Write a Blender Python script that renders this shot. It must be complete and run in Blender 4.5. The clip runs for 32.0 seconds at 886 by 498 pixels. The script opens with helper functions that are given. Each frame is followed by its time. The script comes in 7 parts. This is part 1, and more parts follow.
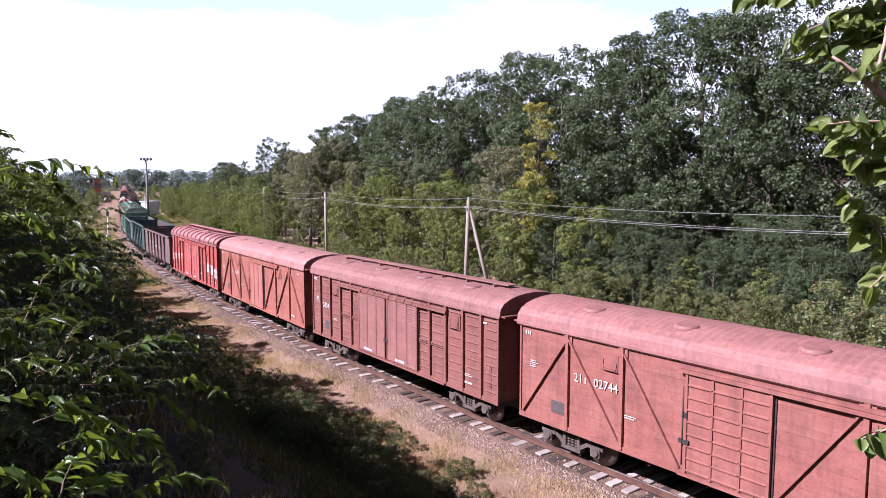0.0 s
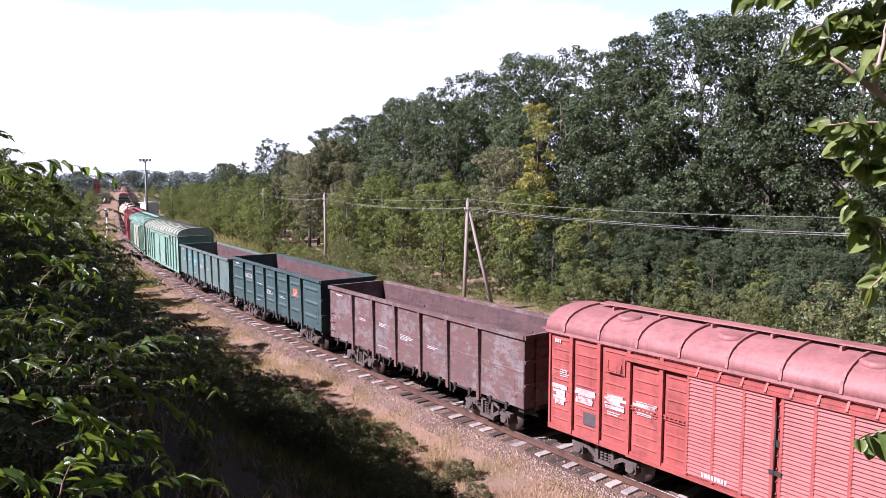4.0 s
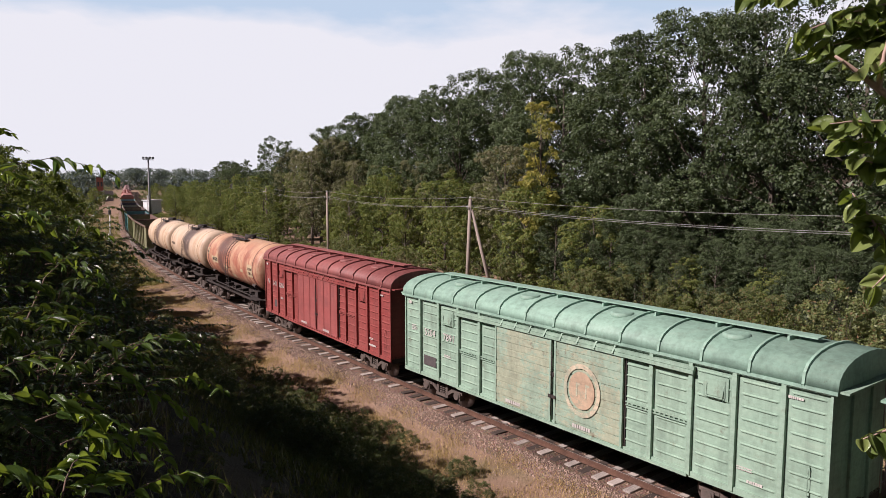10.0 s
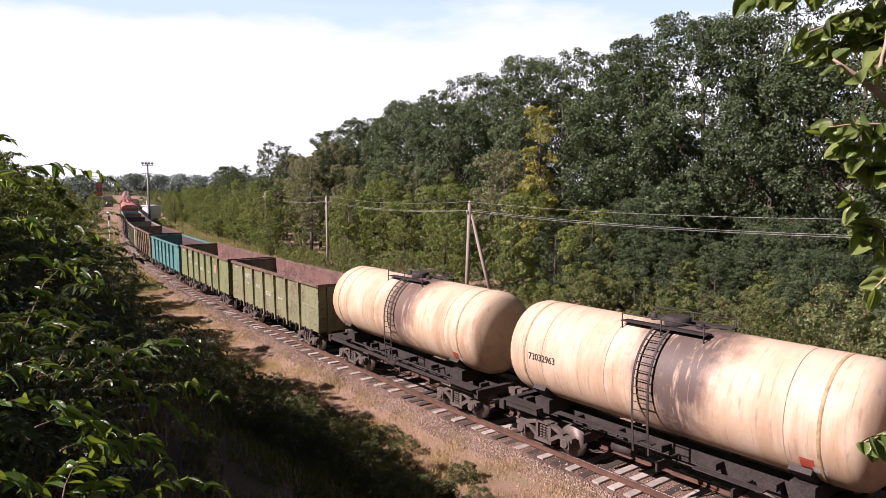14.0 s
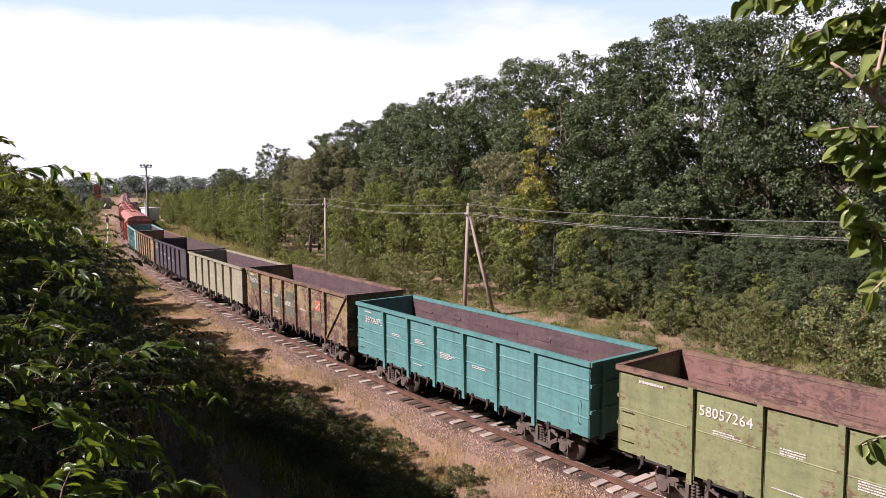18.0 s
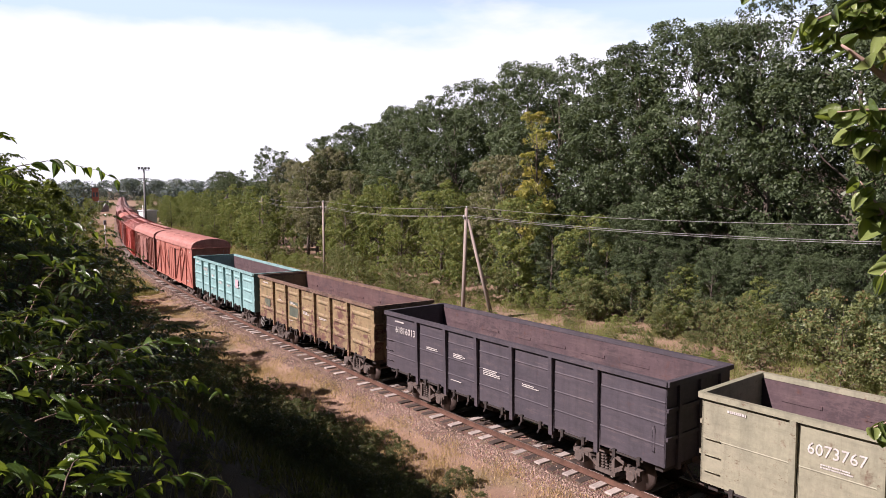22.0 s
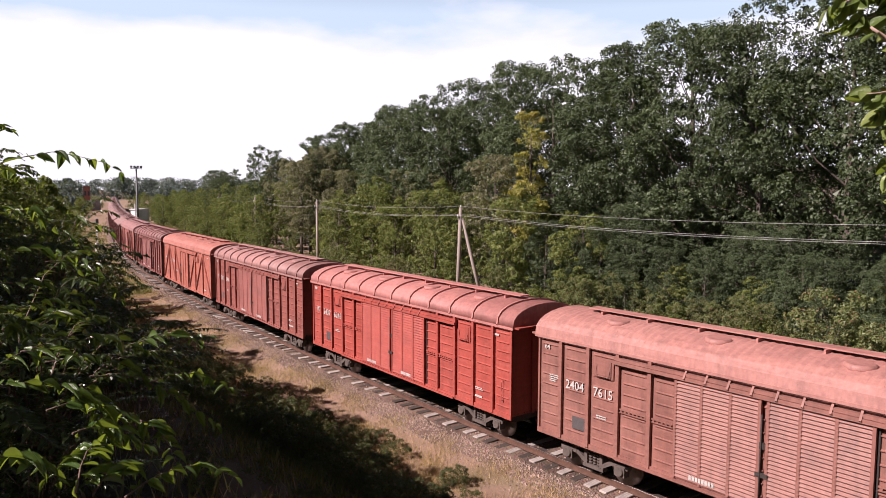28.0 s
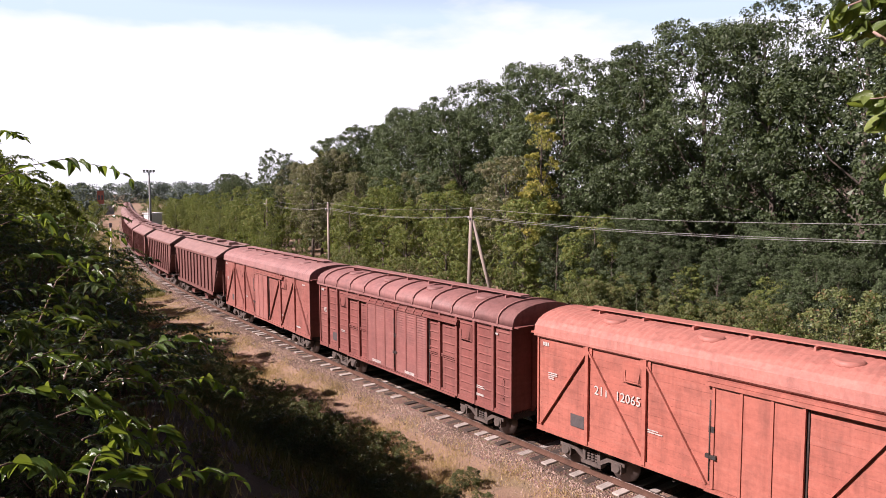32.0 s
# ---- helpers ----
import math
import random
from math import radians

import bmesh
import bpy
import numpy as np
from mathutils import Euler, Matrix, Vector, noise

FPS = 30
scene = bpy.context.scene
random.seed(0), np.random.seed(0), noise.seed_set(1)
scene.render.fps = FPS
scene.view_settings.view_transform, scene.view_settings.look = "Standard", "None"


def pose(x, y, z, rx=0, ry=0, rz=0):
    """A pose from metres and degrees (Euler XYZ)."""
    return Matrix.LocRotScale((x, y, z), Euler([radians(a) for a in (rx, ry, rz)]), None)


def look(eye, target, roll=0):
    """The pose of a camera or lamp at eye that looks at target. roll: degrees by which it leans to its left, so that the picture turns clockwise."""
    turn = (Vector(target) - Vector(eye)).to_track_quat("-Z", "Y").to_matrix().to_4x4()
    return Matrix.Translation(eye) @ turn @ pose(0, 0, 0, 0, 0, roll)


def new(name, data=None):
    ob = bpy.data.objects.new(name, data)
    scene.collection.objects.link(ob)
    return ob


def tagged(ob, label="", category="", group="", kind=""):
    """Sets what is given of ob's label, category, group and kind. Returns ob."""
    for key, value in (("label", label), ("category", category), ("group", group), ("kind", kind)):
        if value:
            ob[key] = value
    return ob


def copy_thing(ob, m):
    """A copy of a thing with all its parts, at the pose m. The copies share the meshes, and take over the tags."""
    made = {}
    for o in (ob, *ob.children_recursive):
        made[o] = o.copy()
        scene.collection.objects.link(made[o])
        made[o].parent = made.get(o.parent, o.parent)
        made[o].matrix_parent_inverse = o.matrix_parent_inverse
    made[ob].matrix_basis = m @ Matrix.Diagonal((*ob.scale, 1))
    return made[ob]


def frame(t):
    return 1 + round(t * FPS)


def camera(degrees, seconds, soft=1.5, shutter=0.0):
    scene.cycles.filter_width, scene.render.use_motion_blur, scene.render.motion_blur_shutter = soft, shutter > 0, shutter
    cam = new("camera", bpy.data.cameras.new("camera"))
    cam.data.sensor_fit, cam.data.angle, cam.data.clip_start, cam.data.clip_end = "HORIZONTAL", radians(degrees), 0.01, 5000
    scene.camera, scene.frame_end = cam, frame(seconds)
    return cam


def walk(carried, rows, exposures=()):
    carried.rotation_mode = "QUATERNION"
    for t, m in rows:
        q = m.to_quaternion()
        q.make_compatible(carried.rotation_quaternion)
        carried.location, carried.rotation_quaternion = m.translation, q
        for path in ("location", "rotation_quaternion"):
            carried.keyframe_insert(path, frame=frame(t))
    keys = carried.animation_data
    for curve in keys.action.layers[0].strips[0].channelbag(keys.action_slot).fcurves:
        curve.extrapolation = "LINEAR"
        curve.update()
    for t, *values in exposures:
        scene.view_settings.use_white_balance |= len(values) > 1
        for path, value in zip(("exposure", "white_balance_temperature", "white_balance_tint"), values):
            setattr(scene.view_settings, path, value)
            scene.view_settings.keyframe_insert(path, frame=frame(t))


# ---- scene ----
SECONDS = 32.0
cam = camera(65.32, SECONDS, soft=0.45)
# place and turn (degrees) of the camera held by hand on the bank, second by second
TURNS = [
    (0, -16.532, 0.000, 8.270, 84.348, 0.034, -38.529), (0.5, -16.532, 0.000, 8.270, 84.365, 0.026, -38.53), (1, -16.532, 0.000, 8.270, 84.383, 0.057, -38.569),
    (1.5, -16.532, 0.000, 8.270, 84.367, 0.073, -38.559), (2, -16.532, 0.000, 8.270, 84.357, 0.047, -38.553), (2.5, -16.532, 0.000, 8.270, 84.399, 0.051, -38.56),
    (3, -16.532, 0.000, 8.270, 84.375, 0.062, -38.568), (3.5, -16.532, 0.000, 8.270, 84.426, 0.056, -38.585), (5.5, -16.532, 0.000, 8.270, 84.441, -0.033, -38.54),
    (6, -16.532, 0.000, 8.270, 84.528, -0.003, -38.537), (6.5, -16.532, 0.000, 8.270, 84.434, 0.01, -38.554), (7, -16.532, 0.000, 8.270, 84.357, 0.034, -38.553),
    (7.5, -16.532, 0.000, 8.270, 84.39, -0.034, -38.557), (8, -16.532, 0.000, 8.270, 84.529, 0.009, -38.519), (8.5, -16.532, 0.000, 8.270, 84.486, 0.068, -38.524),
    (9, -16.532, 0.000, 8.270, 84.381, -0.06, -38.46), (9.5, -16.532, 0.000, 8.270, 84.281, -0.033, -38.351), (10, -16.532, 0.000, 8.270, 84.281, -0.037, -38.376),
    (10.5, -16.532, 0.000, 8.270, 84.428, 0.019, -38.404), (11, -16.532, 0.000, 8.270, 84.652, 0.169, -38.546), (11.5, -16.532, 0.000, 8.270, 84.833, 0.225, -38.565),
    (12, -16.532, 0.000, 8.270, 84.835, 0.21, -38.451), (12.5, -16.532, 0.000, 8.270, 84.557, 0.058, -38.458), (13, -16.532, 0.000, 8.270, 84.42, -0.017, -38.364),
    (13.5, -16.532, 0.000, 8.270, 84.428, 0.037, -38.443), (14, -16.532, 0.000, 8.270, 84.645, 0.161, -38.438), (14.5, -16.532, 0.000, 8.270, 84.872, 0.347, -38.488),
    (16.5, -16.532, 0.000, 8.270, 84.434, -0.123, -38.313), (17, -16.532, 0.000, 8.270, 84.608, -0.005, -38.46), (17.5, -16.532, 0.000, 8.270, 84.797, 0.019, -38.495),
    (18, -16.532, 0.000, 8.270, 84.849, 0.089, -38.548), (18.5, -16.532, 0.000, 8.270, 84.75, 0.152, -38.353), (19, -16.532, 0.000, 8.270, 84.65, -0.002, -38.434),
    (19.5, -16.532, 0.000, 8.270, 84.75, 0.073, -38.325), (20, -16.532, 0.000, 8.270, 84.786, 0.233, -38.356), (20.5, -16.536, 0.003, 8.261, 84.769, -0.059, -38.543),
    (21, -16.540, 0.006, 8.252, 84.918, 0.098, -38.613), (21.5, -16.544, 0.010, 8.242, 85.117, 0.122, -38.633), (22, -16.549, 0.014, 8.232, 85.114, 0.014, -38.716),
    (22.5, -16.556, 0.019, 8.220, 85.093, -0.27, -38.78), (23, -16.563, 0.025, 8.207, 85.083, -0.297, -38.782), (23.5, -16.565, 0.026, 8.206, 85.159, -0.321, -38.924),
    (24, -16.566, 0.028, 8.206, 85.394, -0.253, -38.874), (24.5, -16.568, 0.029, 8.205, 85.436, 0.034, -38.686), (25, -16.569, 0.030, 8.205, 85.27, 0.071, -38.678),
    (25.5, -16.571, 0.031, 8.204, 85.123, -0.038, -38.679), (27.5, -16.600, 0.056, 8.190, 85.451, -0.597, -39.377), (28, -16.600, 0.056, 8.198, 85.097, -0.148, -39.273),
    (28.5, -16.605, 0.059, 8.189, 84.873, 0.415, -38.966), (29, -16.610, 0.063, 8.180, 85.115, 0.135, -38.75), (29.5, -16.618, 0.071, 8.155, 85.528, -0.374, -39.342),
    (30, -16.627, 0.078, 8.131, 85.522, -0.177, -39.119), (30.5, -16.619, 0.070, 8.150, 85.425, 0.05, -38.81), (31, -16.610, 0.063, 8.170, 85.428, 0.423, -38.832),
    (31.5, -16.599, 0.053, 8.190, 85.184, 0.763, -38.418), (32, -16.587, 0.043, 8.210, 85.244, 0.257, -38.38),
]

EXPOSE = [(0, 1.42, 5600, 33), (7.0, 1.38, 5800, 32), (8.0, 1.03, 6050, 27), (9.0, 0.68, 6350, 24), (10.2, 0.66, 6400, 24), (11.0, 0.83, 6450, 24), (12.0, 1.09, 6400, 28),
          (19, 1.07, 6350, 28), (24, 1.10, 6300, 28), (25, 0.91, 6250, 27), (28, 0.97, 6450, 28), (29.5, 1.09, 6450, 28), (32, 1.13, 6450, 28)]
walk(cam, [(t, pose(*row)) for t, *row in TURNS], EXPOSE)

# ---- sun and sky ----
SUN_AZ, SUN_EL = -74.0, 40.0  # degrees from +y towards +x, and above the horizon
world = bpy.data.worlds.new("sky_world")
scene.world = world
world.use_nodes = True


def link(nt, a, b):
    nt.links.new(a, b)


def build_sky():
    nt = world.node_tree
    nt.nodes.clear()
    out = nt.nodes.new("ShaderNodeOutputWorld")
    bg = nt.nodes.new("ShaderNodeBackground")
    sky = nt.nodes.new("ShaderNodeTexSky")
    sky.sky_type, sky.sun_disc = "NISHITA", False
    sky.sun_elevation, sky.sun_rotation = radians(SUN_EL), radians(SUN_AZ)
    sky.altitude, sky.air_density, sky.dust_density, sky.ozone_density = 100, 1.0, 3.0, 1.0
    # thin bright haze cloud that thins out towards the zenith
    tc = nt.nodes.new("ShaderNodeTexCoord")
    mp = nt.nodes.new("ShaderNodeMapping")
    mp.inputs["Scale"].default_value = (1.0, 1.0, 3.2)
    no = nt.nodes.new("ShaderNodeTexNoise")
    no.inputs["Scale"].default_value, no.inputs["Detail"].default_value, no.inputs["Roughness"].default_value = 3.4, 7.0, 0.52
    low = nt.nodes.new("ShaderNodeMapRange")
    low.inputs["From Min"].default_value, low.inputs["From Max"].default_value = 0.14, 0.30
    low.inputs["To Min"].default_value, low.inputs["To Max"].default_value = 0.26, -0.30
    low.clamp = True
    sp = nt.nodes.new("ShaderNodeSeparateXYZ")
    ad = nt.nodes.new("ShaderNodeMath")
    rp = nt.nodes.new("ShaderNodeValToRGB")
    rp.color_ramp.elements[0].position, rp.color_ramp.elements[1].position = 0.40, 0.60
    mx = nt.nodes.new("ShaderNodeMix")
    mx.data_type = "RGBA"
    mx.inputs["B"].default_value = (19.0, 20.2, 20.2, 1)
    link(nt, tc.outputs["Generated"], mp.inputs["Vector"])
    link(nt, tc.outputs["Generated"], sp.inputs["Vector"])
    link(nt, sp.outputs["Z"], low.inputs["Value"])
    link(nt, mp.outputs["Vector"], no.inputs["Vector"])
    link(nt, no.outputs["Fac"], ad.inputs[0])
    link(nt, low.outputs["Result"], ad.inputs[1])
    link(nt, ad.outputs[0], rp.inputs["Fac"])
    veil = nt.nodes.new("ShaderNodeMapRange")
    veil.inputs["From Min"].default_value, veil.inputs["From Max"].default_value = 0.24, 0.38
    veil.inputs["To Min"].default_value, veil.inputs["To Max"].default_value = 1.0, 0.0
    link(nt, sp.outputs["Z"], veil.inputs["Value"])
    link(nt, rp.outputs["Color"], mx.inputs["Factor"])
    blue = nt.nodes.new("ShaderNodeMix")
    blue.data_type = "RGBA"
    blue.inputs["B"].default_value = (12.0, 15.8, 18.4, 1)
    link(nt, veil.outputs["Result"], blue.inputs["Factor"])
    deep = nt.nodes.new("ShaderNodeMix")
    deep.data_type, deep.blend_type = "RGBA", "MULTIPLY"
    deep.inputs["Factor"].default_value = 1.0
    deep.inputs["B"].default_value = (0.20, 0.235, 0.30, 1)
    link(nt, sky.outputs["Color"], deep.inputs["A"])
    link(nt, deep.outputs["Result"], blue.inputs["A"])
    link(nt, blue.outputs["Result"], mx.inputs["A"])
    link(nt, mx.outputs["Result"], bg.inputs["Color"])
    link(nt, bg.outputs["Background"], out.inputs["Surface"])
    bg.inputs["Strength"].default_value = 0.0265


build_sky()
sun = new("sun", bpy.data.lights.new("sun", "SUN"))
sun.data.energy, sun.data.angle, sun.data.color = 5.0, radians(0.53), (1.0, 0.93, 0.84)
_a, _e = radians(SUN_AZ), radians(SUN_EL)
sun.matrix_world = look((0, 0, 60), (-math.sin(_a) * math.cos(_e), -math.cos(_a) * math.cos(_e), 60 - math.sin(_e)))

# ---- materials ----
MATS = {}


class Nodes:
    """A small builder of node trees."""

    def __init__(self, name):
        self.m = bpy.data.materials.new(name)
        self.m.use_nodes = True
        self.t = self.m.node_tree
        self.b = self.t.nodes["Principled BSDF"]
        self.out = self.t.nodes["Material Output"]
        self.co = self.t.nodes.new("ShaderNodeTexCoord")

    def noise(self, scale, detail=4.0, rough=0.55, stretch=(1, 1, 1), space="Object"):
        n = self.t.nodes.new("ShaderNodeTexNoise")
        n.inputs["Scale"].default_value, n.inputs["Detail"].default_value, n.inputs["Roughness"].default_value = scale, detail, rough
        mp = self.t.nodes.new("ShaderNodeMapping")
        mp.inputs["Scale"].default_value = stretch
        link(self.t, self.co.outputs[space], mp.inputs["Vector"])
        link(self.t, mp.outputs["Vector"], n.inputs["Vector"])
        return n.outputs["Fac"]

    def ramp(self, fac, lo, hi):
        r = self.t.nodes.new("ShaderNodeMapRange")
        r.inputs["From Min"].default_value, r.inputs["From Max"].default_value = lo, hi
        link(self.t, fac, r.inputs["Value"])
        return r.outputs["Result"]

    def mix(self, fac, a, b, mode="MIX"):
        n = self.t.nodes.new("ShaderNodeMix")
        n.data_type, n.blend_type = "RGBA", mode
        for key, v in (("Factor", fac), ("A", a), ("B", b)):
            if isinstance(v, (tuple, list)):
                n.inputs[key].default_value = (*v[:3], 1)
            elif isinstance(v, (int, float)):
                n.inputs[key].default_value = v
            else:
                link(self.t, v, n.inputs[key])
        return n.outputs["Result"]

    def math(self, op, a, b):
        n = self.t.nodes.new("ShaderNodeMath")
        n.operation = op
        for i, v in enumerate((a, b)):
            if isinstance(v, (int, float)):
                n.inputs[i].default_value = v
            else:
                link(self.t, v, n.inputs[i])
        return n.outputs[0]

    def bump(self, height, strength, dist=0.02):
        n = self.t.nodes.new("ShaderNodeBump")
        n.inputs["Strength"].default_value, n.inputs["Distance"].default_value = strength, dist
        link(self.t, height, n.inputs["Height"])
        link(self.t, n.outputs["Normal"], self.b.inputs["Normal"])

    def random(self):
        n = self.t.nodes.new("ShaderNodeObjectInfo")
        return n.outputs["Random"]

    def island(self):
        n = self.t.nodes.new("ShaderNodeNewGeometry")
        return n.outputs["Random Per Island"]

    def done(self, color, rough=0.7, metal=0.0, base_scale=0.8):
        """Scales the base colour evenly, lowered so that shaded parts come out darker against the sky."""
        if base_scale:
            color = mul(color, base_scale) if isinstance(color, (tuple, list)) else self.mix(1.0, color, (base_scale,) * 3, "MULTIPLY")
        if isinstance(color, (tuple, list)):
            self.b.inputs["Base Color"].default_value = (*color[:3], 1)
        else:
            link(self.t, color, self.b.inputs["Base Color"])
        if isinstance(rough, (int, float)):
            self.b.inputs["Roughness"].default_value = rough
        else:
            link(self.t, rough, self.b.inputs["Roughness"])
        self.b.inputs["Metallic"].default_value = metal
        self.b.inputs["Specular IOR Level"].default_value = 0.35
        return self.m


def mul(c, k):
    return tuple(min(1.0, v * k) for v in c)


def paint(name, color, rust=0.25, fade=0.35, rust_color=(0.11, 0.045, 0.028), patch=None, patch_amount=0.5, rough=0.62, low=0.0, grain=5.0):
    """Weathered wagon paint: faded and dusty in patches, with vertical streaks and rust."""
    if name in MATS:
        return MATS[name]
    n = Nodes(name)
    big = n.noise(0.55, 5, 0.6)
    fine = n.noise(9.0, 6, 0.65)
    streak = n.noise(1.0, 6, 0.62, (5.5, 5.5, 0.45))
    pale = tuple(0.72 * c * 1.15 + 0.28 * p for c, p in zip(color, (0.46, 0.33, 0.28)))
    c = n.mix(n.math("MULTIPLY", n.ramp(big, 0.35, 0.75), fade), color, pale)
    c = n.mix(n.math("MULTIPLY", n.ramp(streak, 0.5, 0.72), 0.45), c, mul(color, 0.55))
    if patch:
        blot = n.math("ADD", n.math("MULTIPLY", n.noise(grain, 12, 0.8, (1.0, 1.0, 1.8)), 0.6), n.math("MULTIPLY", n.noise(0.9, 6, 0.6), 0.4))
        if low:
            # bare and rusty more towards the lower planks
            sz = n.t.nodes.new("ShaderNodeSeparateXYZ")
            link(n.t, n.co.outputs["Object"], sz.inputs[0])
            blot = n.math("ADD", blot, n.math("MULTIPLY", n.math("ADD", sz.outputs["Z"], -2.3), -low))
            c = n.mix(n.math("MULTIPLY", n.ramp(n.noise(3.4, 9, 0.75), 0.52, 0.60), 0.6), c, (0.125, 0.125, 0.065))
        c = n.mix(n.ramp(blot, 0.60 - 0.20 * patch_amount, 0.622 - 0.20 * patch_amount), c, patch)
    spots = n.math("MULTIPLY", n.ramp(n.noise(2.6, 9, 0.72), 0.58, 0.68), n.ramp(streak, 0.35, 0.6))
    c = n.mix(n.math("MULTIPLY", spots, min(1.0, rust * 2.2)), c, rust_color)
    smudge = n.noise(1.5, 9, 0.72, (0.7, 0.7, 4.5))
    c = n.mix(n.math("MULTIPLY", n.ramp(smudge, 0.50, 0.70), 0.42), c, mul(color, 0.5))
    c = n.mix(n.math("MULTIPLY", n.ramp(smudge, 0.46, 0.34), 0.30), c, pale)
    chip = n.math("MULTIPLY", n.ramp(n.noise(11.0, 7, 0.75), 0.60, 0.66), n.ramp(big, 0.42, 0.60))
    c = n.mix(n.math("MULTIPLY", chip, min(0.9, 0.3 + rust)), c, mul(rust_color, 1.3))
    grime = n.noise(0.9, 7, 0.7, (2.2, 2.2, 1.0))
    c = n.mix(n.math("MULTIPLY", n.ramp(grime, 0.46, 0.74), 0.55), c, tuple(0.35 * v + 0.02 for v in color))
    c = n.mix(1.0, c, n.mix(fine, (0.72,) * 3, (1.25,) * 3), "MULTIPLY")
    n.bump(n.math("ADD", fine, n.math("MULTIPLY", big, 2.0)), 0.25, 0.012)
    n.b.inputs["Coat Weight"].default_value = 0.0
    MATS[name] = n.done(c, n.ramp(n.noise(5.0, 4), 0.2, 1.4) if rough is None else rough)
    return MATS[name]


def tank_paint(name, main, pale, deep, stain, spill_x=0.3, spill_w=0.7):
    """A tank barrel: paler towards the top, banded by runs of rust and oil."""
    if name in MATS:
        return MATS[name]
    n = Nodes(name)
    band = n.noise(0.9, 8, 0.68, (2.6, 0.35, 0.35))
    thin = n.noise(2.2, 9, 0.72, (5.0, 0.5, 0.4))
    blot = n.noise(0.8, 8, 0.68)
    sx = n.t.nodes.new("ShaderNodeSeparateXYZ")
    link(n.t, n.co.outputs["Object"], sx.inputs[0])
    c = n.mix(n.ramp(blot, 0.42, 0.62), main, pale)
    c = n.mix(n.math("MULTIPLY", n.ramp(band, 0.48, 0.62), 0.7), c, deep)
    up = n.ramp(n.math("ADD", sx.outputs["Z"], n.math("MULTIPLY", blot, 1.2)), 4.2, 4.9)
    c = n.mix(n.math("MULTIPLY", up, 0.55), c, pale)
    c = n.mix(n.math("MULTIPLY", n.ramp(thin, 0.55, 0.72), 0.6), c, stain)
    off = n.math("ABSOLUTE", n.math("ADD", sx.outputs["X"], -spill_x), 0.0)
    # oil that ran down from the manhole, thinner towards the belly
    run = n.math("ADD", n.math("ADD", off, n.math("MULTIPLY", thin, 0.7)), n.math("MULTIPLY", n.math("ADD", blot, n.math("MULTIPLY", sx.outputs["Z"], -0.22)), 1.6))
    c = n.mix(n.math("MULTIPLY", n.math("MULTIPLY", n.ramp(run, spill_w + 0.75, spill_w - 0.1), n.ramp(n.noise(1.6, 8, 0.7, (3.5, 0.6, 0.5)), 0.28, 0.46)), 0.92), c, stain)
    patches = n.math("MULTIPLY", n.ramp(n.noise(1.3, 9, 0.72, (1.0, 1.0, 1.6)), 0.56, 0.63), n.ramp(off, spill_w + 2.4, spill_w))
    c = n.mix(n.math("MULTIPLY", patches, 0.6), c, n.mix(0.5, stain, deep))
    n.bump(n.noise(14, 5, 0.6), 0.2, 0.01)
    MATS[name] = n.done(c, 0.55)
    return MATS[name]


def rough_metal(name, color, rough=0.75, metal=0.0):
    if name not in MATS:
        n = Nodes(name)
        a, b = n.noise(3.0, 6, 0.65), n.noise(26.0, 4, 0.6)
        c = n.mix(n.ramp(a, 0.3, 0.7), mul(color, 0.6), mul(color, 1.4))
        c = n.mix(n.math("MULTIPLY", n.ramp(b, 0.5, 0.75), 0.5), c, (0.16, 0.085, 0.055))
        n.bump(b, 0.35, 0.01)
        MATS[name] = n.done(c, rough, metal)
    return MATS[name]


def wood(name, color):
    if name not in MATS:
        n = Nodes(name)
        g = n.noise(2.5, 7, 0.65, (1.2, 14, 14))
        f = n.noise(30, 3, 0.6)
        c = n.mix(n.ramp(g, 0.3, 0.7), mul(color, 0.55), mul(color, 1.35))
        c = n.mix(n.random(), c, n.mix(0.5, c, mul(color, 1.8)))
        n.bump(n.math("ADD", g, f), 0.4, 0.015)
        MATS[name] = n.done(c, 0.85)
    return MATS[name]


def plain(name, color, rough=0.6):
    if name not in MATS:
        n = Nodes(name)
        f = n.noise(7, 6, 0.7)
        MATS[name] = n.done(n.mix(n.ramp(f, 0.35, 0.7), mul(color, 0.72), mul(color, 1.08)), rough)
    return MATS[name]


def leaf(name, color, color2, through_light=0.35, spread=0.5, dry=None):
    """Foliage: each leaf its own shade, clumps of another tone, light through the blades."""
    if name in MATS:
        return MATS[name]
    n = Nodes(name)
    isl, big = n.island(), n.noise(0.45, 3, 0.5)
    c = n.mix(n.ramp(big, 0.35, 0.65), color, color2)
    c = n.mix(n.math("MULTIPLY", n.math("POWER", isl, 2.2), spread), c, mul(color2, 2.2))
    c = n.mix(n.math("MULTIPLY", n.random(), 0.5), c, mul(color, 0.62))
    if dry:
        c = n.mix(n.ramp(isl, 0.80, 0.90), c, dry)
    n.done(c, 0.5, base_scale=0.92)
    n.b.inputs["Specular IOR Level"].default_value = 0.3
    tr = n.t.nodes.new("ShaderNodeBsdfTranslucent")
    link(n.t, n.mix(0.55, c, (0.32, 0.42, 0.04)), tr.inputs["Color"])
    mx = n.t.nodes.new("ShaderNodeMixShader")
    mx.inputs["Fac"].default_value = through_light
    link(n.t, n.b.outputs[0], mx.inputs[1])
    link(n.t, tr.outputs[0], mx.inputs[2])
    link(n.t, mx.outputs[0], n.out.inputs["Surface"])
    MATS[name] = n.m
    return n.m


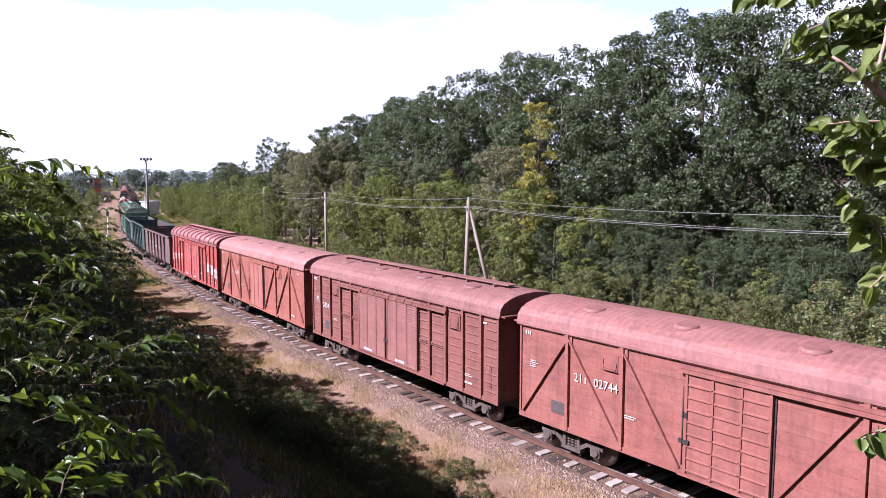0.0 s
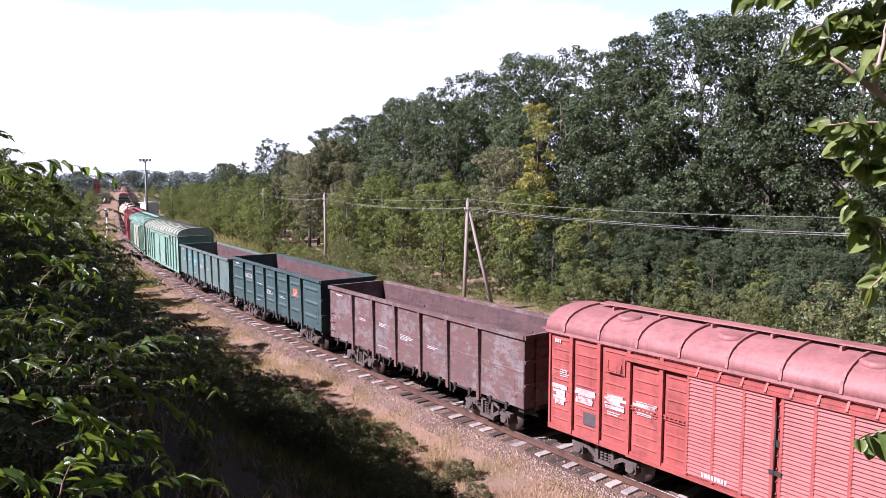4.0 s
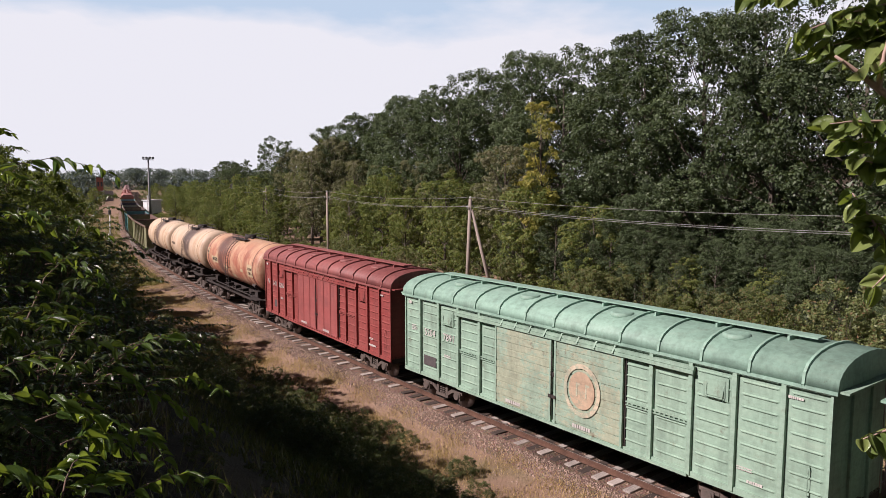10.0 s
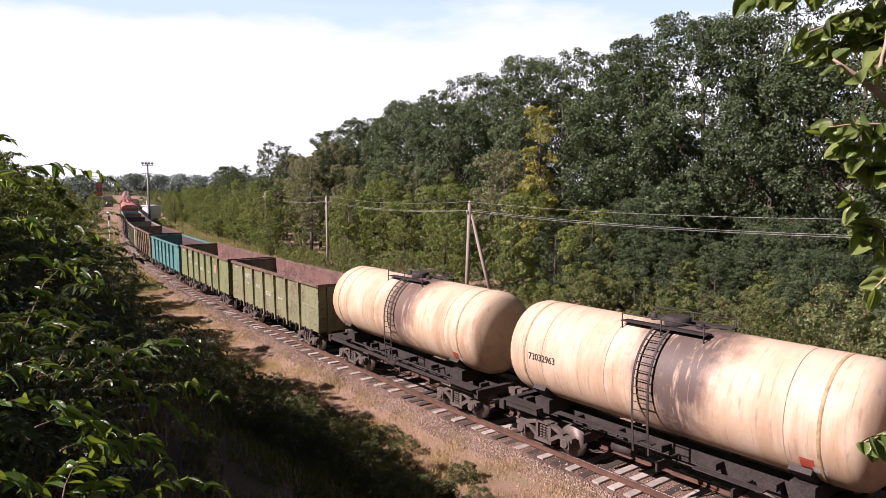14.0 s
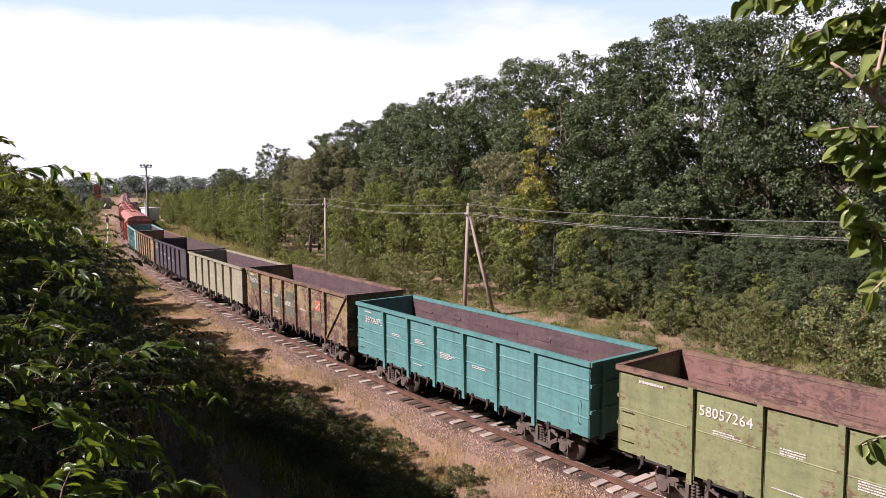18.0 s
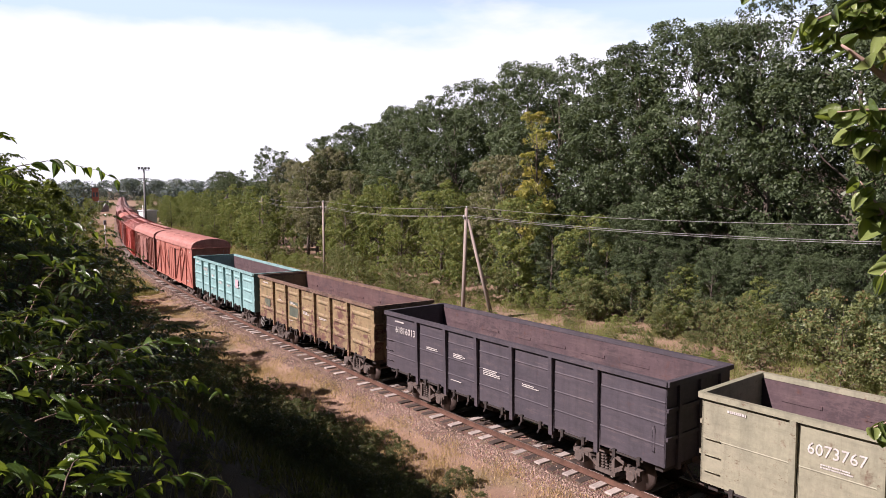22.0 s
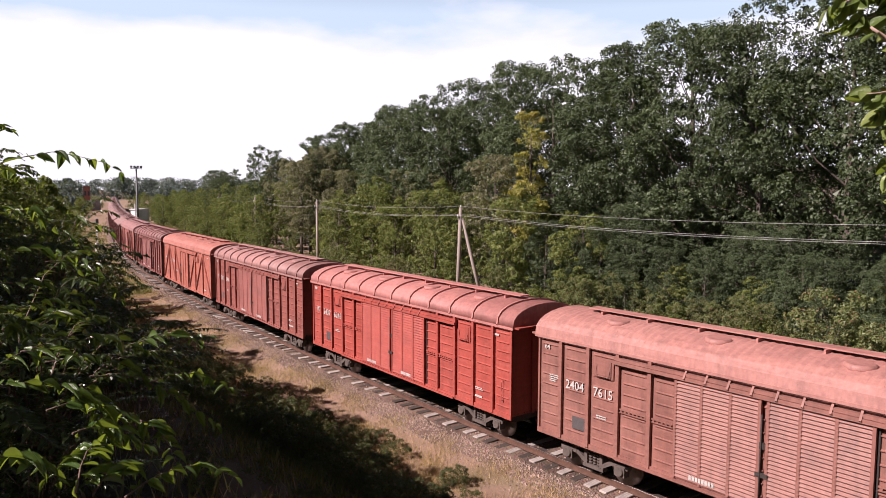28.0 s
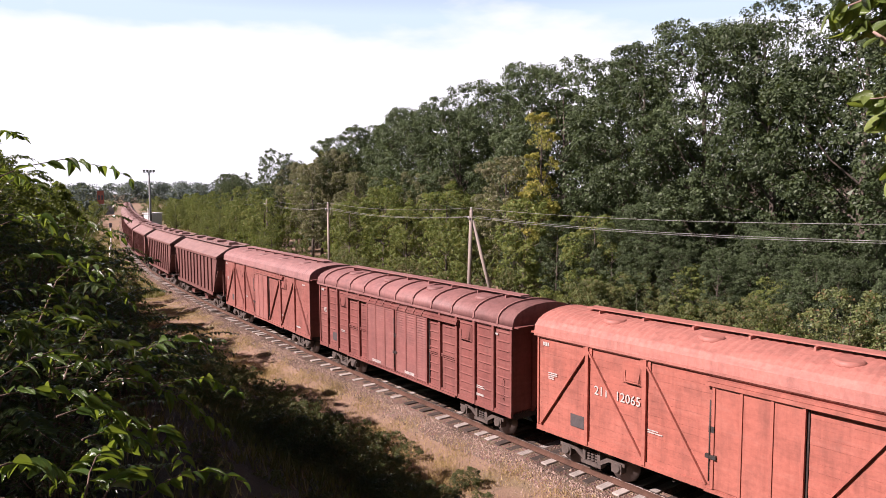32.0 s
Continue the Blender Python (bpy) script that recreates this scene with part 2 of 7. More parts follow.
def ground_mat():
    n = Nodes("dry_grass_ground")
    a, b, f = n.noise(0.22, 6, 0.6), n.noise(1.3, 6, 0.65), n.noise(14, 6, 0.7)
    c = n.mix(n.ramp(a, 0.35, 0.65), (0.29, 0.165, 0.12), (0.35, 0.22, 0.155))
    c = n.mix(n.ramp(b, 0.50, 0.72), c, (0.20, 0.12, 0.085))
    c = n.mix(n.ramp(n.noise(0.35, 5, 0.6), 0.50, 0.66), c, (0.15, 0.145, 0.06))
    c = n.mix(0.45, c, n.mix(f, (0.10, 0.065, 0.045), (0.46, 0.33, 0.22)))
    # leaf litter on the wooded slopes, its colour darkened further to deepen their shade
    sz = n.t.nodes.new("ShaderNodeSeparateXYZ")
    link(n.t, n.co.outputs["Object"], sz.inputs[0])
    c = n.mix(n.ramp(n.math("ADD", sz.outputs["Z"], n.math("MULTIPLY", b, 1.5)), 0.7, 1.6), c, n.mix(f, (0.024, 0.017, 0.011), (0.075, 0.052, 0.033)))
    n.bump(n.math("ADD", f, b), 0.8, 0.06)
    return n.done(c, 0.95)


def gravel_mat(name="ballast_stone", color=(0.37, 0.235, 0.175)):
    if name not in MATS:
        n = Nodes(name)
        v = n.t.nodes.new("ShaderNodeTexVoronoi")
        v.inputs["Scale"].default_value = 16
        link(n.t, n.co.outputs["Object"], v.inputs["Vector"])
        big = n.noise(0.5, 5, 0.6)
        c = n.mix(n.ramp(n.noise(12, 5, 0.7), 0.3, 0.7), mul(color, 0.5), mul(color, 1.35))
        c = n.mix(n.ramp(big, 0.4, 0.62), c, (0.13, 0.082, 0.06))
        c = n.mix(0.35, c, (0.085, 0.055, 0.04))
        c = n.mix(0.3, c, v.outputs["Color"], "MULTIPLY")
        n.bump(v.outputs["Distance"], 0.9, 0.05)
        MATS[name] = n.done(c, 0.9)
    return MATS[name]

# ---- mesh helpers ----
def box(bm, x0, x1, y0, y1, z0, z1):
    v = [bm.verts.new((x, y, z)) for x in (x0, x1) for y in (y0, y1) for z in (z0, z1)]
    for q in ((0, 1, 3, 2), (4, 6, 7, 5), (0, 4, 5, 1), (2, 3, 7, 6), (0, 2, 6, 4), (1, 5, 7, 3)):
        bm.faces.new([v[i] for i in q])
    return v


def beam(bm, a, b, w, t, up=(0, 0, 1)):
    """A bar of w by t between two points; w lies across, t along up."""
    a, b = Vector(a), Vector(b)
    d = (b - a).normalized()
    u = Vector(up)
    side = d.cross(u)
    if side.length < 1e-4:
        side = d.cross(Vector((1, 0, 0)))
    side.normalize()
    u = side.cross(d).normalized()
    v = []
    for p in (a, b):
        for s, k in ((-1, -1), (1, -1), (1, 1), (-1, 1)):
            v.append(bm.verts.new(p + side * s * w / 2 + u * k * t / 2))
    for q in ((3, 2, 1, 0), (4, 5, 6, 7), (0, 1, 5, 4), (1, 2, 6, 5), (2, 3, 7, 6), (3, 0, 4, 7)):
        bm.faces.new([v[i] for i in q])


def tube(bm, pts, radii, n=8, caps=True, smooth=True):
    """A round bar through points, with a radius at each."""
    rings = []
    for i, p in enumerate(pts):
        p = Vector(p)
        d = (Vector(pts[min(i + 1, len(pts) - 1)]) - Vector(pts[max(i - 1, 0)])).normalized()
        a = d.cross(Vector((0, 0, 1)))
        a = (a if a.length > 0.05 else d.cross(Vector((1, 0, 0)))).normalized()
        b = a.cross(d).normalized()
        r = radii[i] if isinstance(radii, (list, tuple)) else radii
        rings.append([bm.verts.new(p + (a * math.cos(k * math.tau / n) + b * math.sin(k * math.tau / n)) * r) for k in range(n)])
    for r0, r1 in zip(rings, rings[1:]):
        for k in range(n):
            f = bm.faces.new((r0[k], r1[k], r1[(k + 1) % n], r0[(k + 1) % n]))
            f.smooth = smooth
    if caps:
        bm.faces.new(rings[0])
        bm.faces.new(rings[-1][::-1])


def extrude(bm, profile, x0, x1, smooth=False, closed=True):
    """A profile of (y, z) points carried along x."""
    a = [bm.verts.new((x0, y, z)) for y, z in profile]
    b = [bm.verts.new((x1, y, z)) for y, z in profile]
    k = len(profile)
    for i in range(k if closed else k - 1):
        f = bm.faces.new((a[i], b[i], b[(i + 1) % k], a[(i + 1) % k]))
        f.smooth = smooth
    if closed:
        bm.faces.new(a[::-1])
        bm.faces.new(b)


CACHE = {}


def mesh_of(key, fill, bevel=0.0):
    """One mesh for all alike parts."""
    if key not in CACHE:
        bm = bmesh.new()
        fill(bm)
        if bevel:
            bmesh.ops.bevel(bm, geom=bm.edges[:], offset=bevel, segments=1, affect="EDGES", clamp_overlap=True)
        bmesh.ops.recalc_face_normals(bm, faces=bm.faces)
        me = bpy.data.meshes.new(str(key[-1] if isinstance(key, tuple) else key))
        bm.to_mesh(me)
        bm.free()
        me.materials.append(None)
        CACHE[key] = me
    return CACHE[key]


def part(name, key, fill, mat, parent, label="", at=None, bevel=0.0):
    ob = new(name, mesh_of(key, fill, bevel))
    ob.parent = parent
    if at is not None:
        ob.matrix_local = at
    ob.material_slots[0].link = "OBJECT"
    ob.material_slots[0].material = mat
    return tagged(ob, label) if label else ob


def arrays(name, verts, faces, mat, parent=None, smooth=False):
    """A mesh from computed arrays of corners and quads or triangles."""
    me = bpy.data.meshes.new(name)
    me.from_pydata(np.asarray(verts).tolist(), [], np.asarray(faces).tolist())
    me.materials.append(mat)
    if smooth:
        me.polygons.foreach_set("use_smooth", [True] * len(me.polygons))
    ob = new(name, me)
    ob.parent = parent
    return ob


def empty(name, m=None):
    ob = new(name)
    ob.empty_display_size = 0.3
    if m is not None:
        ob.matrix_world = m
    return ob


# ---- the line of the track: length along it, bends to the right as it goes away ----
BEND_AT = (-60, -40, 0, 15, 30, 45, 60, 75, 95, 120, 160, 200, 260, 1200)
BEND = (0, -0.00025, -0.00081, 0.00311, 0.00233, 0.00129, 0.00178, 0.00341, 0.0016, 0.0003, 0.0002, 0.00015, 0, 0)
_S = np.arange(-500, 1200, 0.5)
_K = np.interp(_S, BEND_AT, BEND)
_Z = int(np.argmin(abs(_S)))
_H = np.concatenate([[0], np.cumsum((_K[1:] + _K[:-1]) * 0.25)])
_H -= _H[_Z]
_X = np.concatenate([[0], np.cumsum((np.sin(_H[1:]) + np.sin(_H[:-1])) * 0.25)])
_Y = np.concatenate([[0], np.cumsum((np.cos(_H[1:]) + np.cos(_H[:-1])) * 0.25)])
_X, _Y = _X - _X[_Z], _Y - _Y[_Z]


def on_track(s, lat=0.0, z=0.0):
    """The place s metres along the track and lat metres to its right (seen looking away)."""
    h = np.interp(s, _S, _H)
    return Vector((np.interp(s, _S, _X) + lat * math.cos(h), np.interp(s, _S, _Y) - lat * math.sin(h), z))


def track_pose(s, pivots=9.0, z=0.0):
    """The pose of a wagon whose middle is at s: x runs to its rear, y to its left."""
    a, b = on_track(s - pivots / 2), on_track(s + pivots / 2)
    m, d = (a + b) / 2, (b - a).normalized()
    return Matrix.Translation((m.x, m.y, z)) @ Matrix.Rotation(math.atan2(d.y, d.x), 4, "Z")


def beside(x, y):
    """How far a place lies to the right of the track, and how far along."""
    s = y * 1.015
    for _ in range(3):
        p, h = on_track(s), np.interp(s, _S, _H)
        s += (x - p.x) * math.sin(h) + (y - p.y) * math.cos(h)
    h = np.interp(s, _S, _H)
    p = on_track(s)
    return (x - p.x) * math.cos(h) - (y - p.y) * math.sin(h), s

# ---- ground ----
def smooth_step(v, a, b):
    t = np.clip((np.asarray(v, float) - a) / (b - a), 0, 1)
    return t * t * (3 - 2 * t)


def lat_of(x, y):
    s = y * 1.015
    for _ in range(3):
        h = np.interp(s, _S, _H)
        s = s + (x - np.interp(s, _S, _X)) * np.sin(h) + (y - np.interp(s, _S, _Y)) * np.cos(h)
    h = np.interp(s, _S, _H)
    return (x - np.interp(s, _S, _X)) * np.cos(h) - (y - np.interp(s, _S, _Y)) * np.sin(h), s


def height(x, y):
    """The lie of the land: a level track bed, a bank on the left, a hill behind the wood on the right."""
    x, y = np.asarray(x, float), np.asarray(y, float)
    lat, s = lat_of(x, y)
    z = -0.30 - 0.32 * smooth_step(abs(lat), 1.5, 3.0)
    near = 1 - smooth_step(s, 20, 62)
    z = z + 7.1 * near * np.clip((-lat - 4.9) / 10.4, 0, 1) + 1.2 * (1 - near) * smooth_step(-lat, 6, 22)
    z = z + 12.5 * smooth_step(lat, 26, 95) * (1 - smooth_step(s, 60, 170)) + 3.0 * smooth_step(lat, 26, 160) * smooth_step(s, 60, 170)
    wob = np.sin(x * 0.9 + 1.3 * np.sin(y * 0.5)) * np.cos(y * 0.7 + np.sin(x * 0.31)) * 0.09 + np.sin(x * 2.3 + y * 1.9) * 0.03
    return z + wob * smooth_step(abs(lat), 1.9, 4.0)


def spread(lo, mid0, mid1, hi, step, n):
    a = mid0 - np.geomspace(step, mid0 - lo, n)[::-1]
    b = mid1 + np.geomspace(step, hi - mid1, n)
    return np.concatenate([a, np.arange(mid0, mid1 + 1e-6, step), b])


def build_ground():
    xs, ys = spread(-3000, -22, 20, 3000, 0.6, 40), spread(-1500, -6, 70, 4000, 0.7, 44)
    gx, gy = np.meshgrid(xs, ys, indexing="ij")
    v = np.stack([gx, gy, height(gx, gy)], -1).reshape(-1, 3)
    i, j = np.meshgrid(np.arange(len(xs) - 1), np.arange(len(ys) - 1), indexing="ij")
    a = (i * len(ys) + j).ravel()
    f = np.stack([a, a + len(ys), a + len(ys) + 1, a + 1], 1)
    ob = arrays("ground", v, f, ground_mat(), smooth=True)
    tagged(ob, "dry yellow-brown grass ground with a steep bank beside the railway", "ground", kind="structure")


build_ground()


def strip(profile, s0, s1, step):
    """A profile of (lat, z) laid along the track."""
    ss = np.arange(s0, s1 + step / 2, step)
    v, f, k = [], [], len(profile)
    for s in ss:
        for lat, z in profile:
            v.append(on_track(s, lat, z))
    for i in range(len(ss) - 1):
        for j in range(k - 1):
            a = i * k + j
            f.append((a, a + 1, a + k + 1, a + k))
    return v, f


def build_track():
    v, f = strip([(-2.75, -0.66), (-1.75, -0.27), (-1.40, -0.225), (-1.15, -0.225), (-0.72, -0.235), (0, -0.225), (0.72, -0.235), (1.15, -0.225), (1.40, -0.225), (1.75, -0.27), (2.75, -0.66)], -90, 700, 1.0)
    tagged(arrays("ballast_bed", v, f, gravel_mat()), "grey-brown crushed stone ballast bed of the railway", "ballast", kind="structure")
    steel = rough_metal("rail_rust", (0.115, 0.06, 0.042), 0.7, 0.1)
    shine = rough_metal("rail_head", (0.42, 0.36, 0.33), 0.32, 0.9)
    for side in (-1, 1):
        c = side * 0.796
        prof = [(-0.075, -0.18), (-0.075, -0.165), (-0.012, -0.145), (-0.012, -0.05), (-0.036, -0.035), (-0.036, -0.004),
                (0.036, -0.004), (0.036, -0.035), (0.012, -0.05), (0.012, -0.145), (0.075, -0.165), (0.075, -0.18)]
        rail = tagged(empty("rail"), "rusty steel rail with a worn bright top on wooden sleepers", "rail", "rails of the track")
        v, f = strip([(c + a, z) for a, z in prof], -90, 700, 1.0)
        arrays("rail_web", v, f, steel, rail)
        v, f = strip([(c - 0.034, -0.006), (c - 0.03, 0.0), (c + 0.03, 0.0), (c + 0.034, -0.006)], -90, 700, 1.0)
        arrays("rail_head", v, f, shine, rail)


build_track()


def blades(p, nrm, sz, rng):
    """A bent three-cornered blade at each place, square to its normal."""
    n = len(p)
    nrm = nrm / np.linalg.norm(nrm, axis=1, keepdims=True)
    t = np.cross(nrm, rng.normal(size=(n, 3)))
    t /= np.linalg.norm(t, axis=1, keepdims=True)
    b = np.cross(nrm, t)
    sz = sz[:, None]
    return np.stack([p - t * sz * 0.5 - b * sz * 0.34, p - t * sz * 0.42 + b * sz * 0.34 + nrm * sz * 0.12, p + t * sz * 0.55], 1).reshape(-1, 3)


def leaves(rng, centres, radii, per, size, up=0.35, squash=0.75, inner=0.1, outward=None):
    """Corners of many small leaf blades round clump centres; outward: the side on which each clump carries its leaves."""
    n = len(centres) * per
    c = np.repeat(np.asarray(centres, float), per, 0)
    r = np.repeat(np.asarray(radii, float), per)
    d = rng.normal(size=(n, 3))
    if outward is not None:
        d += np.repeat(np.asarray(outward, float), per, 0) * 0.9
    d /= np.linalg.norm(d, axis=1, keepdims=True)
    p = c + d * (r * rng.uniform(inner, 1.0, n) ** 0.5)[:, None] * np.array([1, 1, squash])
    nrm = d * 0.7 + rng.normal(size=(n, 3)) * 0.55 + np.array([0, 0, up])
    v = blades(p, nrm, size * rng.uniform(0.6, 1.35, n), rng)
    return v, np.arange(n * 3).reshape(n, 3)


def bark():
    if "bark" not in MATS:
        n = Nodes("bark")
        a = n.noise(3.0, 7, 0.7, (4, 4, 0.8))
        c = n.mix(n.ramp(a, 0.3, 0.7), (0.05, 0.04, 0.033), (0.17, 0.135, 0.11))
        n.bump(a, 0.8, 0.05)
        MATS["bark"] = n.done(c, 0.9)
    return MATS["bark"]


def make_tree(name, seed, tall, wide, bare, bill, tufts, per, size, mat, label, category="tree", slim=1.0, loose=1.0, thick=1.0):
    """A tapered trunk that forks into limbs; each limb bears a billow of leafy tufts, lit outside and dark within, with gaps between."""
    rng = np.random.default_rng(seed)
    root = tagged(empty(name), label, category)
    bm = bmesh.new()
    lean = rng.normal(0, 0.02 * tall, 2)
    top = Vector((lean[0], lean[1], tall * 0.88))
    k = 6
    stem = lambda f: Vector((top.x * f ** 1.5, top.y * f ** 1.5, top.z * f))
    pts = [stem(i / k) + Vector((rng.normal(0, 0.06), rng.normal(0, 0.06), -0.5 * (i == 0))) * (wide / 5) for i in range(k + 1)]
    r0 = 0.016 * tall * slim
    tube(bm, pts, [r0 * (1 - 0.9 * i / k) for i in range(k + 1)], 8)
    zc, hz = tall * (bare + 1) / 2, tall * (1 - bare) / 2
    mid = np.array([lean[0] * 0.6, lean[1] * 0.6, zc])
    cs, rs, outs, cores, core_r = [], [], [], [], []
    for i in range(bill):
        # billows spread evenly over the crown, some deeper, some proud
        zz = 1 - 2 * (i + 0.5) / bill
        a = i * 2.39996 + rng.normal(0, 0.35)
        d = np.array([math.cos(a) * math.sqrt(1 - zz * zz), math.sin(a) * math.sqrt(1 - zz * zz), zz + rng.normal(0, 0.08)])
        br = wide * rng.uniform(0.24, 0.38) * min(1.6, max(1.0, hz / wide) ** 0.35)
        room = np.array([max(wide - br, 0.3 * wide), max(wide - br, 0.3 * wide), hz - 0.8 * br])
        bc = mid + d * room * rng.uniform(0.68, 1.10)
        if bc[2] - 0.6 * br < 0.05 * tall and bare > 0.02:
            bc[2] = 0.05 * tall + 0.6 * br
        f = min(max((bc[2] - 0.35 * wide) / tall, bare * 0.6 + 0.02), 0.8)
        p0, p2 = stem(f), Vector(bc)
        tube(bm, [p0, p0.lerp(p2, 0.55) + Vector((0, 0, -0.06 * wide)), p2], [r0 * 0.40 * (1.1 - f), r0 * 0.24 * (1.1 - f), r0 * 0.08], 5, False)
        cores.append(bc)
        core_r.append(br)
        for _ in range(tufts):
            e = rng.normal(size=3) * 0.85 + 0.8 * d + np.array([0, 0, 0.45])
            e /= np.linalg.norm(e)
            c = bc + e * br * rng.uniform(0.74, 1.06) * np.array([1, 1, 0.85])
            c[2] = max(c[2], 0.04 * tall)
            cs.append(c)
            rs.append(br * rng.uniform(0.20, 0.36) * loose)
            outs.append(e)
            if rng.uniform() < 0.22:
                tube(bm, [p2, p2.lerp(Vector(c), 0.9)], [r0 * 0.07, r0 * 0.025], 4, False)
    me = bpy.data.meshes.new("trunk")
    bm.to_mesh(me)
    bm.free()
    me.materials.append(bark())
    new("trunk", me).parent = root
    v, f = leaves(rng, cs, rs, per, size, inner=0.12, outward=outs)
    # older, larger leaves fill the dark inside of each billow
    m = int(190 * thick)
    if m:
        e = rng.normal(size=(bill * m, 3))
        e /= np.linalg.norm(e, axis=1, keepdims=True)
        q = np.repeat(np.array(cores), m, 0) + e * (np.repeat(core_r, m) * 0.78 * rng.uniform(0, 1, bill * m) ** 0.4)[:, None] * np.array([1, 1, 0.85])
        q[:, 2] = np.maximum(q[:, 2], 0.03 * tall)
        w = blades(q, rng.normal(size=(bill * m, 3)), np.repeat(core_r, m) * rng.uniform(0.09, 0.16, bill * m), rng)
        v = np.concatenate([v, w])
        f = np.arange(len(v)).reshape(-1, 3)
    arrays("crown", v, f, mat, root)
    return root


# ---- the wood on the right, the scrub and the far trees ----
OAK = leaf("oak_leaf", (0.036, 0.056, 0.024), (0.058, 0.080, 0.036), 0.10, 0.85)
LIME = leaf("lime_leaf", (0.105, 0.145, 0.042), (0.165, 0.195, 0.058), 0.30, 0.5, dry=(0.24, 0.20, 0.06))
OLIVE = leaf("scrub_leaf", (0.095, 0.122, 0.048), (0.145, 0.165, 0.066), 0.28, 0.6, dry=(0.17, 0.10, 0.055))
YELLOW = leaf("autumn_leaf", (0.38, 0.29, 0.06), (0.19, 0.19, 0.05), 0.35, 0.6)
GREY = leaf("grey_leaf", (0.12, 0.12, 0.07), (0.17, 0.155, 0.09), 0.22, 0.5)
RUSSET = leaf("russet_leaf", (0.15, 0.095, 0.055), (0.10, 0.095, 0.045), 0.25, 0.6)


def build_woods():
    L_OAK = "tall dark green oak with a dense uneven crown"
    kinds = {
        "oak_a": make_tree("oak_tree", 11, 20.0, 5.6, 0.08, 26, 13, 105, 0.165, OAK, L_OAK),
        "oak_b": make_tree("oak_tree", 12, 21.0, 5.0, 0.12, 25, 13, 105, 0.165, OAK, L_OAK, thick=0.8),
        "oak_c": make_tree("oak_tree", 13, 19.5, 6.0, 0.05, 28, 13, 105, 0.165, OAK, L_OAK),
        "lime_a": make_tree("maple_tree", 21, 11.0, 3.3, 0.04, 20, 11, 75, 0.15, LIME, "light green young maple tree at the edge of the wood"),
        "lime_b": make_tree("maple_tree", 22, 9.0, 3.0, 0.03, 18, 11, 75, 0.15, LIME, "light green young maple tree at the edge of the wood"),
        "yellow": make_tree("yellow_tree", 31, 14.5, 1.6, 0.28, 15, 9, 42, 0.16, YELLOW, "slender tree with yellow autumn leaves among dark oaks", loose=1.3),
        "grey": make_tree("grey_tree", 41, 15.0, 3.8, 0.08, 22, 10, 80, 0.16, GREY, "grey-green tree with a thin dull crown in the wood", thick=0.6),
        "scrub_a": make_tree("shrub", 51, 4.2, 2.3, 0.0, 14, 9, 55, 0.11, OLIVE, "dusty green shrub on the verge below the wood", "shrub", 0.5, 1.2, 0.6),
        "scrub_b": make_tree("shrub", 52, 2.8, 2.0, 0.0, 12, 9, 55, 0.10, LIME, "bright green shrub on the verge below the wood", "shrub", 0.5, 1.2, 0.6),
        "russet": make_tree("shrub", 53, 4.6, 2.2, 0.0, 13, 9, 50, 0.11, RUSSET, "russet-brown drying shrub on the verge below the wood", "shrub", 0.5, 1.3, 0.4),
    }
    rng = random.Random(5)
    used = set()

    def put(kind, s, lat, k=1.0, kz=None, group="trees of the wood"):
        p = on_track(s, lat)
        z = float(height(p.x, p.y)) - 0.15
        m = Matrix.Translation((p.x, p.y, z)) @ Matrix.Rotation(rng.uniform(0, 6.28), 4, "Z") @ Matrix.Diagonal((k, k, kz or k, 1))
        if kind in used:
            copy_thing(kinds[kind], m @ Matrix.Diagonal((*[1 / v for v in kinds[kind].scale], 1)))
        else:
            used.add(kind)
            kinds[kind].matrix_world = m
            tagged(kinds[kind], group=group)

    oaks = ("oak_a", "oak_b", "oak_c")
    # front row of tall oaks, then a second row on the rising ground; tall: what each part of the row grows to
    tall = {"oak_a": 20.3, "oak_b": 21.2, "oak_c": 19.8}
    for i in range(20):
        s = -8 + i * 5.1 + rng.uniform(-0.8, 0.8)
        grown = float(np.interp(s, (-8, 2, 12, 17, 22, 27, 32, 37, 42, 47, 52, 57, 62, 67, 72, 80, 90, 100), (21.0, 22.0, 22.0, 21.4, 20.5, 20.3, 20.0, 20.4, 19.6, 19.8, 19.8, 17.6, 18.6, 19.8, 18.6, 17.5, 18.3, 19.0)))
        kind = oaks[(i * 2 + i // 3) % 3]
        put(kind, s, 28 + rng.uniform(-1.2, 1.2), rng.uniform(0.94, 1.08), grown / tall[kind] * rng.uniform(1.01, 1.12))
    for i in range(9):
        s = -4 + i * 9.4 + rng.uniform(-2, 2)
        kind = oaks[(i + 1) % 3]
        put(kind, s, 36.5 + rng.uniform(-1.5, 1.5), rng.uniform(0.9, 1.0), 19.6 / tall[kind] * rng.uniform(0.9, 1.04))
    # unseen oaks added behind the eye, both sides of the track, to block low sky light
    for i in range(13):
        put(oaks[i % 3], -14 - i * 5.5 + rng.uniform(-1, 1), 16 + rng.uniform(-2, 2) - 0.35 * i, rng.uniform(0.85, 1.0))
        put(oaks[(i + 1) % 3], -10 - i * 5.5 + rng.uniform(-1, 1), -24 + rng.uniform(-1.5, 1.5) + 0.9 * i, rng.uniform(0.85, 1.0))
    # trees of the far part of the wood
    for i in range(18):
        s = 80 + i * 6.0
        k = rng.uniform(0.86, 1.0) * (1.0 if s < 112 else 0.82)
        put(("grey", "oak_c", "lime_a", "oak_a")[i % 4], s, 21 + rng.uniform(-3, 7), k * (1.25 if i % 4 == 2 else (0.9 if i % 4 else 1.0)))
    put("grey", 83, 19, 0.95)
    put("grey", 89, 22, 0.95)
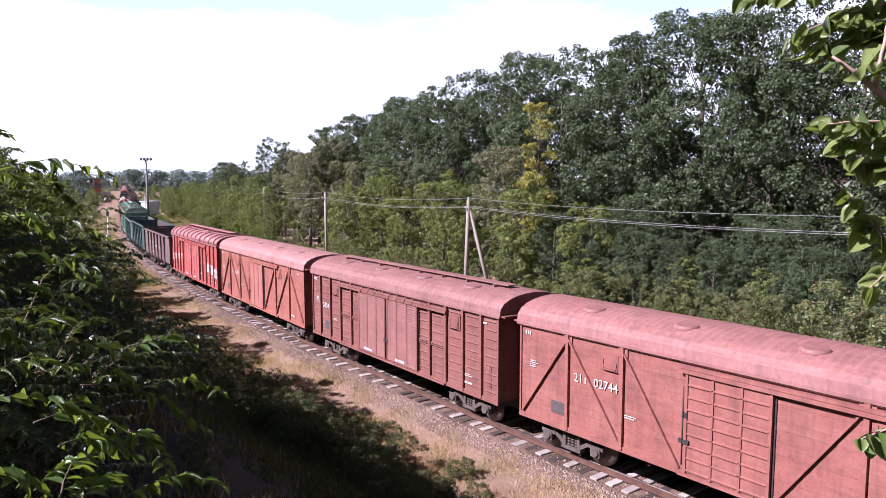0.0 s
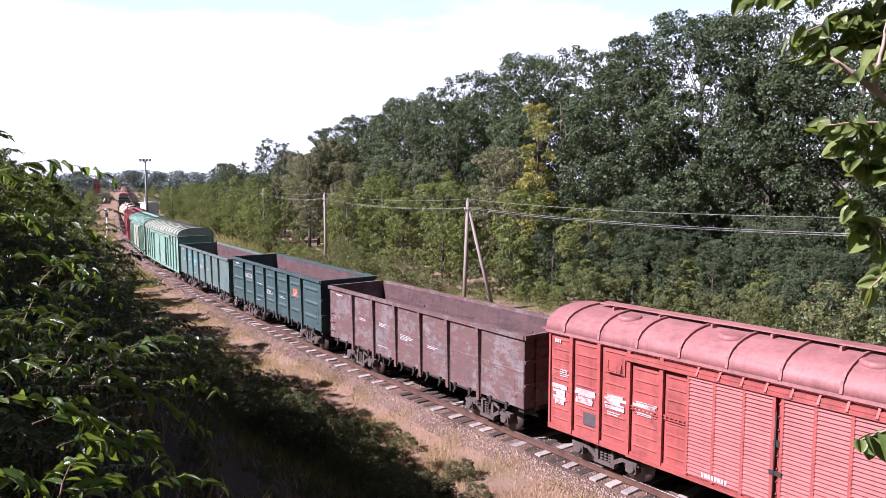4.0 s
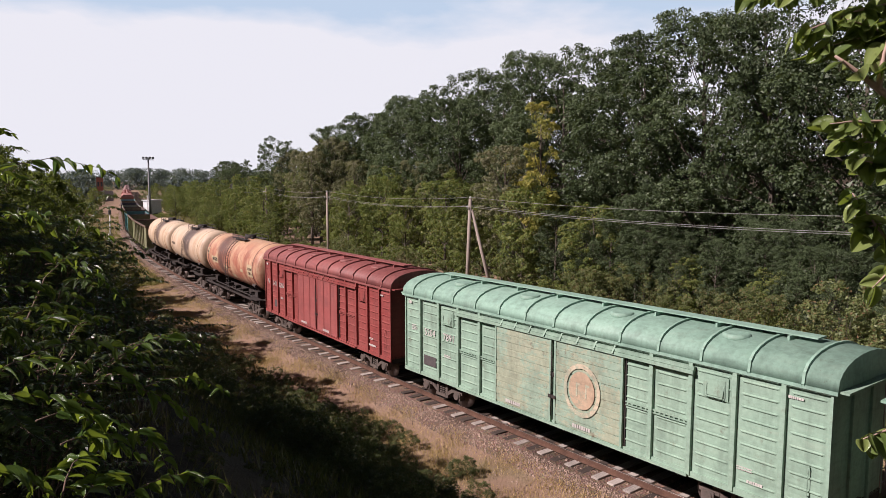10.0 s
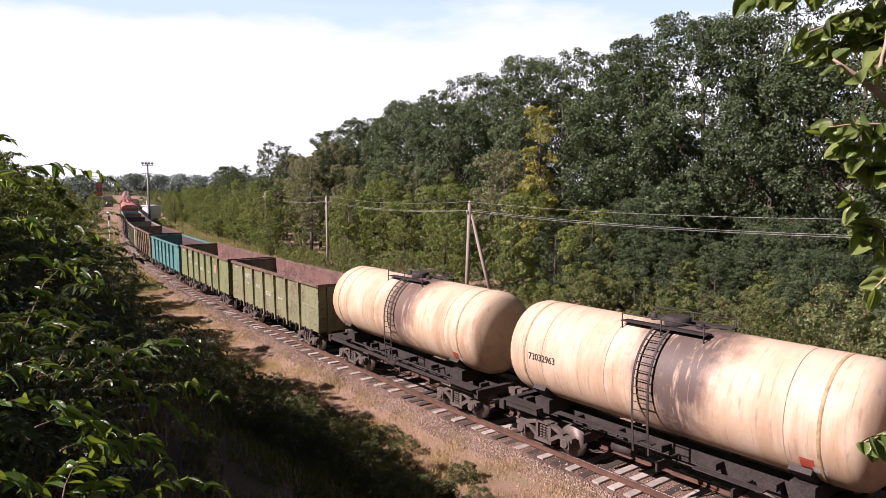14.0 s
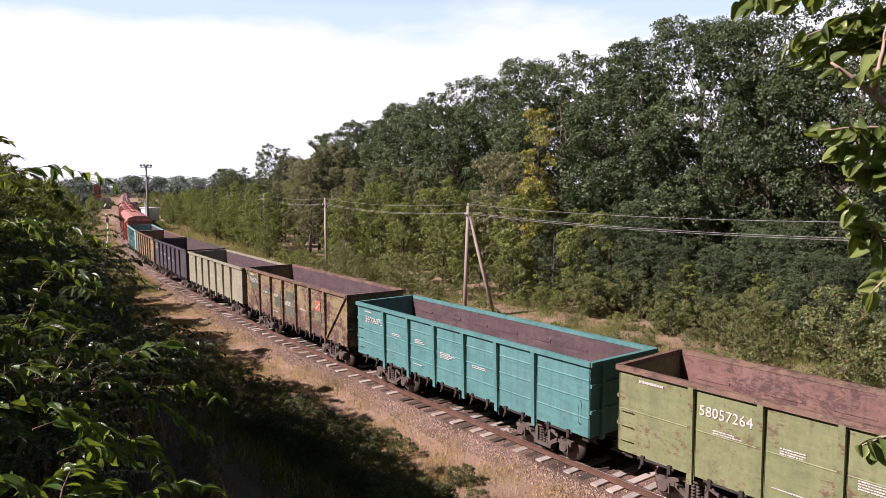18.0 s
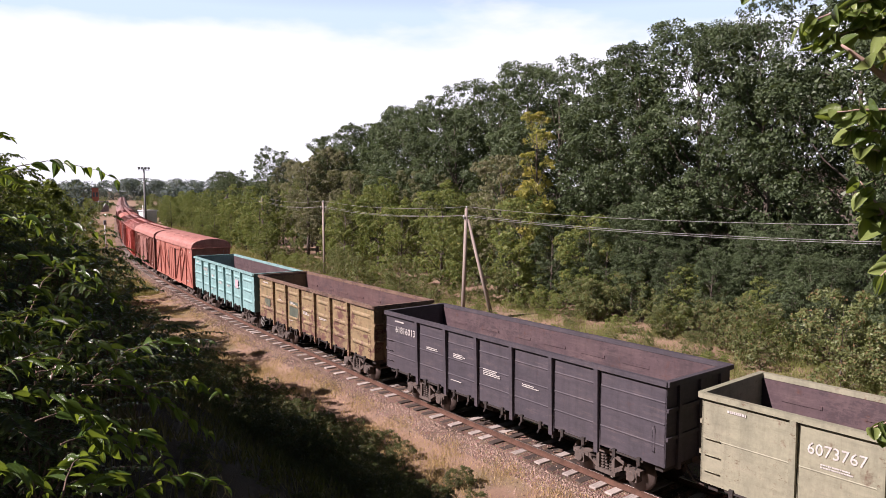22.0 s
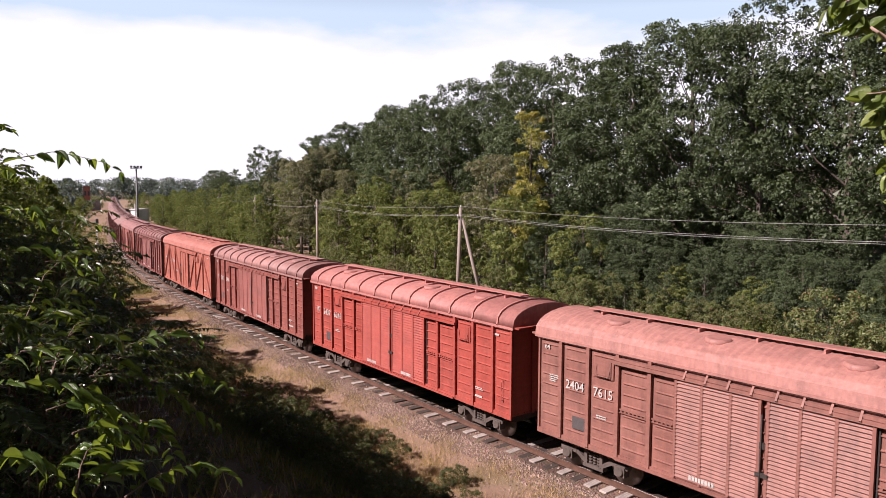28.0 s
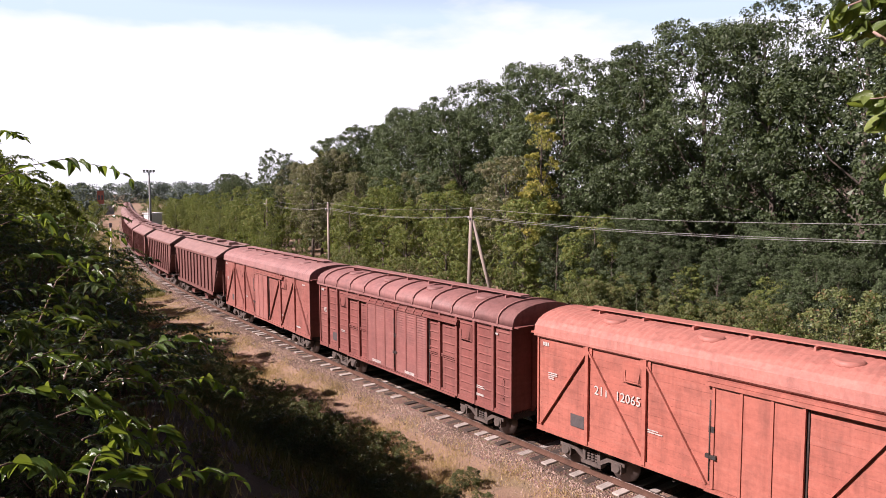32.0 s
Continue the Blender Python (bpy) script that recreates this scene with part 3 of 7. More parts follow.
    put("yellow", 39.5, 22.0, 1.06)
    put("yellow", 45.5, 24.0, 0.75)
    # lighter young trees in front
    for s, lat, k in ((33, 21.5, 0.95), (40, 20.5, 0.85), (46, 19.5, 0.8), (52, 21, 0.95), (58, 20, 0.8), (64, 20.5, 0.9), (70, 19, 0.85), (76, 20, 0.8),
                      (26, 22.5, 0.42), (13, 21.5, 0.40)):
        put("lime_a" if rng.random() < 0.5 else "lime_b", s, lat, k * rng.uniform(0.9, 1.1))
    for i in range(34):
        s = -6 + i * 3.6 + rng.uniform(-1, 1)
        if s < 36:
            put(rng.choice(("oak_c", "oak_a")), s, 24.5 + rng.uniform(-1.5, 2), rng.uniform(0.34, 0.52), group="young trees of the wood")
        else:
            put(rng.choice(("lime_b", "lime_a", "grey", "lime_a")), s, 23.5 + rng.uniform(-2.0, 2), rng.uniform(0.55, 1.2), group="young trees of the wood")
    for i in range(36):
        s = -5 + i * 1.35 + rng.uniform(-0.5, 0.5)
        put(("oak_c", "oak_a", "lime_b", "oak_b")[i % 4], s, 22.0 + rng.uniform(-1.0, 1.4), rng.uniform(0.26, 0.36) * (1.5 if i % 4 == 2 else 1.0), group="young trees of the wood")
    for i in range(15):
        put("scrub_b" if i % 3 else "scrub_a", -4 + i * 2.9 + rng.uniform(-0.9, 0.9), 19.4 + rng.uniform(-1.2, 1.2), rng.uniform(0.45, 0.8), group="shrubs on the verge")
    for s, lat, k in ((9, 15.2, 1.0), (12.5, 15.8, 1.1), (6, 14.6, 0.9), (17, 17.0, 0.8)):
        put("scrub_a", s, lat, k, group="shrubs on the verge")
    for i in range(62):
        s = -6 + i * 2.3 + rng.uniform(-0.8, 0.8)
        kind = rng.choice(("scrub_a", "scrub_a", "scrub_b", "russet" if 48 < s < 84 else "scrub_a"))
        put(kind, s, (19.5 if s < 40 else 15.5) + rng.uniform(-1.5, 3.0), rng.uniform(0.4, 0.85), group="shrubs on the verge")
    for i in range(64):
        s = -4 + i * 1.25 + rng.uniform(-0.6, 0.6)
        put(rng.choice(("scrub_b", "scrub_b", "scrub_a")), s, rng.uniform(11.5, 19.5), rng.uniform(0.16, 0.40), group="shrubs on the verge")
    for i in range(26):
        s = 84 + i * 5.2
        put(rng.choice(("scrub_a", "lime_b", "lime_a")), s, 13.5 + rng.uniform(-1.5, 3) + max(0, 100 - s) * 0.12, rng.uniform(0.5, 0.75) * (1.5 if i % 2 else 1.1), group="shrubs on the verge")
    # left of the track, on and beyond the bank
    for s, lat, kind, k in ((40, -11, "scrub_a", 1.0), (46, -9, "scrub_a", 1.1), (52, -11, "lime_b", 0.75), (58, -9, "scrub_a", 1.2), (64, -12, "lime_a", 0.7), (70, -10, "scrub_a", 1.2),
                            (76, -13, "lime_b", 0.75), (82, -10, "scrub_b", 1.2), (90, -14, "lime_a", 0.7), (98, -11, "scrub_a", 1.1), (106, -16, "scrub_b", 1.4), (66, -18, "oak_c", 0.5),
                            (80, -22, "oak_a", 0.5), (96, -26, "oak_b", 0.55), (56, -17, "lime_a", 0.8), (48, -15, "lime_b", 0.9), (120, -24, "oak_c", 0.5), (140, -30, "oak_a", 0.55),
                            (126, -14, "scrub_a", 1.0), (150, -18, "scrub_a", 1.1), (175, -40, "oak_b", 0.6), (215, -45, "oak_a", 0.65), (250, -40, "oak_c", 0.6), (300, -50, "oak_a", 0.7)):
        put(kind, s, lat, k, group="trees left of the track")
    for i in range(40):
        s = 92 + i * 2.8 + rng.uniform(-1, 1)
        put(rng.choice(("scrub_b", "scrub_a", "scrub_b")), s, -(5.5 + rng.random() * 11), rng.uniform(0.25, 0.6), group="shrubs left of the track")
    for i in range(44):
        s = 64 + i * 4.2 + rng.uniform(-1.5, 1.5)
        put(rng.choice(("scrub_a", "scrub_b", "scrub_a", "lime_b")), s, -(8.5 + rng.uniform(0, 5) + rng.random() * 0.12 * s), rng.uniform(0.55, 0.95), group="shrubs left of the track")
    # green scrub filling the far flat on both sides
    for i in range(70):
        s = 96 + i * 3.2 + rng.uniform(-1.5, 1.5)
        put(rng.choice(("scrub_a", "scrub_b", "scrub_b", "scrub_a", "lime_b")), s, -(5.0 + 0.012 * s + rng.uniform(0, 1) ** 1.4 * 0.16 * s), rng.uniform(0.45, 0.8), group="shrubs left of the track")
    for i in range(60):
        s = 150 + i * 4.0 + rng.uniform(-1.5, 1.5)
        put(rng.choice(("scrub_a", "scrub_b", "lime_b", "scrub_b")), s, 7.5 + rng.uniform(0, 1) * 0.14 * s, rng.uniform(0.5, 0.95), group="shrubs on the verge")
    for x, y, k in ((23.9, 146.0, 0.85), (25.2, 147.2, 0.8), (24.6, 143.0, 0.75), (26.8, 147.5, 0.9)):
        lat, s = beside(x, y)
        put("scrub_b", s, lat, k, group="shrubs on the verge")
    for s, lat, k in ((150, -30, 0.62), (158, -26, 0.5), (168, -33, 0.66)):
        put("oak_a", s, lat, k, group="trees left of the track")
    for i in range(30):
        s = 105 + i * 5.0 + rng.uniform(-1.5, 1.5)
        put(rng.choice(("scrub_a", "scrub_b", "lime_b")), s, 9 + rng.uniform(0, 14), rng.uniform(0.55, 0.9), group="shrubs on the verge")


build_woods()


def far_wood():
    """The wooded skyline, far away, of many clumps."""
    rng = np.random.default_rng(77)
    cs, rs = [], []
    for s, lat0, lat1, tall, n in ((420, -200, -16, 15, 260), (640, -300, 30, 20, 330), (640, 10, 260, 20, 260), (300, 16, 130, 12, 200), (210, 18, 80, 10, 130), (200, -110, -20, 7, 150), (320, -150, -12, 7, 200)):
        for _ in range(n):
            p = on_track(s + rng.uniform(-30, 30), rng.uniform(lat0, lat1))
            r = tall * rng.uniform(0.18, 0.36)
            cs.append((p.x, p.y, rng.uniform(-1.0, tall - r)))
            rs.append(r)
    v, f = leaves(rng, cs, rs, 260, 1.15, inner=0.3)
    # distance haze is painted into the leaf colour: bluer and paler than near trees
    haze = leaf("far_hazed_leaf", (0.075, 0.10, 0.105), (0.10, 0.125, 0.125), 0.15, 0.2)
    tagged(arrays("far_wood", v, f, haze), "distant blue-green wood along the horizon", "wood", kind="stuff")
    cs, rs = [], []
    for s, w, lat0, lat1, tall, n in ((150, 35, -40, -9, 2.6, 240), (230, 40, -60, -8, 3.0, 260), (330, 60, -90, -5, 4.0, 300), (200, 40, 9, 50, 3.0, 220), (310, 70, 5.5, 70, 4.0, 300), (480, 90, -150, -6, 6.0, 260), (480, 90, 6, 150, 6.0, 260)):
        for _ in range(n):
            p = on_track(s + rng.uniform(-w, w), rng.uniform(lat0, lat1))
            r = tall * rng.uniform(0.2, 0.5)
            cs.append((p.x, p.y, float(height(p.x, p.y)) + rng.uniform(0, tall - r)))
            rs.append(r)
    v, f = leaves(rng, cs, rs, 110, 0.42)
    scrub = leaf("far_scrub_leaf", (0.12, 0.14, 0.07), (0.17, 0.175, 0.09), 0.2, 0.35)
    tagged(arrays("far_scrub", v, f, scrub), "low hazy green scrub on the flat beside the far track", "scrub", kind="stuff")


far_wood()


# ---- poles, wires, mast, hut, signal post ----
OLDWOOD = wood("pole_wood", (0.26, 0.215, 0.185))


def build_poles():
    glass = plain("insulator_white", (0.72, 0.72, 0.70), 0.3)
    iron = rough_metal("bracket_iron", (0.10, 0.075, 0.06))
    spots = [((7.9, 1.0), 7.3, False), ((14.1, 35.7), 7.0, True), ((19.2, 64.8), 7.0, False), ((23.0, 88.6), 7.2, False), ((29.5, 118.0), 7.3, False)]
    for (x, y), zt, strut in spots:
        root = tagged(empty("telegraph_pole", Matrix.Translation((x, y, 0))), "weathered grey wooden telegraph pole" + (" with a leaning strut" if strut else " with small insulators"), "pole", "telegraph poles")
        zg = float(height(x, y)) - 0.4
        b = part("post", ("post", x), lambda bm: tube(bm, [(-0.35 if strut else 0.05, 0, zg), (0, 0, zt)], [0.15, 0.11], 10), OLDWOOD, root)
        if strut:
            part("strut", ("strut", x), lambda bm: tube(bm, [(1.75, -0.9, zg), (0.06, -0.05, zt - 0.75)], [0.14, 0.11], 10), OLDWOOD, root)
        for k, (dx, dz) in enumerate(((0.0, 0.0), (-0.26, -0.62), (0.30, -0.58))):
            part("insulator", ("insul", k), lambda bm: (tube(bm, [(dx, 0, -0.1 + dz), (dx, 0, 0.06 + dz)], 0.016, 6), tube(bm, [(dx, 0, 0.03 + dz), (dx, 0, 0.10 + dz), (dx, 0, 0.15 + dz)], [0.06, 0.055, 0.02], 8)),
                 glass, root, at=Matrix.Translation((0, 0, zt)))
            if dx:
                part("bracket", ("brack", k), lambda bm: beam(bm, (0, 0, dz - 0.12), (dx, 0, dz - 0.06), 0.04, 0.03), iron, root, at=Matrix.Translation((0, 0, zt)))
    wire = rough_metal("wire_steel", (0.36, 0.35, 0.34), 0.5, 0.2)
    for dx, dz in ((0.0, 0.1), (-0.26, -0.52), (0.30, -0.48)):
        bm = bmesh.new()
        for ((x0, y0), z0, _), ((x1, y1), z1, _) in zip(spots, spots[1:]):
            pts = []
            for i in range(13):
                t = i / 12
                pts.append((x0 + (x1 - x0) * t + dx, y0 + (y1 - y0) * t, z0 + (z1 - z0) * t + dz - 1.6 * t * (1 - t)))
            tube(bm, pts, 0.009, 5)
        me = bpy.data.meshes.new("wire")
        bm.to_mesh(me)
        bm.free()
        me.materials.append(wire)
        tagged(new("telegraph_wire", me), "thin grey steel wire slung between telegraph poles", "wire", "telegraph wires")


build_poles()

# ---- the goods train ----
IRON = rough_metal("bogie_iron", (0.11, 0.088, 0.078))
BLACK = rough_metal("underframe_black", (0.032, 0.028, 0.027))
WHEEL = rough_metal("wheel_steel", (0.14, 0.11, 0.10), 0.5, 0.4)
WHITE = plain("stencil_white", (0.60, 0.565, 0.53), 0.7)
DARKPLATE = plain("chalk_board", (0.10, 0.085, 0.085), 0.7)
WHEELSETS = []


def bogie(parent, x, roll=True):
    """A two-axle cast bogie: bolster, two side frames with springs, two wheelsets."""
    def bolster(bm):
        box(bm, -0.22, 0.22, -1.0, 1.0, 0.42, 0.80)
        tube(bm, [(0, 0, 0.8), (0, 0, 0.95)], 0.2, 10)
    b = part("bogie", "bolster", bolster, IRON, parent, at=Matrix.Translation((x, 0, 0)))

    def frame_side(bm):
        y0, y1 = -0.09, 0.09
        for k in (-1, 1):
            beam(bm, (k * 1.18, 0, 0.60), (k * 0.62, 0, 0.60), 0.2, 0.13)
            beam(bm, (k * 0.66, 0, 0.62), (k * 0.24, 0, 0.36), 0.17, 0.12)
            beam(bm, (k * 0.80, 0, 0.66), (k * 0.22, 0, 0.88), 0.17, 0.12)
            box(bm, k * 0.925 - 0.17, k * 0.925 + 0.17, y0 - 0.02, y1 + 0.04, 0.32, 0.60)
            tube(bm, [(k * 0.925, -0.05, 0.475), (k * 0.925, 0.19, 0.475)], 0.135, 10)
            box(bm, k * 0.27 - 0.05, k * 0.27 + 0.05, y0, y1, 0.34, 0.9)
        box(bm, -0.34, 0.34, y0, y1, 0.82, 0.94)
        box(bm, -0.36, 0.36, y0 - 0.02, y1 + 0.02, 0.24, 0.34)

    def springs(bm):
        for k in (-0.14, 0, 0.14):
            for i in range(5):
                tube(bm, [(k, 0, 0.36 + i * 0.085), (k, 0, 0.405 + i * 0.085)], 0.062, 7)

    def wheelset(bm):
        tube(bm, [(0, -1.0, 0), (0, 1.0, 0)], 0.08, 8)
        for k in (-1, 1):
            ring = [(k * 0.845, 0.40), (k * 0.845, 0.475), (k * 0.745, 0.478), (k * 0.735, 0.50), (k * 0.715, 0.50), (k * 0.715, 0.40), (k * 0.76, 0.37), (k * 0.78, 0.16), (k * 0.84, 0.13), (k * 0.86, 0.08)]
            tube(bm, [(0, y, 0) for y, _ in ring], [r for _, r in ring], 20, True)
            for i in range(5):
                a = i * math.tau / 5
                beam(bm, (math.cos(a) * 0.16, k * 0.80, math.sin(a) * 0.16), (math.cos(a) * 0.36, k * 0.775, math.sin(a) * 0.36), 0.03, 0.03)

    for k in (-1, 1):
        part("side_frame", "side_frame", frame_side, IRON, b, at=pose(0, k * 1.03, 0, 0, 0, 0 if k > 0 else 180))
        part("spring", "spring", springs, IRON, b, at=pose(0, k * 1.03, 0))
        w = part("wheelset", "wheelset", wheelset, WHEEL, b, at=pose(k * 0.925, 0, 0.475))
        WHEELSETS.append((w, parent, x + k * 0.925, k * 0.925))
    return b


def coupler(parent, x, k):
    def fill(bm):
        box(bm, 0, 0.42, -0.10, 0.10, 0.98, 1.18)
        box(bm, 0.40, 0.62, -0.20, 0.16, 0.92, 1.24)
        tube(bm, [(-0.05, -0.32, 0.95), (0.25, -0.36, 0.62), (0.5, -0.3, 0.55)], 0.03, 6)
    part("coupler", "coupler", fill, IRON, parent, at=pose(x, 0, 0, 0, 0, 0 if k > 0 else 180))


def underframe(parent, L, key, z=1.02, half=1.3, sills=True):
    def fill(bm):
        box(bm, -L / 2 + 0.05, L / 2 - 0.05, -0.22, 0.22, z - 0.10, z + 0.26)
        for i in (-1, 1):
            if sills:
                box(bm, -L / 2, L / 2, i * half - 0.05, i * half + 0.05, z + 0.02, z + 0.22)
            box(bm, i * (L / 2 - 0.12) - 0.12, i * (L / 2 - 0.12) + 0.12, -half, half, z, z + 0.26)
        for i in range(7):
            x = -L / 2 + L * (i + 0.5) / 7
            box(bm, x - 0.06, x + 0.06, -half, half, z + 0.04, z + 0.22)
    part("underframe", ("uf", key), fill, BLACK, parent)

    def gear(bm):
        tube(bm, [(0.9, 0.55, 0.72), (1.6, 0.55, 0.72)], 0.19, 10)
        tube(bm, [(-1.7, -0.3, 0.75), (-1.1, -0.3, 0.75)], 0.17, 10)
        tube(bm, [(-L / 2 + 1, 0.2, 0.82), (L / 2 - 1, 0.2, 0.80)], 0.025, 6)
        tube(bm, [(-L / 2 + 0.4, 0.62, 0.90), (L / 2 - 0.4, 0.62, 0.92)], 0.022, 6)
        for x in (-2.4, -0.3, 2.2):
            box(bm, x - 0.03, x + 0.03, 0.3, 1.25, 0.72, 0.98)
    part("brake_gear", ("gear", key), gear, BLACK, parent)


def writing(parent, text, x, y, z, size, mat=None, name="number"):
    """Painted characters on the near side of a wagon."""
    cu = bpy.data.curves.new("number", "FONT")
    cu.body, cu.size, cu.extrude, cu.align_x, cu.resolution_u = text, size * 1.36, 0.002, "CENTER", 2
    cu.offset = 0.0015
    tmp = new("tmp", cu)
    me = bpy.data.meshes.new_from_object(tmp.evaluated_get(bpy.context.evaluated_depsgraph_get()))
    bpy.data.objects.remove(tmp)
    me.materials.clear()
    me.materials.append(mat or WHITE)
    ob = new(name, me)
    ob.parent = parent
    m = Matrix(((-1, 0, 0, x), (0, 0, 1, y), (0, 1, 0, z - size * 0.5), (0, 0, 0, 1)))
    ob.matrix_local = m @ Matrix.Diagonal((0.92, 1, 1, 1))
    return tagged(ob, "white painted figures" if mat is None else "")


def bars(parent, key, rows, y, mat=None):
    """Small lettering too fine to read, as plain bars: (x, z, width, height)."""
    def fill(bm):
        for x, z, w, h in rows:
            box(bm, x - w / 2, x + w / 2, y, y + 0.004, z - h / 2, z + h / 2)
    part("stencil_bars", ("bars", key, parent.name), fill, mat or WHITE, parent, "small white painted markings")


def text_block(rng, x, z, n, w=0.5, h=0.034):
    out = []
    for i in range(n):
        ww = w * rng.uniform(0.55, 1.0)
        px = x + w / 2
        while px > x + w / 2 - ww:
            k = rng.uniform(0.025, 0.06)
            out.append((px - k / 2, z - i * h * 1.7, k, h * rng.uniform(0.8, 1.0)))
            px -= k + 0.009
    return out


def arch(half, z0, z1, n=10, drop=0.0):
    """An arched roof line from +half to -half."""
    out = []
    for i in range(n + 1):
        a = math.pi * i / n
        out.append((half * math.cos(a) if 0 < i < n else half * math.cos(a), z0 + (z1 - z0) * math.sin(a) ** 0.72))
    return out


def gondola(label, mat, inner, h=3.48, style="plain", digits="", seed=0, logo=False, plates=(), digits_x=None, rim_mat=None, wheel=False, mark=None):
    """An open-top wagon with seven bays a side."""
    L, half = 13.0, 1.45
    root = tagged(empty("gondola_wagon"), label, "wagon", "wagons of the goods train")
    rng = random.Random(seed)
    z0 = 1.16
    ribs = (-4.30, -2.57, -0.86, 0.86, 2.57, 4.30)
    hk = round(h, 2)

    def side(bm):
        box(bm, -L / 2, L / 2, half - 0.040, half - 0.012, z0, h - 0.05)

    def panel(bm, a, b):
        """One bay of sheet, plain or pressed."""
        box(bm, a, b, half - 0.014, half, z0, h - 0.05)
        if style == "bulge":
            for j in range(3):
                zc = z0 + (h - z0) * (0.24 + 0.27 * j)
                a2, b2, y = a + 0.28, b - 0.28, half
                v = [bm.verts.new(p) for p in ((a2, y, zc - 0.10), (b2, y, zc - 0.10), (b2, y, zc + 0.10), (a2, y, zc + 0.10),
                                               (a2 + 0.14, y + 0.055, zc - 0.02), (b2 - 0.14, y + 0.055, zc - 0.02), (b2 - 0.14, y + 0.055, zc + 0.03), (a2 + 0.14, y + 0.055, zc + 0.03))]
                for q in ((0, 1, 5, 4), (1, 2, 6, 5), (2, 3, 7, 6), (3, 0, 4, 7), (4, 5, 6, 7)):
                    bm.faces.new([v[i] for i in q])
        else:
            # raised seams folded into the sheet
            prof = [(half - 0.01, z0)]
            for fr in (0.25, 0.5, 0.75) if style == "ridge" else (0.5,):
                zc, w = z0 + (h - z0) * fr, 0.018 if style == "ridge" else 0.010
                prof += [(half + 0.001, zc - w - 0.01), (half + w, zc - 0.6 * w), (half + w, zc + 0.6 * w), (half + 0.001, zc + w + 0.01)]
            extrude(bm, prof + [(half - 0.01, h - 0.06)], a + 0.05, b - 0.05)

    def rim(bm):
        box(bm, -L / 2 - 0.03, L / 2 + 0.03, half - 0.06, half + 0.09, h - 0.13, h)

    def rib(bm):
        v = box(bm, -0.07, 0.07, half, half + 0.14, z0 - 0.22, h - 0.12)
        for i in (2, 6):
            v[i].co.y -= 0.06
        box(bm, -0.10, 0.10, half, half + 0.02, z0 - 0.1, h - 0.12)

    def end(bm):
        box(bm, -0.05, 0.0, -half, half, z0, h - 0.02)

    def liner(bm):
        box(bm, -L / 2 + 0.06, L / 2 - 0.06, half - 0.085, half - 0.04, 1.42, h - 0.14)
        for x in (-5.4, -3.43, -1.71, 0.0, 1.71, 3.43, 5.4):
            for z in (2.05, 2.75):
                box(bm, x - 0.5, x + 0.5, half - 0.105, half - 0.084, z, z + 0.09)

    def floor_fill(bm):
        box(bm, -L / 2 + 0.06, L / 2 - 0.06, -half + 0.09, half - 0.09, 1.30, 1.42)
        for i in range(14):
            x = -L / 2 + 0.6 + i * 0.9
            box(bm, x, x + 0.05, -half + 0.1, half - 0.1, 1.42, 1.44)

    def hook(bm):
        box(bm, -0.55, 0.55, half - 0.02, half + 0.035, z0 - 0.05, z0)
        for dx in (-0.42, 0.38):
            box(bm, dx - 0.05, dx + 0.05, half - 0.02, half + 0.07, z0 - 0.16, z0 + 0.06)
            beam(bm, (dx, half + 0.03, z0 - 0.1), (dx + 0.09, half + 0.06, z0 - 0.30), 0.05, 0.04)

    for k in (1, -1):
        turn = pose(0, 0, 0, 0, 0, 0 if k > 0 else 180)
        s = part("side_wall", ("gside", style, hk), side, mat, root, at=turn)
        part("top_rail", ("grim", hk), rim, rim_mat or mat, s)
        edges = (-L / 2, *ribs, L / 2)
        for a, b in zip(edges, edges[1:]):
            part("side_panel", ("gpanel", style, hk, a), lambda bm: panel(bm, a, b), mat, s)
        for x in ribs:
            part("rib", ("grib", hk), rib, mat, s, at=Matrix.Translation((x, 0, 0)))
        part("lining", ("glin", hk), liner, inner, s)
        for x in (-5.3, -3.4, -1.7, 0.0, 1.7, 3.4, 5.3):
            part("hatch_lock", ("ghook",), hook, BLACK, s, at=Matrix.Translation((x, 0, 0)))
        e = part("end_wall", ("gend", hk), end, mat, root, at=pose(k * (L / 2), 0, 0, 0, 0, 0 if k > 0 else 180))
        for y in (-0.95, 0.0, 0.95):
            part("end_post", ("gpost", hk), lambda bm: box(bm, 0.0, 0.08, -0.07, 0.07, z0 - 0.1, h - 0.13), mat, e, at=Matrix.Translation((0, y, 0)))
        for z in (0.75, 1.5):
            part("end_beam", ("gbeam",), lambda bm: box(bm, 0.0, 0.05, -half, half, z0 - 0.05, z0 + 0.05), mat, e, at=Matrix.Translation((0, 0, z)))
        part("end_rail", ("grail", hk), lambda bm: box(bm, -0.06, 0.09, -half - 0.05, half + 0.05, h - 0.13, h + 0.005), rim_mat or mat, e)
        coupler(root, k * L / 2 - k * 0.1, k)
        bogie(root, k * 4.325)

    def grab(bm):
        tube(bm, [(-L / 2 + 0.35, half + 0.02, 1.5), (-L / 2 + 0.35, half + 0.09, 1.55), (-L / 2 + 0.35, half + 0.09, 2.15), (-L / 2 + 0.35, half + 0.02, 2.2)], 0.014, 6)
        for i in range(3):
            tube(bm, [(L / 2 - 0.5, half + 0.06, 1.5 + 0.4 * i), (L / 2 - 0.1, half + 0.06, 1.5 + 0.4 * i)], 0.014, 6)
    part("grab_iron", "ggrab", grab, mat, root)

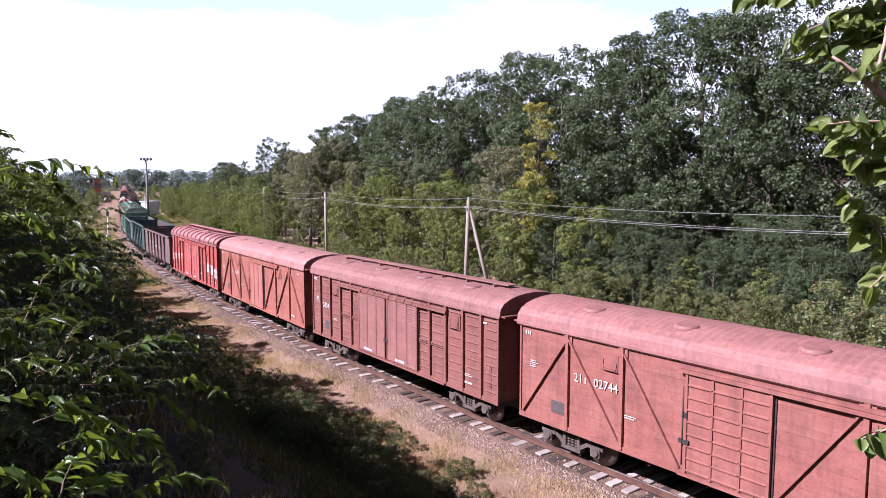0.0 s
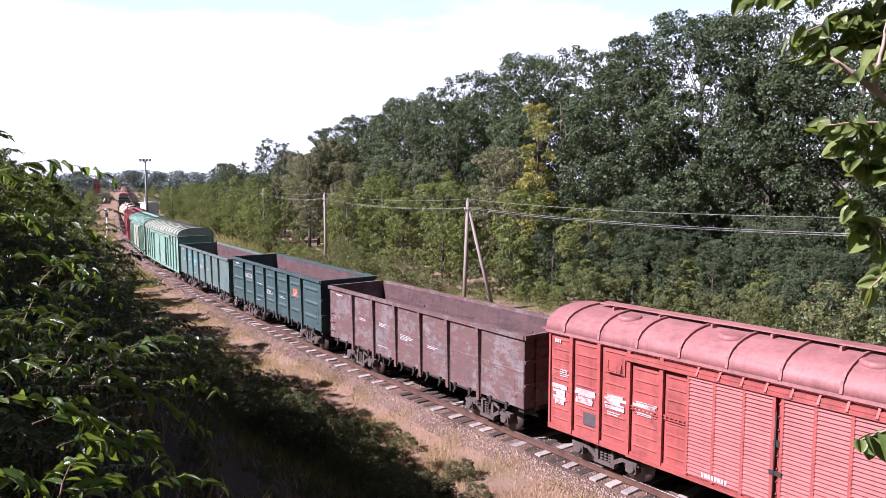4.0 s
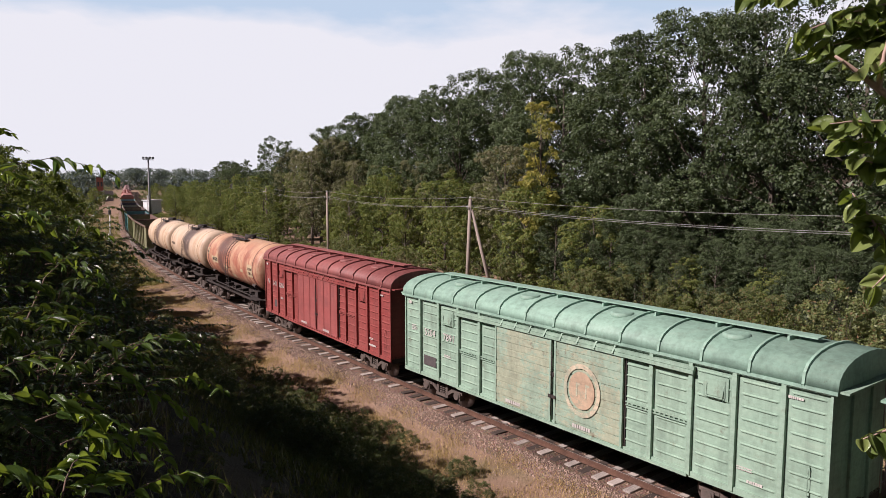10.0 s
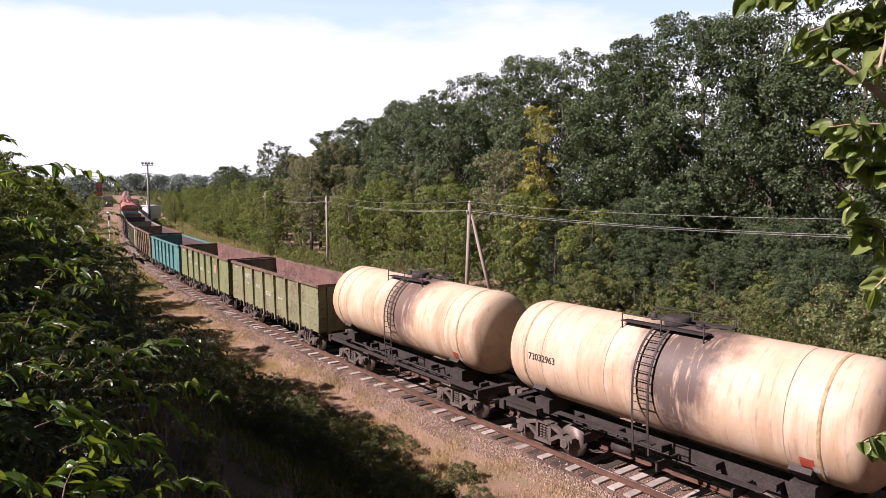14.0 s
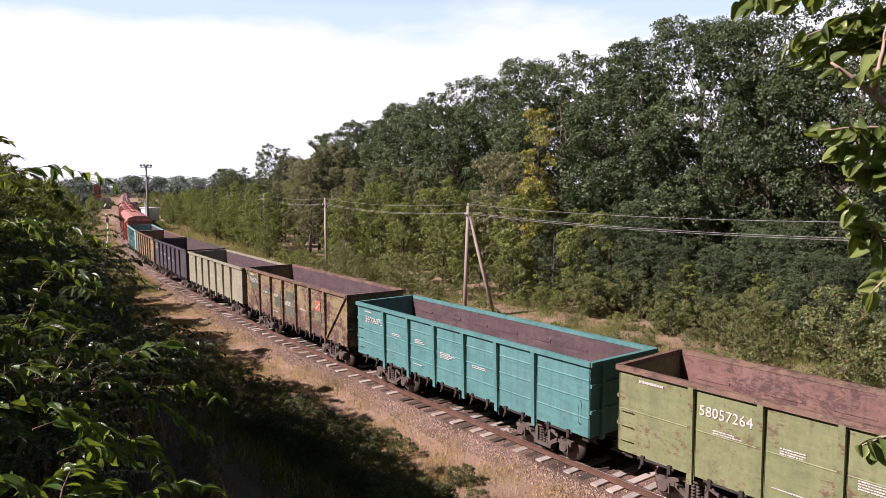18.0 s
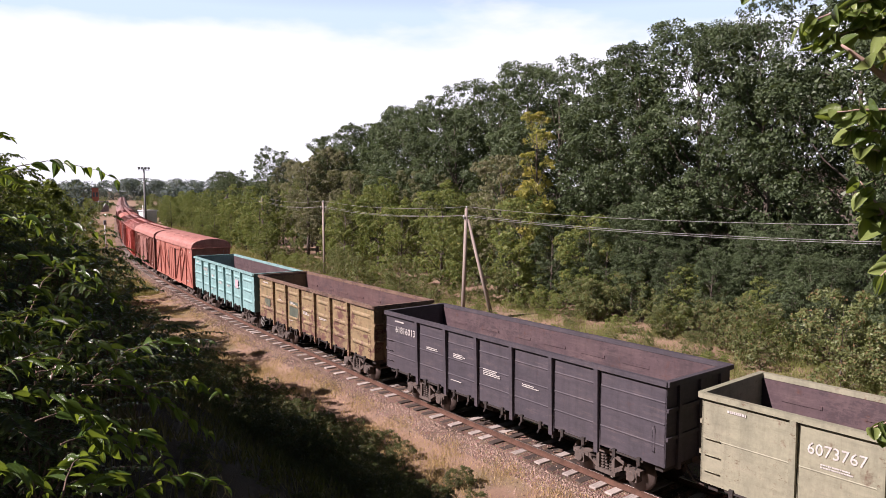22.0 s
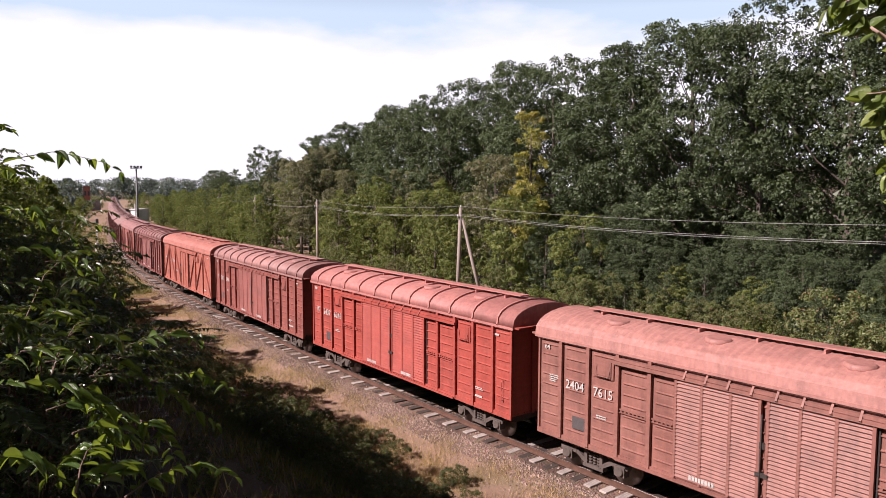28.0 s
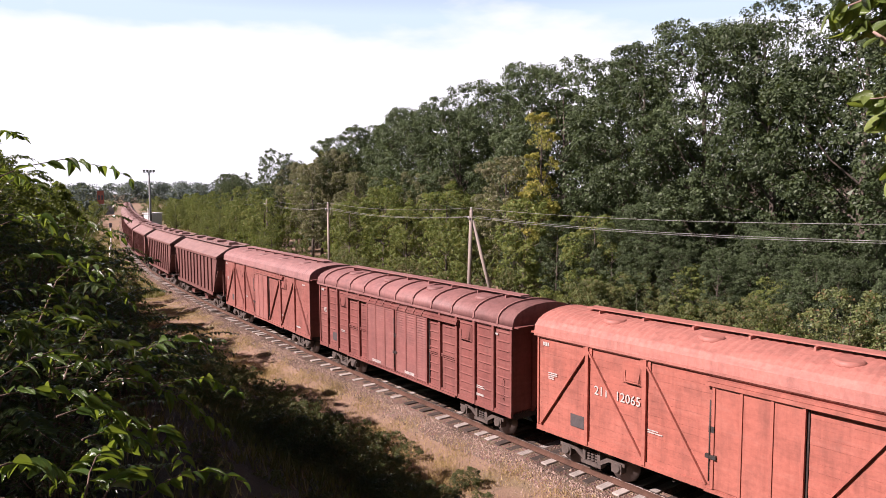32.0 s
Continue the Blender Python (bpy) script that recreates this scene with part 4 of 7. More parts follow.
    def wheel_rim(bm):
        pts = [(L / 2 - 0.34 + 0.24 * math.cos(a * math.tau / 18), half - 0.02, 0.86 + 0.24 * math.sin(a * math.tau / 18)) for a in range(19)]
        tube(bm, pts, 0.018, 6, False)
        for a in (0.4, 1.97, 3.54, 5.11):
            tube(bm, [(L / 2 - 0.34, half - 0.03, 0.86), (L / 2 - 0.34 + 0.24 * math.cos(a), half - 0.02, 0.86 + 0.24 * math.sin(a))], 0.012, 5)
        tube(bm, [(L / 2 - 0.34, half - 0.5, 0.86), (L / 2 - 0.34, half + 0.01, 0.86)], 0.025, 6)
    if wheel:
        part("brake_wheel", "gwheel", wheel_rim, plain("wheel_grey", (0.42, 0.40, 0.38)), root, "grey hand brake wheel")
    part("floor", "gfloor", floor_fill, inner, root)
    underframe(root, 12.7, "g", 0.98, 1.32, False)
    if style == "braced":
        def brace(bm):
            beam(bm, (-4.45, half + 0.03, z0 + 0.1), (-L / 2 + 0.1, half + 0.03, h - 0.15), 0.06, 0.10, (0, 1, 0))
            beam(bm, (4.45, half + 0.03, z0 + 0.1), (L / 2 - 0.1, half + 0.03, h - 0.15), 0.06, 0.10, (0, 1, 0))
        part("brace", "gbrace", brace, mat, root)
    y = half + (0.012 if style == "plain" else 0.02) + 0.004
    if digits:
        writing(root, digits, digits_x or (5.15 if style == "ridge" else 3.45), y, h - 0.62 if style != "bulge" else 2.755, 0.27)
    rows = text_block(rng, 5.5, h - 0.32, 1, 0.7, 0.07) + text_block(rng, 3.4, 2.45, 2, 0.7) + text_block(rng, 1.8, 2.5, 3, 0.7) + text_block(rng, 0.1, 2.3, 4, 0.9) + text_block(rng, 1.9, 1.55, 1, 0.8) + text_block(rng, -1.7, 2.2, 2, 0.8)
    bars(root, "g", rows, y)
    for i, (x, z, w, t) in enumerate(plates):
        part("paint_patch", ("gplate", digits, seed, i), lambda bm: box(bm, x - w / 2, x + w / 2, y - 0.006, y - 0.001, z - t / 2, z + t / 2), paint("patch_green", (0.095, 0.115, 0.088), 0.3, 0.2, patch=(0.265, 0.205, 0.108), patch_amount=0.36), root, "repainted dark green rectangle")
    if mark:
        part("paint_patch", ("gmark", digits), lambda bm: box(bm, mark[0] - mark[2] / 2, mark[0] + mark[2] / 2, y, y + 0.004, mark[1] - mark[2] / 2, mark[1] + mark[2] / 2), plain("faded_mark", mark[3], 0.7), root, "faded tan painted square")
    if logo:
        def sq(bm):
            box(bm, -3.75, -3.15, y, y + 0.004, 2.35, 2.85)
        part("logo_panel", ("logo", h), sq, plain("logo_red", (0.46, 0.15, 0.09)), root, "orange-red square panel")

        def swoosh(bm):
            for i in range(6):
                beam(bm, (-3.25 - i * 0.07, y + 0.008, 2.45 + 0.045 * i), (-3.33 - i * 0.07, y + 0.008, 2.50 + 0.045 * i), 0.006, 0.05, (0, 0, 1))
        part("logo_stroke", ("swoosh", h), swoosh, WHITE, root)
    return root


def boxcar(label, mat, roofmat, kind="braced", digits=("", ""), L=13.78, seed=0, doors="louvre", ribs_on_roof=True, walkway=True, extra=None):
    """A covered wagon: braced with one door leaf, or posted with a double door."""
    root = tagged(empty("box_wagon"), label, "wagon", "wagons of the goods train")
    rng = random.Random(seed)
    half, z0, ze, zr = 1.38, 1.0, 3.88, 4.56
    key = (kind, round(L, 1), doors)
    F = L / 13.78
    if kind == "braced":
        posts = (-4.94, -3.0, 3.0, 4.94)
        d0, d1 = -1.12, 1.05
    else:
        posts = tuple(F * p for p in (-6.0, -5.0, -4.0, -3.0, 3.0, 4.0, 5.0, 6.0))
        d0, d1 = -2.25 * F, 2.25 * F

    edges = [-L / 2, *posts, L / 2]

    def wall(bm):
        box(bm, -L / 2, L / 2, half - 0.06, half - 0.034, z0, ze)

    def sheet(bm, a, b):
        """Planks with fine joints, or a steel sheet with short pressed ribs."""
        if kind == "braced":
            prof = []
            for j in range(15):
                za, zb = z0 + (ze - z0) * j / 15, z0 + (ze - z0) * (j + 1) / 15
                y = half - 0.003 * ((j * 7 + 3) % 3)
                prof += [(half - 0.012, za), (y, za + 0.005), (y, zb - 0.005)]
            extrude(bm, prof + [(half - 0.012, ze), (half - 0.04, ze), (half - 0.04, z0)], a + 0.02, b - 0.02)
            return
        rows = [(z0, 0.0)]
        for j in range(9):
            z = z0 + 0.26 + (ze - z0 - 0.5) * j / 8
            rows += [(z - 0.035, 0.0), (z - 0.010, 0.032), (z + 0.010, 0.032), (z + 0.028, 0.0)]
        rows.append((ze, 0.0))
        grid = [[bm.verts.new((x, half - 0.012 + (out if inner else 0.0), z)) for x, inner in ((a + 0.02, 0), (a + 0.13, 0), (a + 0.18, 1), (b - 0.18, 1), (b - 0.13, 0), (b - 0.02, 0))] for z, out in rows]
        for lo, hi in zip(grid, grid[1:]):
            for i in range(5):
                bm.faces.new((lo[i], hi[i], hi[i + 1], lo[i + 1]))
    for k in (1, -1):
        turn = pose(0, 0, 0, 0, 0, 0 if k > 0 else 180)
        s = part("side_wall", ("wall",) + key, wall, mat, root, at=turn)
        for a, b in zip(edges, edges[1:]):
            part("wall_panel", ("wpanel", round(a, 2), round(b, 2)) + key, lambda bm: sheet(bm, a, b), mat, s)

        def post(bm):
            box(bm, -0.055, 0.055, half - 0.01, half + 0.085, z0 - 0.04, ze - 0.02)
        for x in posts:
            part("post", ("bpost",), post, mat, s, at=Matrix.Translation((x, 0, 0)))

        part("sill", ("bsill",) + key, lambda bm: box(bm, -L / 2, L / 2, half - 0.02, half + 0.05, z0 - 0.10, z0 + 0.05), mat, s)
        part("eave_rail", ("beave",) + key, lambda bm: box(bm, -L / 2, L / 2, half - 0.02, half + 0.07, ze - 0.09, ze + 0.01), mat, s)
        for e in (-1, 1):
            part("corner_post", ("bcorner",), lambda bm: box(bm, -0.03, 0.03, half - 0.02, half + 0.04, z0 + 0.05, ze - 0.09), mat, s, at=Matrix.Translation((e * (L / 2 - 0.03), 0, 0)))
        if kind == "braced":
            for e in (-1, 1):
                for (xa, za), (xb, zb) in (((4.94, ze - 0.2), (L / 2 - 0.15, z0 + 0.1)), ((4.90, ze - 0.2), (3.05, z0 + 0.1)), ((2.94, ze - 0.25), (1.2, z0 + 0.05))):
                    part("brace", ("bbrace", e, xa) + key, lambda bm: beam(bm, (e * xa, half + 0.045, za), (e * xb, half + 0.045, zb), 0.05, 0.075, (0, 1, 0)), mat, s)
                for xa in (4.94, 3.0):
                    part("gusset", ("bgus",), lambda bm: box(bm, -0.16, 0.16, half, half + 0.04, ze - 0.38, ze - 0.08), mat, s, at=Matrix.Translation((e * xa, 0, 0)))
        hatch = part("hatch", ("bhatch",), lambda bm: (box(bm, -0.33, 0.33, half, half + 0.03, 3.05, 3.6), box(bm, -0.26, 0.26, half + 0.03, half + 0.045, 3.12, 3.53),
                     tube(bm, [(-0.22, half + 0.05, 3.4), (-0.22, half + 0.09, 3.1), (0.22, half + 0.09, 3.1), (0.22, half + 0.05, 3.4)], 0.014, 5)), mat, s, at=Matrix.Translation((posts[-2] - 0.02 - 0.5 * (kind == "braced") * 0.0 + (0.42 if kind == "braced" else -0.5), 0, 0)))
        part("hatch", ("bhatch",), None, mat, s, at=Matrix.Translation((posts[1] + (-0.42 if kind == "braced" else 0.5), 0, 0)))
        # door leaves
        leaves_ = [(d0, d1)] if kind == "braced" else [(0.06, d1), (d0, -0.06)]
        for a, b in leaves_:
            def leaf_fill(bm, a=a, b=b):
                y = half + 0.03
                box(bm, a, b, y, y + 0.05, z0 + 0.02, ze - 0.32)
                m = 26 if doors == "louvre" else (8 if doors == "ribbed" else (11 if doors == "boards" else 1))
                prof = [(y + 0.01, z0 + 0.03)]
                for j in range(m):
                    za, zb = z0 + 0.05 + (ze - z0 - 0.4) * j / m, z0 + 0.05 + (ze - z0 - 0.4) * (j + 1) / m
                    if doors == "louvre":
                        prof += [(y + 0.045, za + 0.004), (y + 0.088, za + 0.018), (y + 0.05, zb - 0.012)]
                    elif doors == "ribbed":
                        prof += [(y + 0.052, za), (y + 0.085, za + 0.015), (y + 0.085, za + 0.045), (y + 0.052, za + 0.06)]
                    elif doors == "boards":
                        k_ = 0.062 + 0.008 * (j % 2)
                        prof += [(y + 0.02, za), (y + k_, za + 0.014), (y + k_, zb - 0.014)]
                prof += [(y + 0.01, ze - 0.34)]
                if m > 1:
                    extrude(bm, prof, a + 0.04, b - 0.04)
            dr = part("door", ("bdoor", round(a, 2)) + key, leaf_fill, mat, s, "sliding door leaf")
            n = 3 if kind == 'braced' or doors == 'louvre' else 1
            for i in range(n + 1):
                part("door_stile", "bstile", lambda bm: box(bm, -0.035, 0.035, half + 0.08, half + 0.115, z0 + 0.02, ze - 0.32), mat, s, at=Matrix.Translation((min(max(a + (b - a) * i / n, a + 0.035), b - 0.035), 0, 0)))

        def rail_fill(bm):
            y = half + 0.05
            x0, x1 = (d0 - 0.1, d1 + 2.4) if kind == "braced" else (-4.0 * F - 0.1, 4.0 * F + 0.1)
            box(bm, -x1, -x0, y - 0.02, y + 0.10, ze - 0.34, ze - 0.25)
            v = box(bm, -x1, -x0, y - 0.04, y + 0.06, ze - 0.24, ze - 0.16)
            if kind != "braced":
                for i in range(8):
                    x = d0 + (d1 - d0) * (i + 0.5) / 8
                    beam(bm, (x, y - 0.02, ze - 0.1), (x, y + 0.12, ze - 0.3), 0.05, 0.06)
        if kind != "braced":
            for e in (-1, 1):
                def guide(bm, e=e):
                    xa, xb = e * (abs(d1) + 0.06), e * 4.05 * F
                    box(bm, min(xa, xb), max(xa, xb), half + 0.01, half + 0.05, 2.30, 2.335)
                    box(bm, min(xa, xb), max(xa, xb), half + 0.01, half + 0.05, 2.225, 2.25)
                    for i in range(14):
                        x = xa + (xb - xa) * (i + 0.5) / 14
                        box(bm, x - 0.025, x + 0.025, half + 0.012, half + 0.045, 2.25, 2.30)
                part("guide_rail", ("bguide", e) + key, guide, mat, s, "perforated stop rail beside the door")
        part("door_sill", ("bdsill",) + key, lambda bm: box(bm, -3.4 if kind == "braced" else -4.0 * F, 1.2 if kind == "braced" else 4.0 * F, half + 0.03, half + 0.13, z0 - 0.09, z0 - 0.02), mat, s)
        part("door_rail", ("brail2",) + key, rail_fill, mat, s)

        def lock(bm):
            x = d1 if kind == "braced" else 0.0
            box(bm, x - 0.14, x + 0.14, half + 0.06, half + 0.14, 1.75, 1.85)
            tube(bm, [(x + 0.03, half + 0.13, 1.2), (x + 0.03, half + 0.13, 3.2)], 0.018, 6)
            box(bm, x - 0.07, x + 0.07, half + 0.06, half + 0.12, 2.4, 2.55)
            for xx in (d0 - 0.03, d1 + 0.03):
                box(bm, xx - 0.025, xx + 0.025, half - 0.01, half + 0.03, z0, ze - 0.3)
        part("lock", ("block",) + key, lock, BLACK, s)
    prof = arch(1.47, ze - 0.02, zr, 12)

    def roof(bm):
        if ribs_on_roof:
            extrude(bm, prof, -L / 2 - 0.10, L / 2 + 0.10, True)
        else:
            # one sheet pressed into fine waves across the wagon
            n = int((L + 0.2) / 0.105)
            rings = []
            for i in range(n + 1):
                x, k = -L / 2 - 0.1 + (L + 0.2) * i / n, 1.0 + (0.010 if i % 2 else 0.0)
                rings.append([bm.verts.new((x, y * (k if 0 < j < len(prof) - 1 else 1), ze + (z - ze) * (k + (0.02 if i % 2 else 0)))) for j, (y, z) in enumerate(prof)])
            for a_, b_ in zip(rings, rings[1:]):
                for j in range(len(prof) - 1):
                    bm.faces.new((a_[j], b_[j], b_[j + 1], a_[j + 1]))
            bm.faces.new(rings[0])
            bm.faces.new(rings[-1])
        for k in (-1, 1):
            box(bm, -L / 2 - 0.10, L / 2 + 0.10, k * 1.46 - 0.02, k * 1.46 + 0.02, ze - 0.06, ze + 0.02)
    r = part("roof", ("broof", ribs_on_roof) + key, roof, roofmat, root, "arched sheet metal roof")

    def seam(bm):
        up = [(y * 1.02, z + 0.055) for y, z in prof[:]]
        a = [(y, z - 0.02) for y, z in prof]
        for sgn in (1,):
            lo = [bm.verts.new((x, y, z)) for x in (-0.03, 0.03) for y, z in a]
            hi = [bm.verts.new((x, y, z)) for x in (-0.03, 0.03) for y, z in up]
            n = len(prof)
            for i in range(n - 1):
                bm.faces.new((hi[i], hi[i + 1], hi[n + i + 1], hi[n + i]))
                bm.faces.new((lo[i], hi[i], hi[i + 1], lo[i + 1]))
                bm.faces.new((lo[n + i], hi[n + i], hi[n + i + 1], lo[n + i + 1]))
    n_seam = int(L / 1.15) if ribs_on_roof else 34
    if ribs_on_roof:
        for i in range(n_seam):
            part("roof_seam", ("bseam",), seam, roofmat, r, at=Matrix.Translation((-L / 2 + L * (i + 0.5) / n_seam, 0, 0)))
    if walkway:
        def walk_board(bm):
            box(bm, -L / 2 + 0.9, L / 2 - 0.9, -0.21, 0.21, zr + 0.09, zr + 0.125)
            for i in range(8):
                x = -L / 2 + 1.5 + i * (L - 3.0) / 7
                box(bm, x - 0.025, x + 0.025, -0.36, 0.36, zr - 0.04, zr + 0.09)
        part("roof_walkway", ("bwalk",) + key, walk_board, roofmat, r)

    for x in (-4.6, -1.6, 1.6, 4.6):
        part("roof_hatch", ("blid",), lambda bm: tube(bm, [(0, 0.62, zr - 0.16), (0, 0.62, zr - 0.03), (0, 0.62, zr)], [0.34, 0.34, 0.28], 14), roofmat, r, at=Matrix.Translation((x * F, 0, 0)))

    def endw(bm):
        p = [(y * 0.94, z) for y, z in prof]
        extrude(bm, [(1.38, z0)] + p + [(-1.38, z0)], -0.05, 0.0)
        for y in (-0.5, 0.5):
            box(bm, 0, 0.06, y - 0.05, y + 0.05, z0, ze)
        box(bm, 0.0, 0.30, -1.40, 1.40, ze - 0.02, ze + 0.03)
    for k in (1, -1):
        e = part("end_wall", ("bend",), endw, mat, root, at=pose(k * L / 2, 0, 0, 0, 0, 0 if k > 0 else 180))
        part("end_ladder", ("blad",), lambda bm: (tube(bm, [(0.14, 1.2, 1.2), (0.14, 1.2, 3.7)], 0.014, 5), tube(bm, [(0.14, 0.9, 1.2), (0.14, 0.9, 3.7)], 0.014, 5),
             [tube(bm, [(0.14, 0.9, 1.3 + 0.33 * i), (0.14, 1.2, 1.3 + 0.33 * i)], 0.012, 5) for i in range(8)]), plain("ladder_pale", (0.4, 0.3, 0.28)), e)
        coupler(root, k * L / 2 - k * 0.1, k)
        bogie(root, k * (5.0 if L < 15 else 5.9))
    underframe(root, L, ("b", round(L, 1)), 0.82, 1.28)
    y = half + 0.018

    def grab(bm):
        x = -L / 2 + 0.42
        tube(bm, [(x, half, 1.45), (x, half + 0.07, 1.45), (x, half + 0.07, 2.1), (x, half, 2.1)], 0.014, 6)
    part("grab_iron", ("bgrab", round(L, 1)), grab, mat, root)
    if digits[0]:
        b = posts[-1]
        if kind == "braced":
            writing(root, digits[0], 4.45, y, 2.62, 0.27)
            writing(root, digits[1], 3.55, y + 0.01, 2.62, 0.27)
        else:
            writing(root, digits[0], (posts[-2] + posts[-1]) / 2, y, 2.62, 0.27)
            writing(root, digits[1], (posts[-3] + posts[-2]) / 2, y, 2.62, 0.27)
        if digits[2:] and digits[2]:
            writing(root, digits[2], (posts[-2] + posts[-1]) / 2, y, 2.2, 0.17)
        if digits[3:] and digits[3]:
            writing(root, digits[3], L / 2 - 0.34, y, 3.58, 0.17)
    xe = L / 2
    rows = text_block(rng, xe - 0.62, 2.75, 4, 0.36) + ([] if digits[3:] and digits[3] else [(xe - 0.25, 3.6, 0.06, 0.11), (xe - 0.34, 3.6, 0.06, 0.11), (xe - 0.42, 3.6, 0.05, 0.11)]) + text_block(rng, posts[-2] - 0.3 if kind == "braced" else posts[-2] - 0.5, 1.95, 2, 0.42)
    rows += text_block(rng, -xe + 0.75, 3.55, 1, 0.4, 0.07) + text_block(rng, posts[1] - 0.3, 1.6, 2, 0.4) + text_block(rng, -xe + 1.5, 1.3, 1, 0.6, 0.08)
    bars(root, "b", rows, y)
    part("notice_panel", ("bnote", round(L, 1)), lambda bm: box(bm, posts[-1] + 0.12 if kind == "braced" else posts[-2] + 0.2, posts[-1] + 0.62 if kind == "braced" else posts[-1] - 0.2, y, y + 0.004, 1.35, 1.72), DARKPLATE, root, "dark rectangular panel")
    if kind != "braced":
        rows = [(x0 - i * 0.085, 1.16, 0.062, 0.11) for x0 in (1.75 * F, -0.75 * F) for i in range(8)]
        tagged(part("sill_marking", ("bsm", round(L, 1)), lambda bm: [box(bm, x - w / 2, x + w / 2, half + 0.112, half + 0.118, z - h / 2, z + h / 2) for x, z, w, h in rows], WHITE, root, "row of small white painted marks"), kind="stuff")
    if extra:
        extra(root, y)
    return root


def tank(label, mat, band, L=11.0, digits="", seed=0, ladder=True, sills=True, tag=None):
    """A bogie tank wagon with a domed barrel, straps, manhole, walkway and ladder."""
    root = tagged(empty("tank_wagon"), label, "wagon", "wagons of the goods train")
    rng = random.Random(seed)
    R, zc = 1.49, 2.98
    key = ("tank", round(L, 2))

    def barrel(bm):
        ends = [(0.0, 0.02), (0.05, 0.5), (0.16, 0.82), (0.34, 0.96), (0.55, 1.0)]
        pts, rad = [], []
        for d, k in ends:
            pts.append((-L / 2 + d, 0, zc))
            rad.append(R * k)
        for i in range(1, 6):
            pts.append((-L / 2 + 0.55 + (L - 1.1) * i / 6, 0, zc))
            rad.append(R)
        for d, k in ends[::-1]:
            pts.append((L / 2 - d, 0, zc))
            rad.append(R * k)
        tube(bm, pts, rad, 48)
    b = part("barrel", key + ("barrel",), barrel, mat, root)

    def hoop(bm):
        tube(bm, [(-0.045, 0, zc), (-0.04, 0, zc), (0.04, 0, zc), (0.045, 0, zc)], [R - 0.01, R + 0.014, R + 0.014, R - 0.01], 48, False)
    for x in (-L / 2 + 1.0, L / 2 - 1.0):
        part("strap", ("tstrap",), hoop, band, b, at=Matrix.Translation((x, 0, 0)))
    for x in (-L / 2 + 1.75, -1.3, 1.3, L / 2 - 1.75):
        part("weld_seam", ("tseam",), lambda bm: tube(bm, [(-0.02, 0, zc), (0, 0, zc), (0.02, 0, zc)], [R - 0.005, R + 0.006, R - 0.005], 48, False), mat, b, at=Matrix.Translation((x, 0, 0)))

    def top(bm):
        tube(bm, [(0, 0, zc + R - 0.1), (0, 0, zc + R + 0.17), (0, 0, zc + R + 0.21)], [0.36, 0.36, 0.30], 16)
        tube(bm, [(0.75, 0, zc + R - 0.1), (0.75, 0, zc + R + 0.2)], 0.09, 10)
        tube(bm, [(-0.75, 0.1, zc + R - 0.1), (-0.75, 0.1, zc + R + 0.14)], 0.11, 10)
    part("manhole", ("tman",), top, BLACK, b)

    def deck(bm):
        for y in (-0.62, 0.62):
            box(bm, -1.3, 1.3, y - 0.16, y + 0.16, zc + R + 0.02 - 0.05, zc + R + 0.0)
            for x in (-1.25, 0, 1.25):
                tube(bm, [(x, y + math.copysign(0.15, y), zc + R - 0.3), (x, y + math.copysign(0.15, y), zc + R + 0.2)], 0.02, 6)
            tube(bm, [(-1.25, y + math.copysign(0.15, y), zc + R + 0.2), (1.25, y + math.copysign(0.15, y), zc + R + 0.2)], 0.02, 6)
    part("walkway", ("tdeck",), deck, BLACK, b)

    def lad(bm):
        pts = []
        for i in range(9):
            a = radians(62 - i * 7.75)
            pts.append((math.cos(a) * (R + 0.13), zc + math.sin(a) * (R + 0.13)))
        pts += [(R + 0.13, zc - 0.4), (R + 0.10, 1.9), (R + 0.04, 1.2)]
        for x in (-0.24, 0.24):
            for p, q in zip(pts, pts[1:]):
                beam(bm, (x, p[0], p[1]), (x, q[0], q[1]), 0.02, 0.06, (1, 0, 0))
        for p, q in zip(pts, pts[1:]):
            d = math.dist(p, q)
            for j in range(max(1, round(d / 0.26))):
                f = j / max(1, round(d / 0.26))
                yy, zz = p[0] + (q[0] - p[0]) * f, p[1] + (q[1] - p[1]) * f
                tube(bm, [(-0.24, yy, zz), (0.24, yy, zz)], 0.014, 5)
    if ladder:
        part("ladder", ("tlad",), lad, BLACK, root)
        part("ladder", ("tlad",), None, BLACK, root, at=pose(0, 0, 0, 0, 0, 180))

    def saddle(bm):
        box(bm, -0.28, 0.28, -1.1, 1.1, 1.18, 1.62)
        for k in (-1, 1):
            beam(bm, (0, k * 0.6, 1.5), (0, k * 1.25, 2.0), 0.5, 0.14, (0, 0, 1))

    def platform(bm):
        box(bm, -0.1, 0.1, -1.45, 1.45, 0.98, 1.28)
        for k in (-1, 1):
            beam(bm, (0, k * 1.3, 1.2), (-1.5, k * 1.3, 1.2), 0.12, 0.2)
            box(bm, -1.5, 0, k * 1.3 - 0.35, k * 1.3 + 0.1, 1.28, 1.31)
    for e in (-1, 1):
        part("saddle", ("tsaddle",), saddle, BLACK, root, at=Matrix.Translation((e * (L / 2 - 1.45), 0, 0)))
        part("end_platform", ("tplat",), platform, BLACK, root, at=pose(e * (L / 2 + 0.05), 0, 0, 0, 0, 0 if e > 0 else 180))
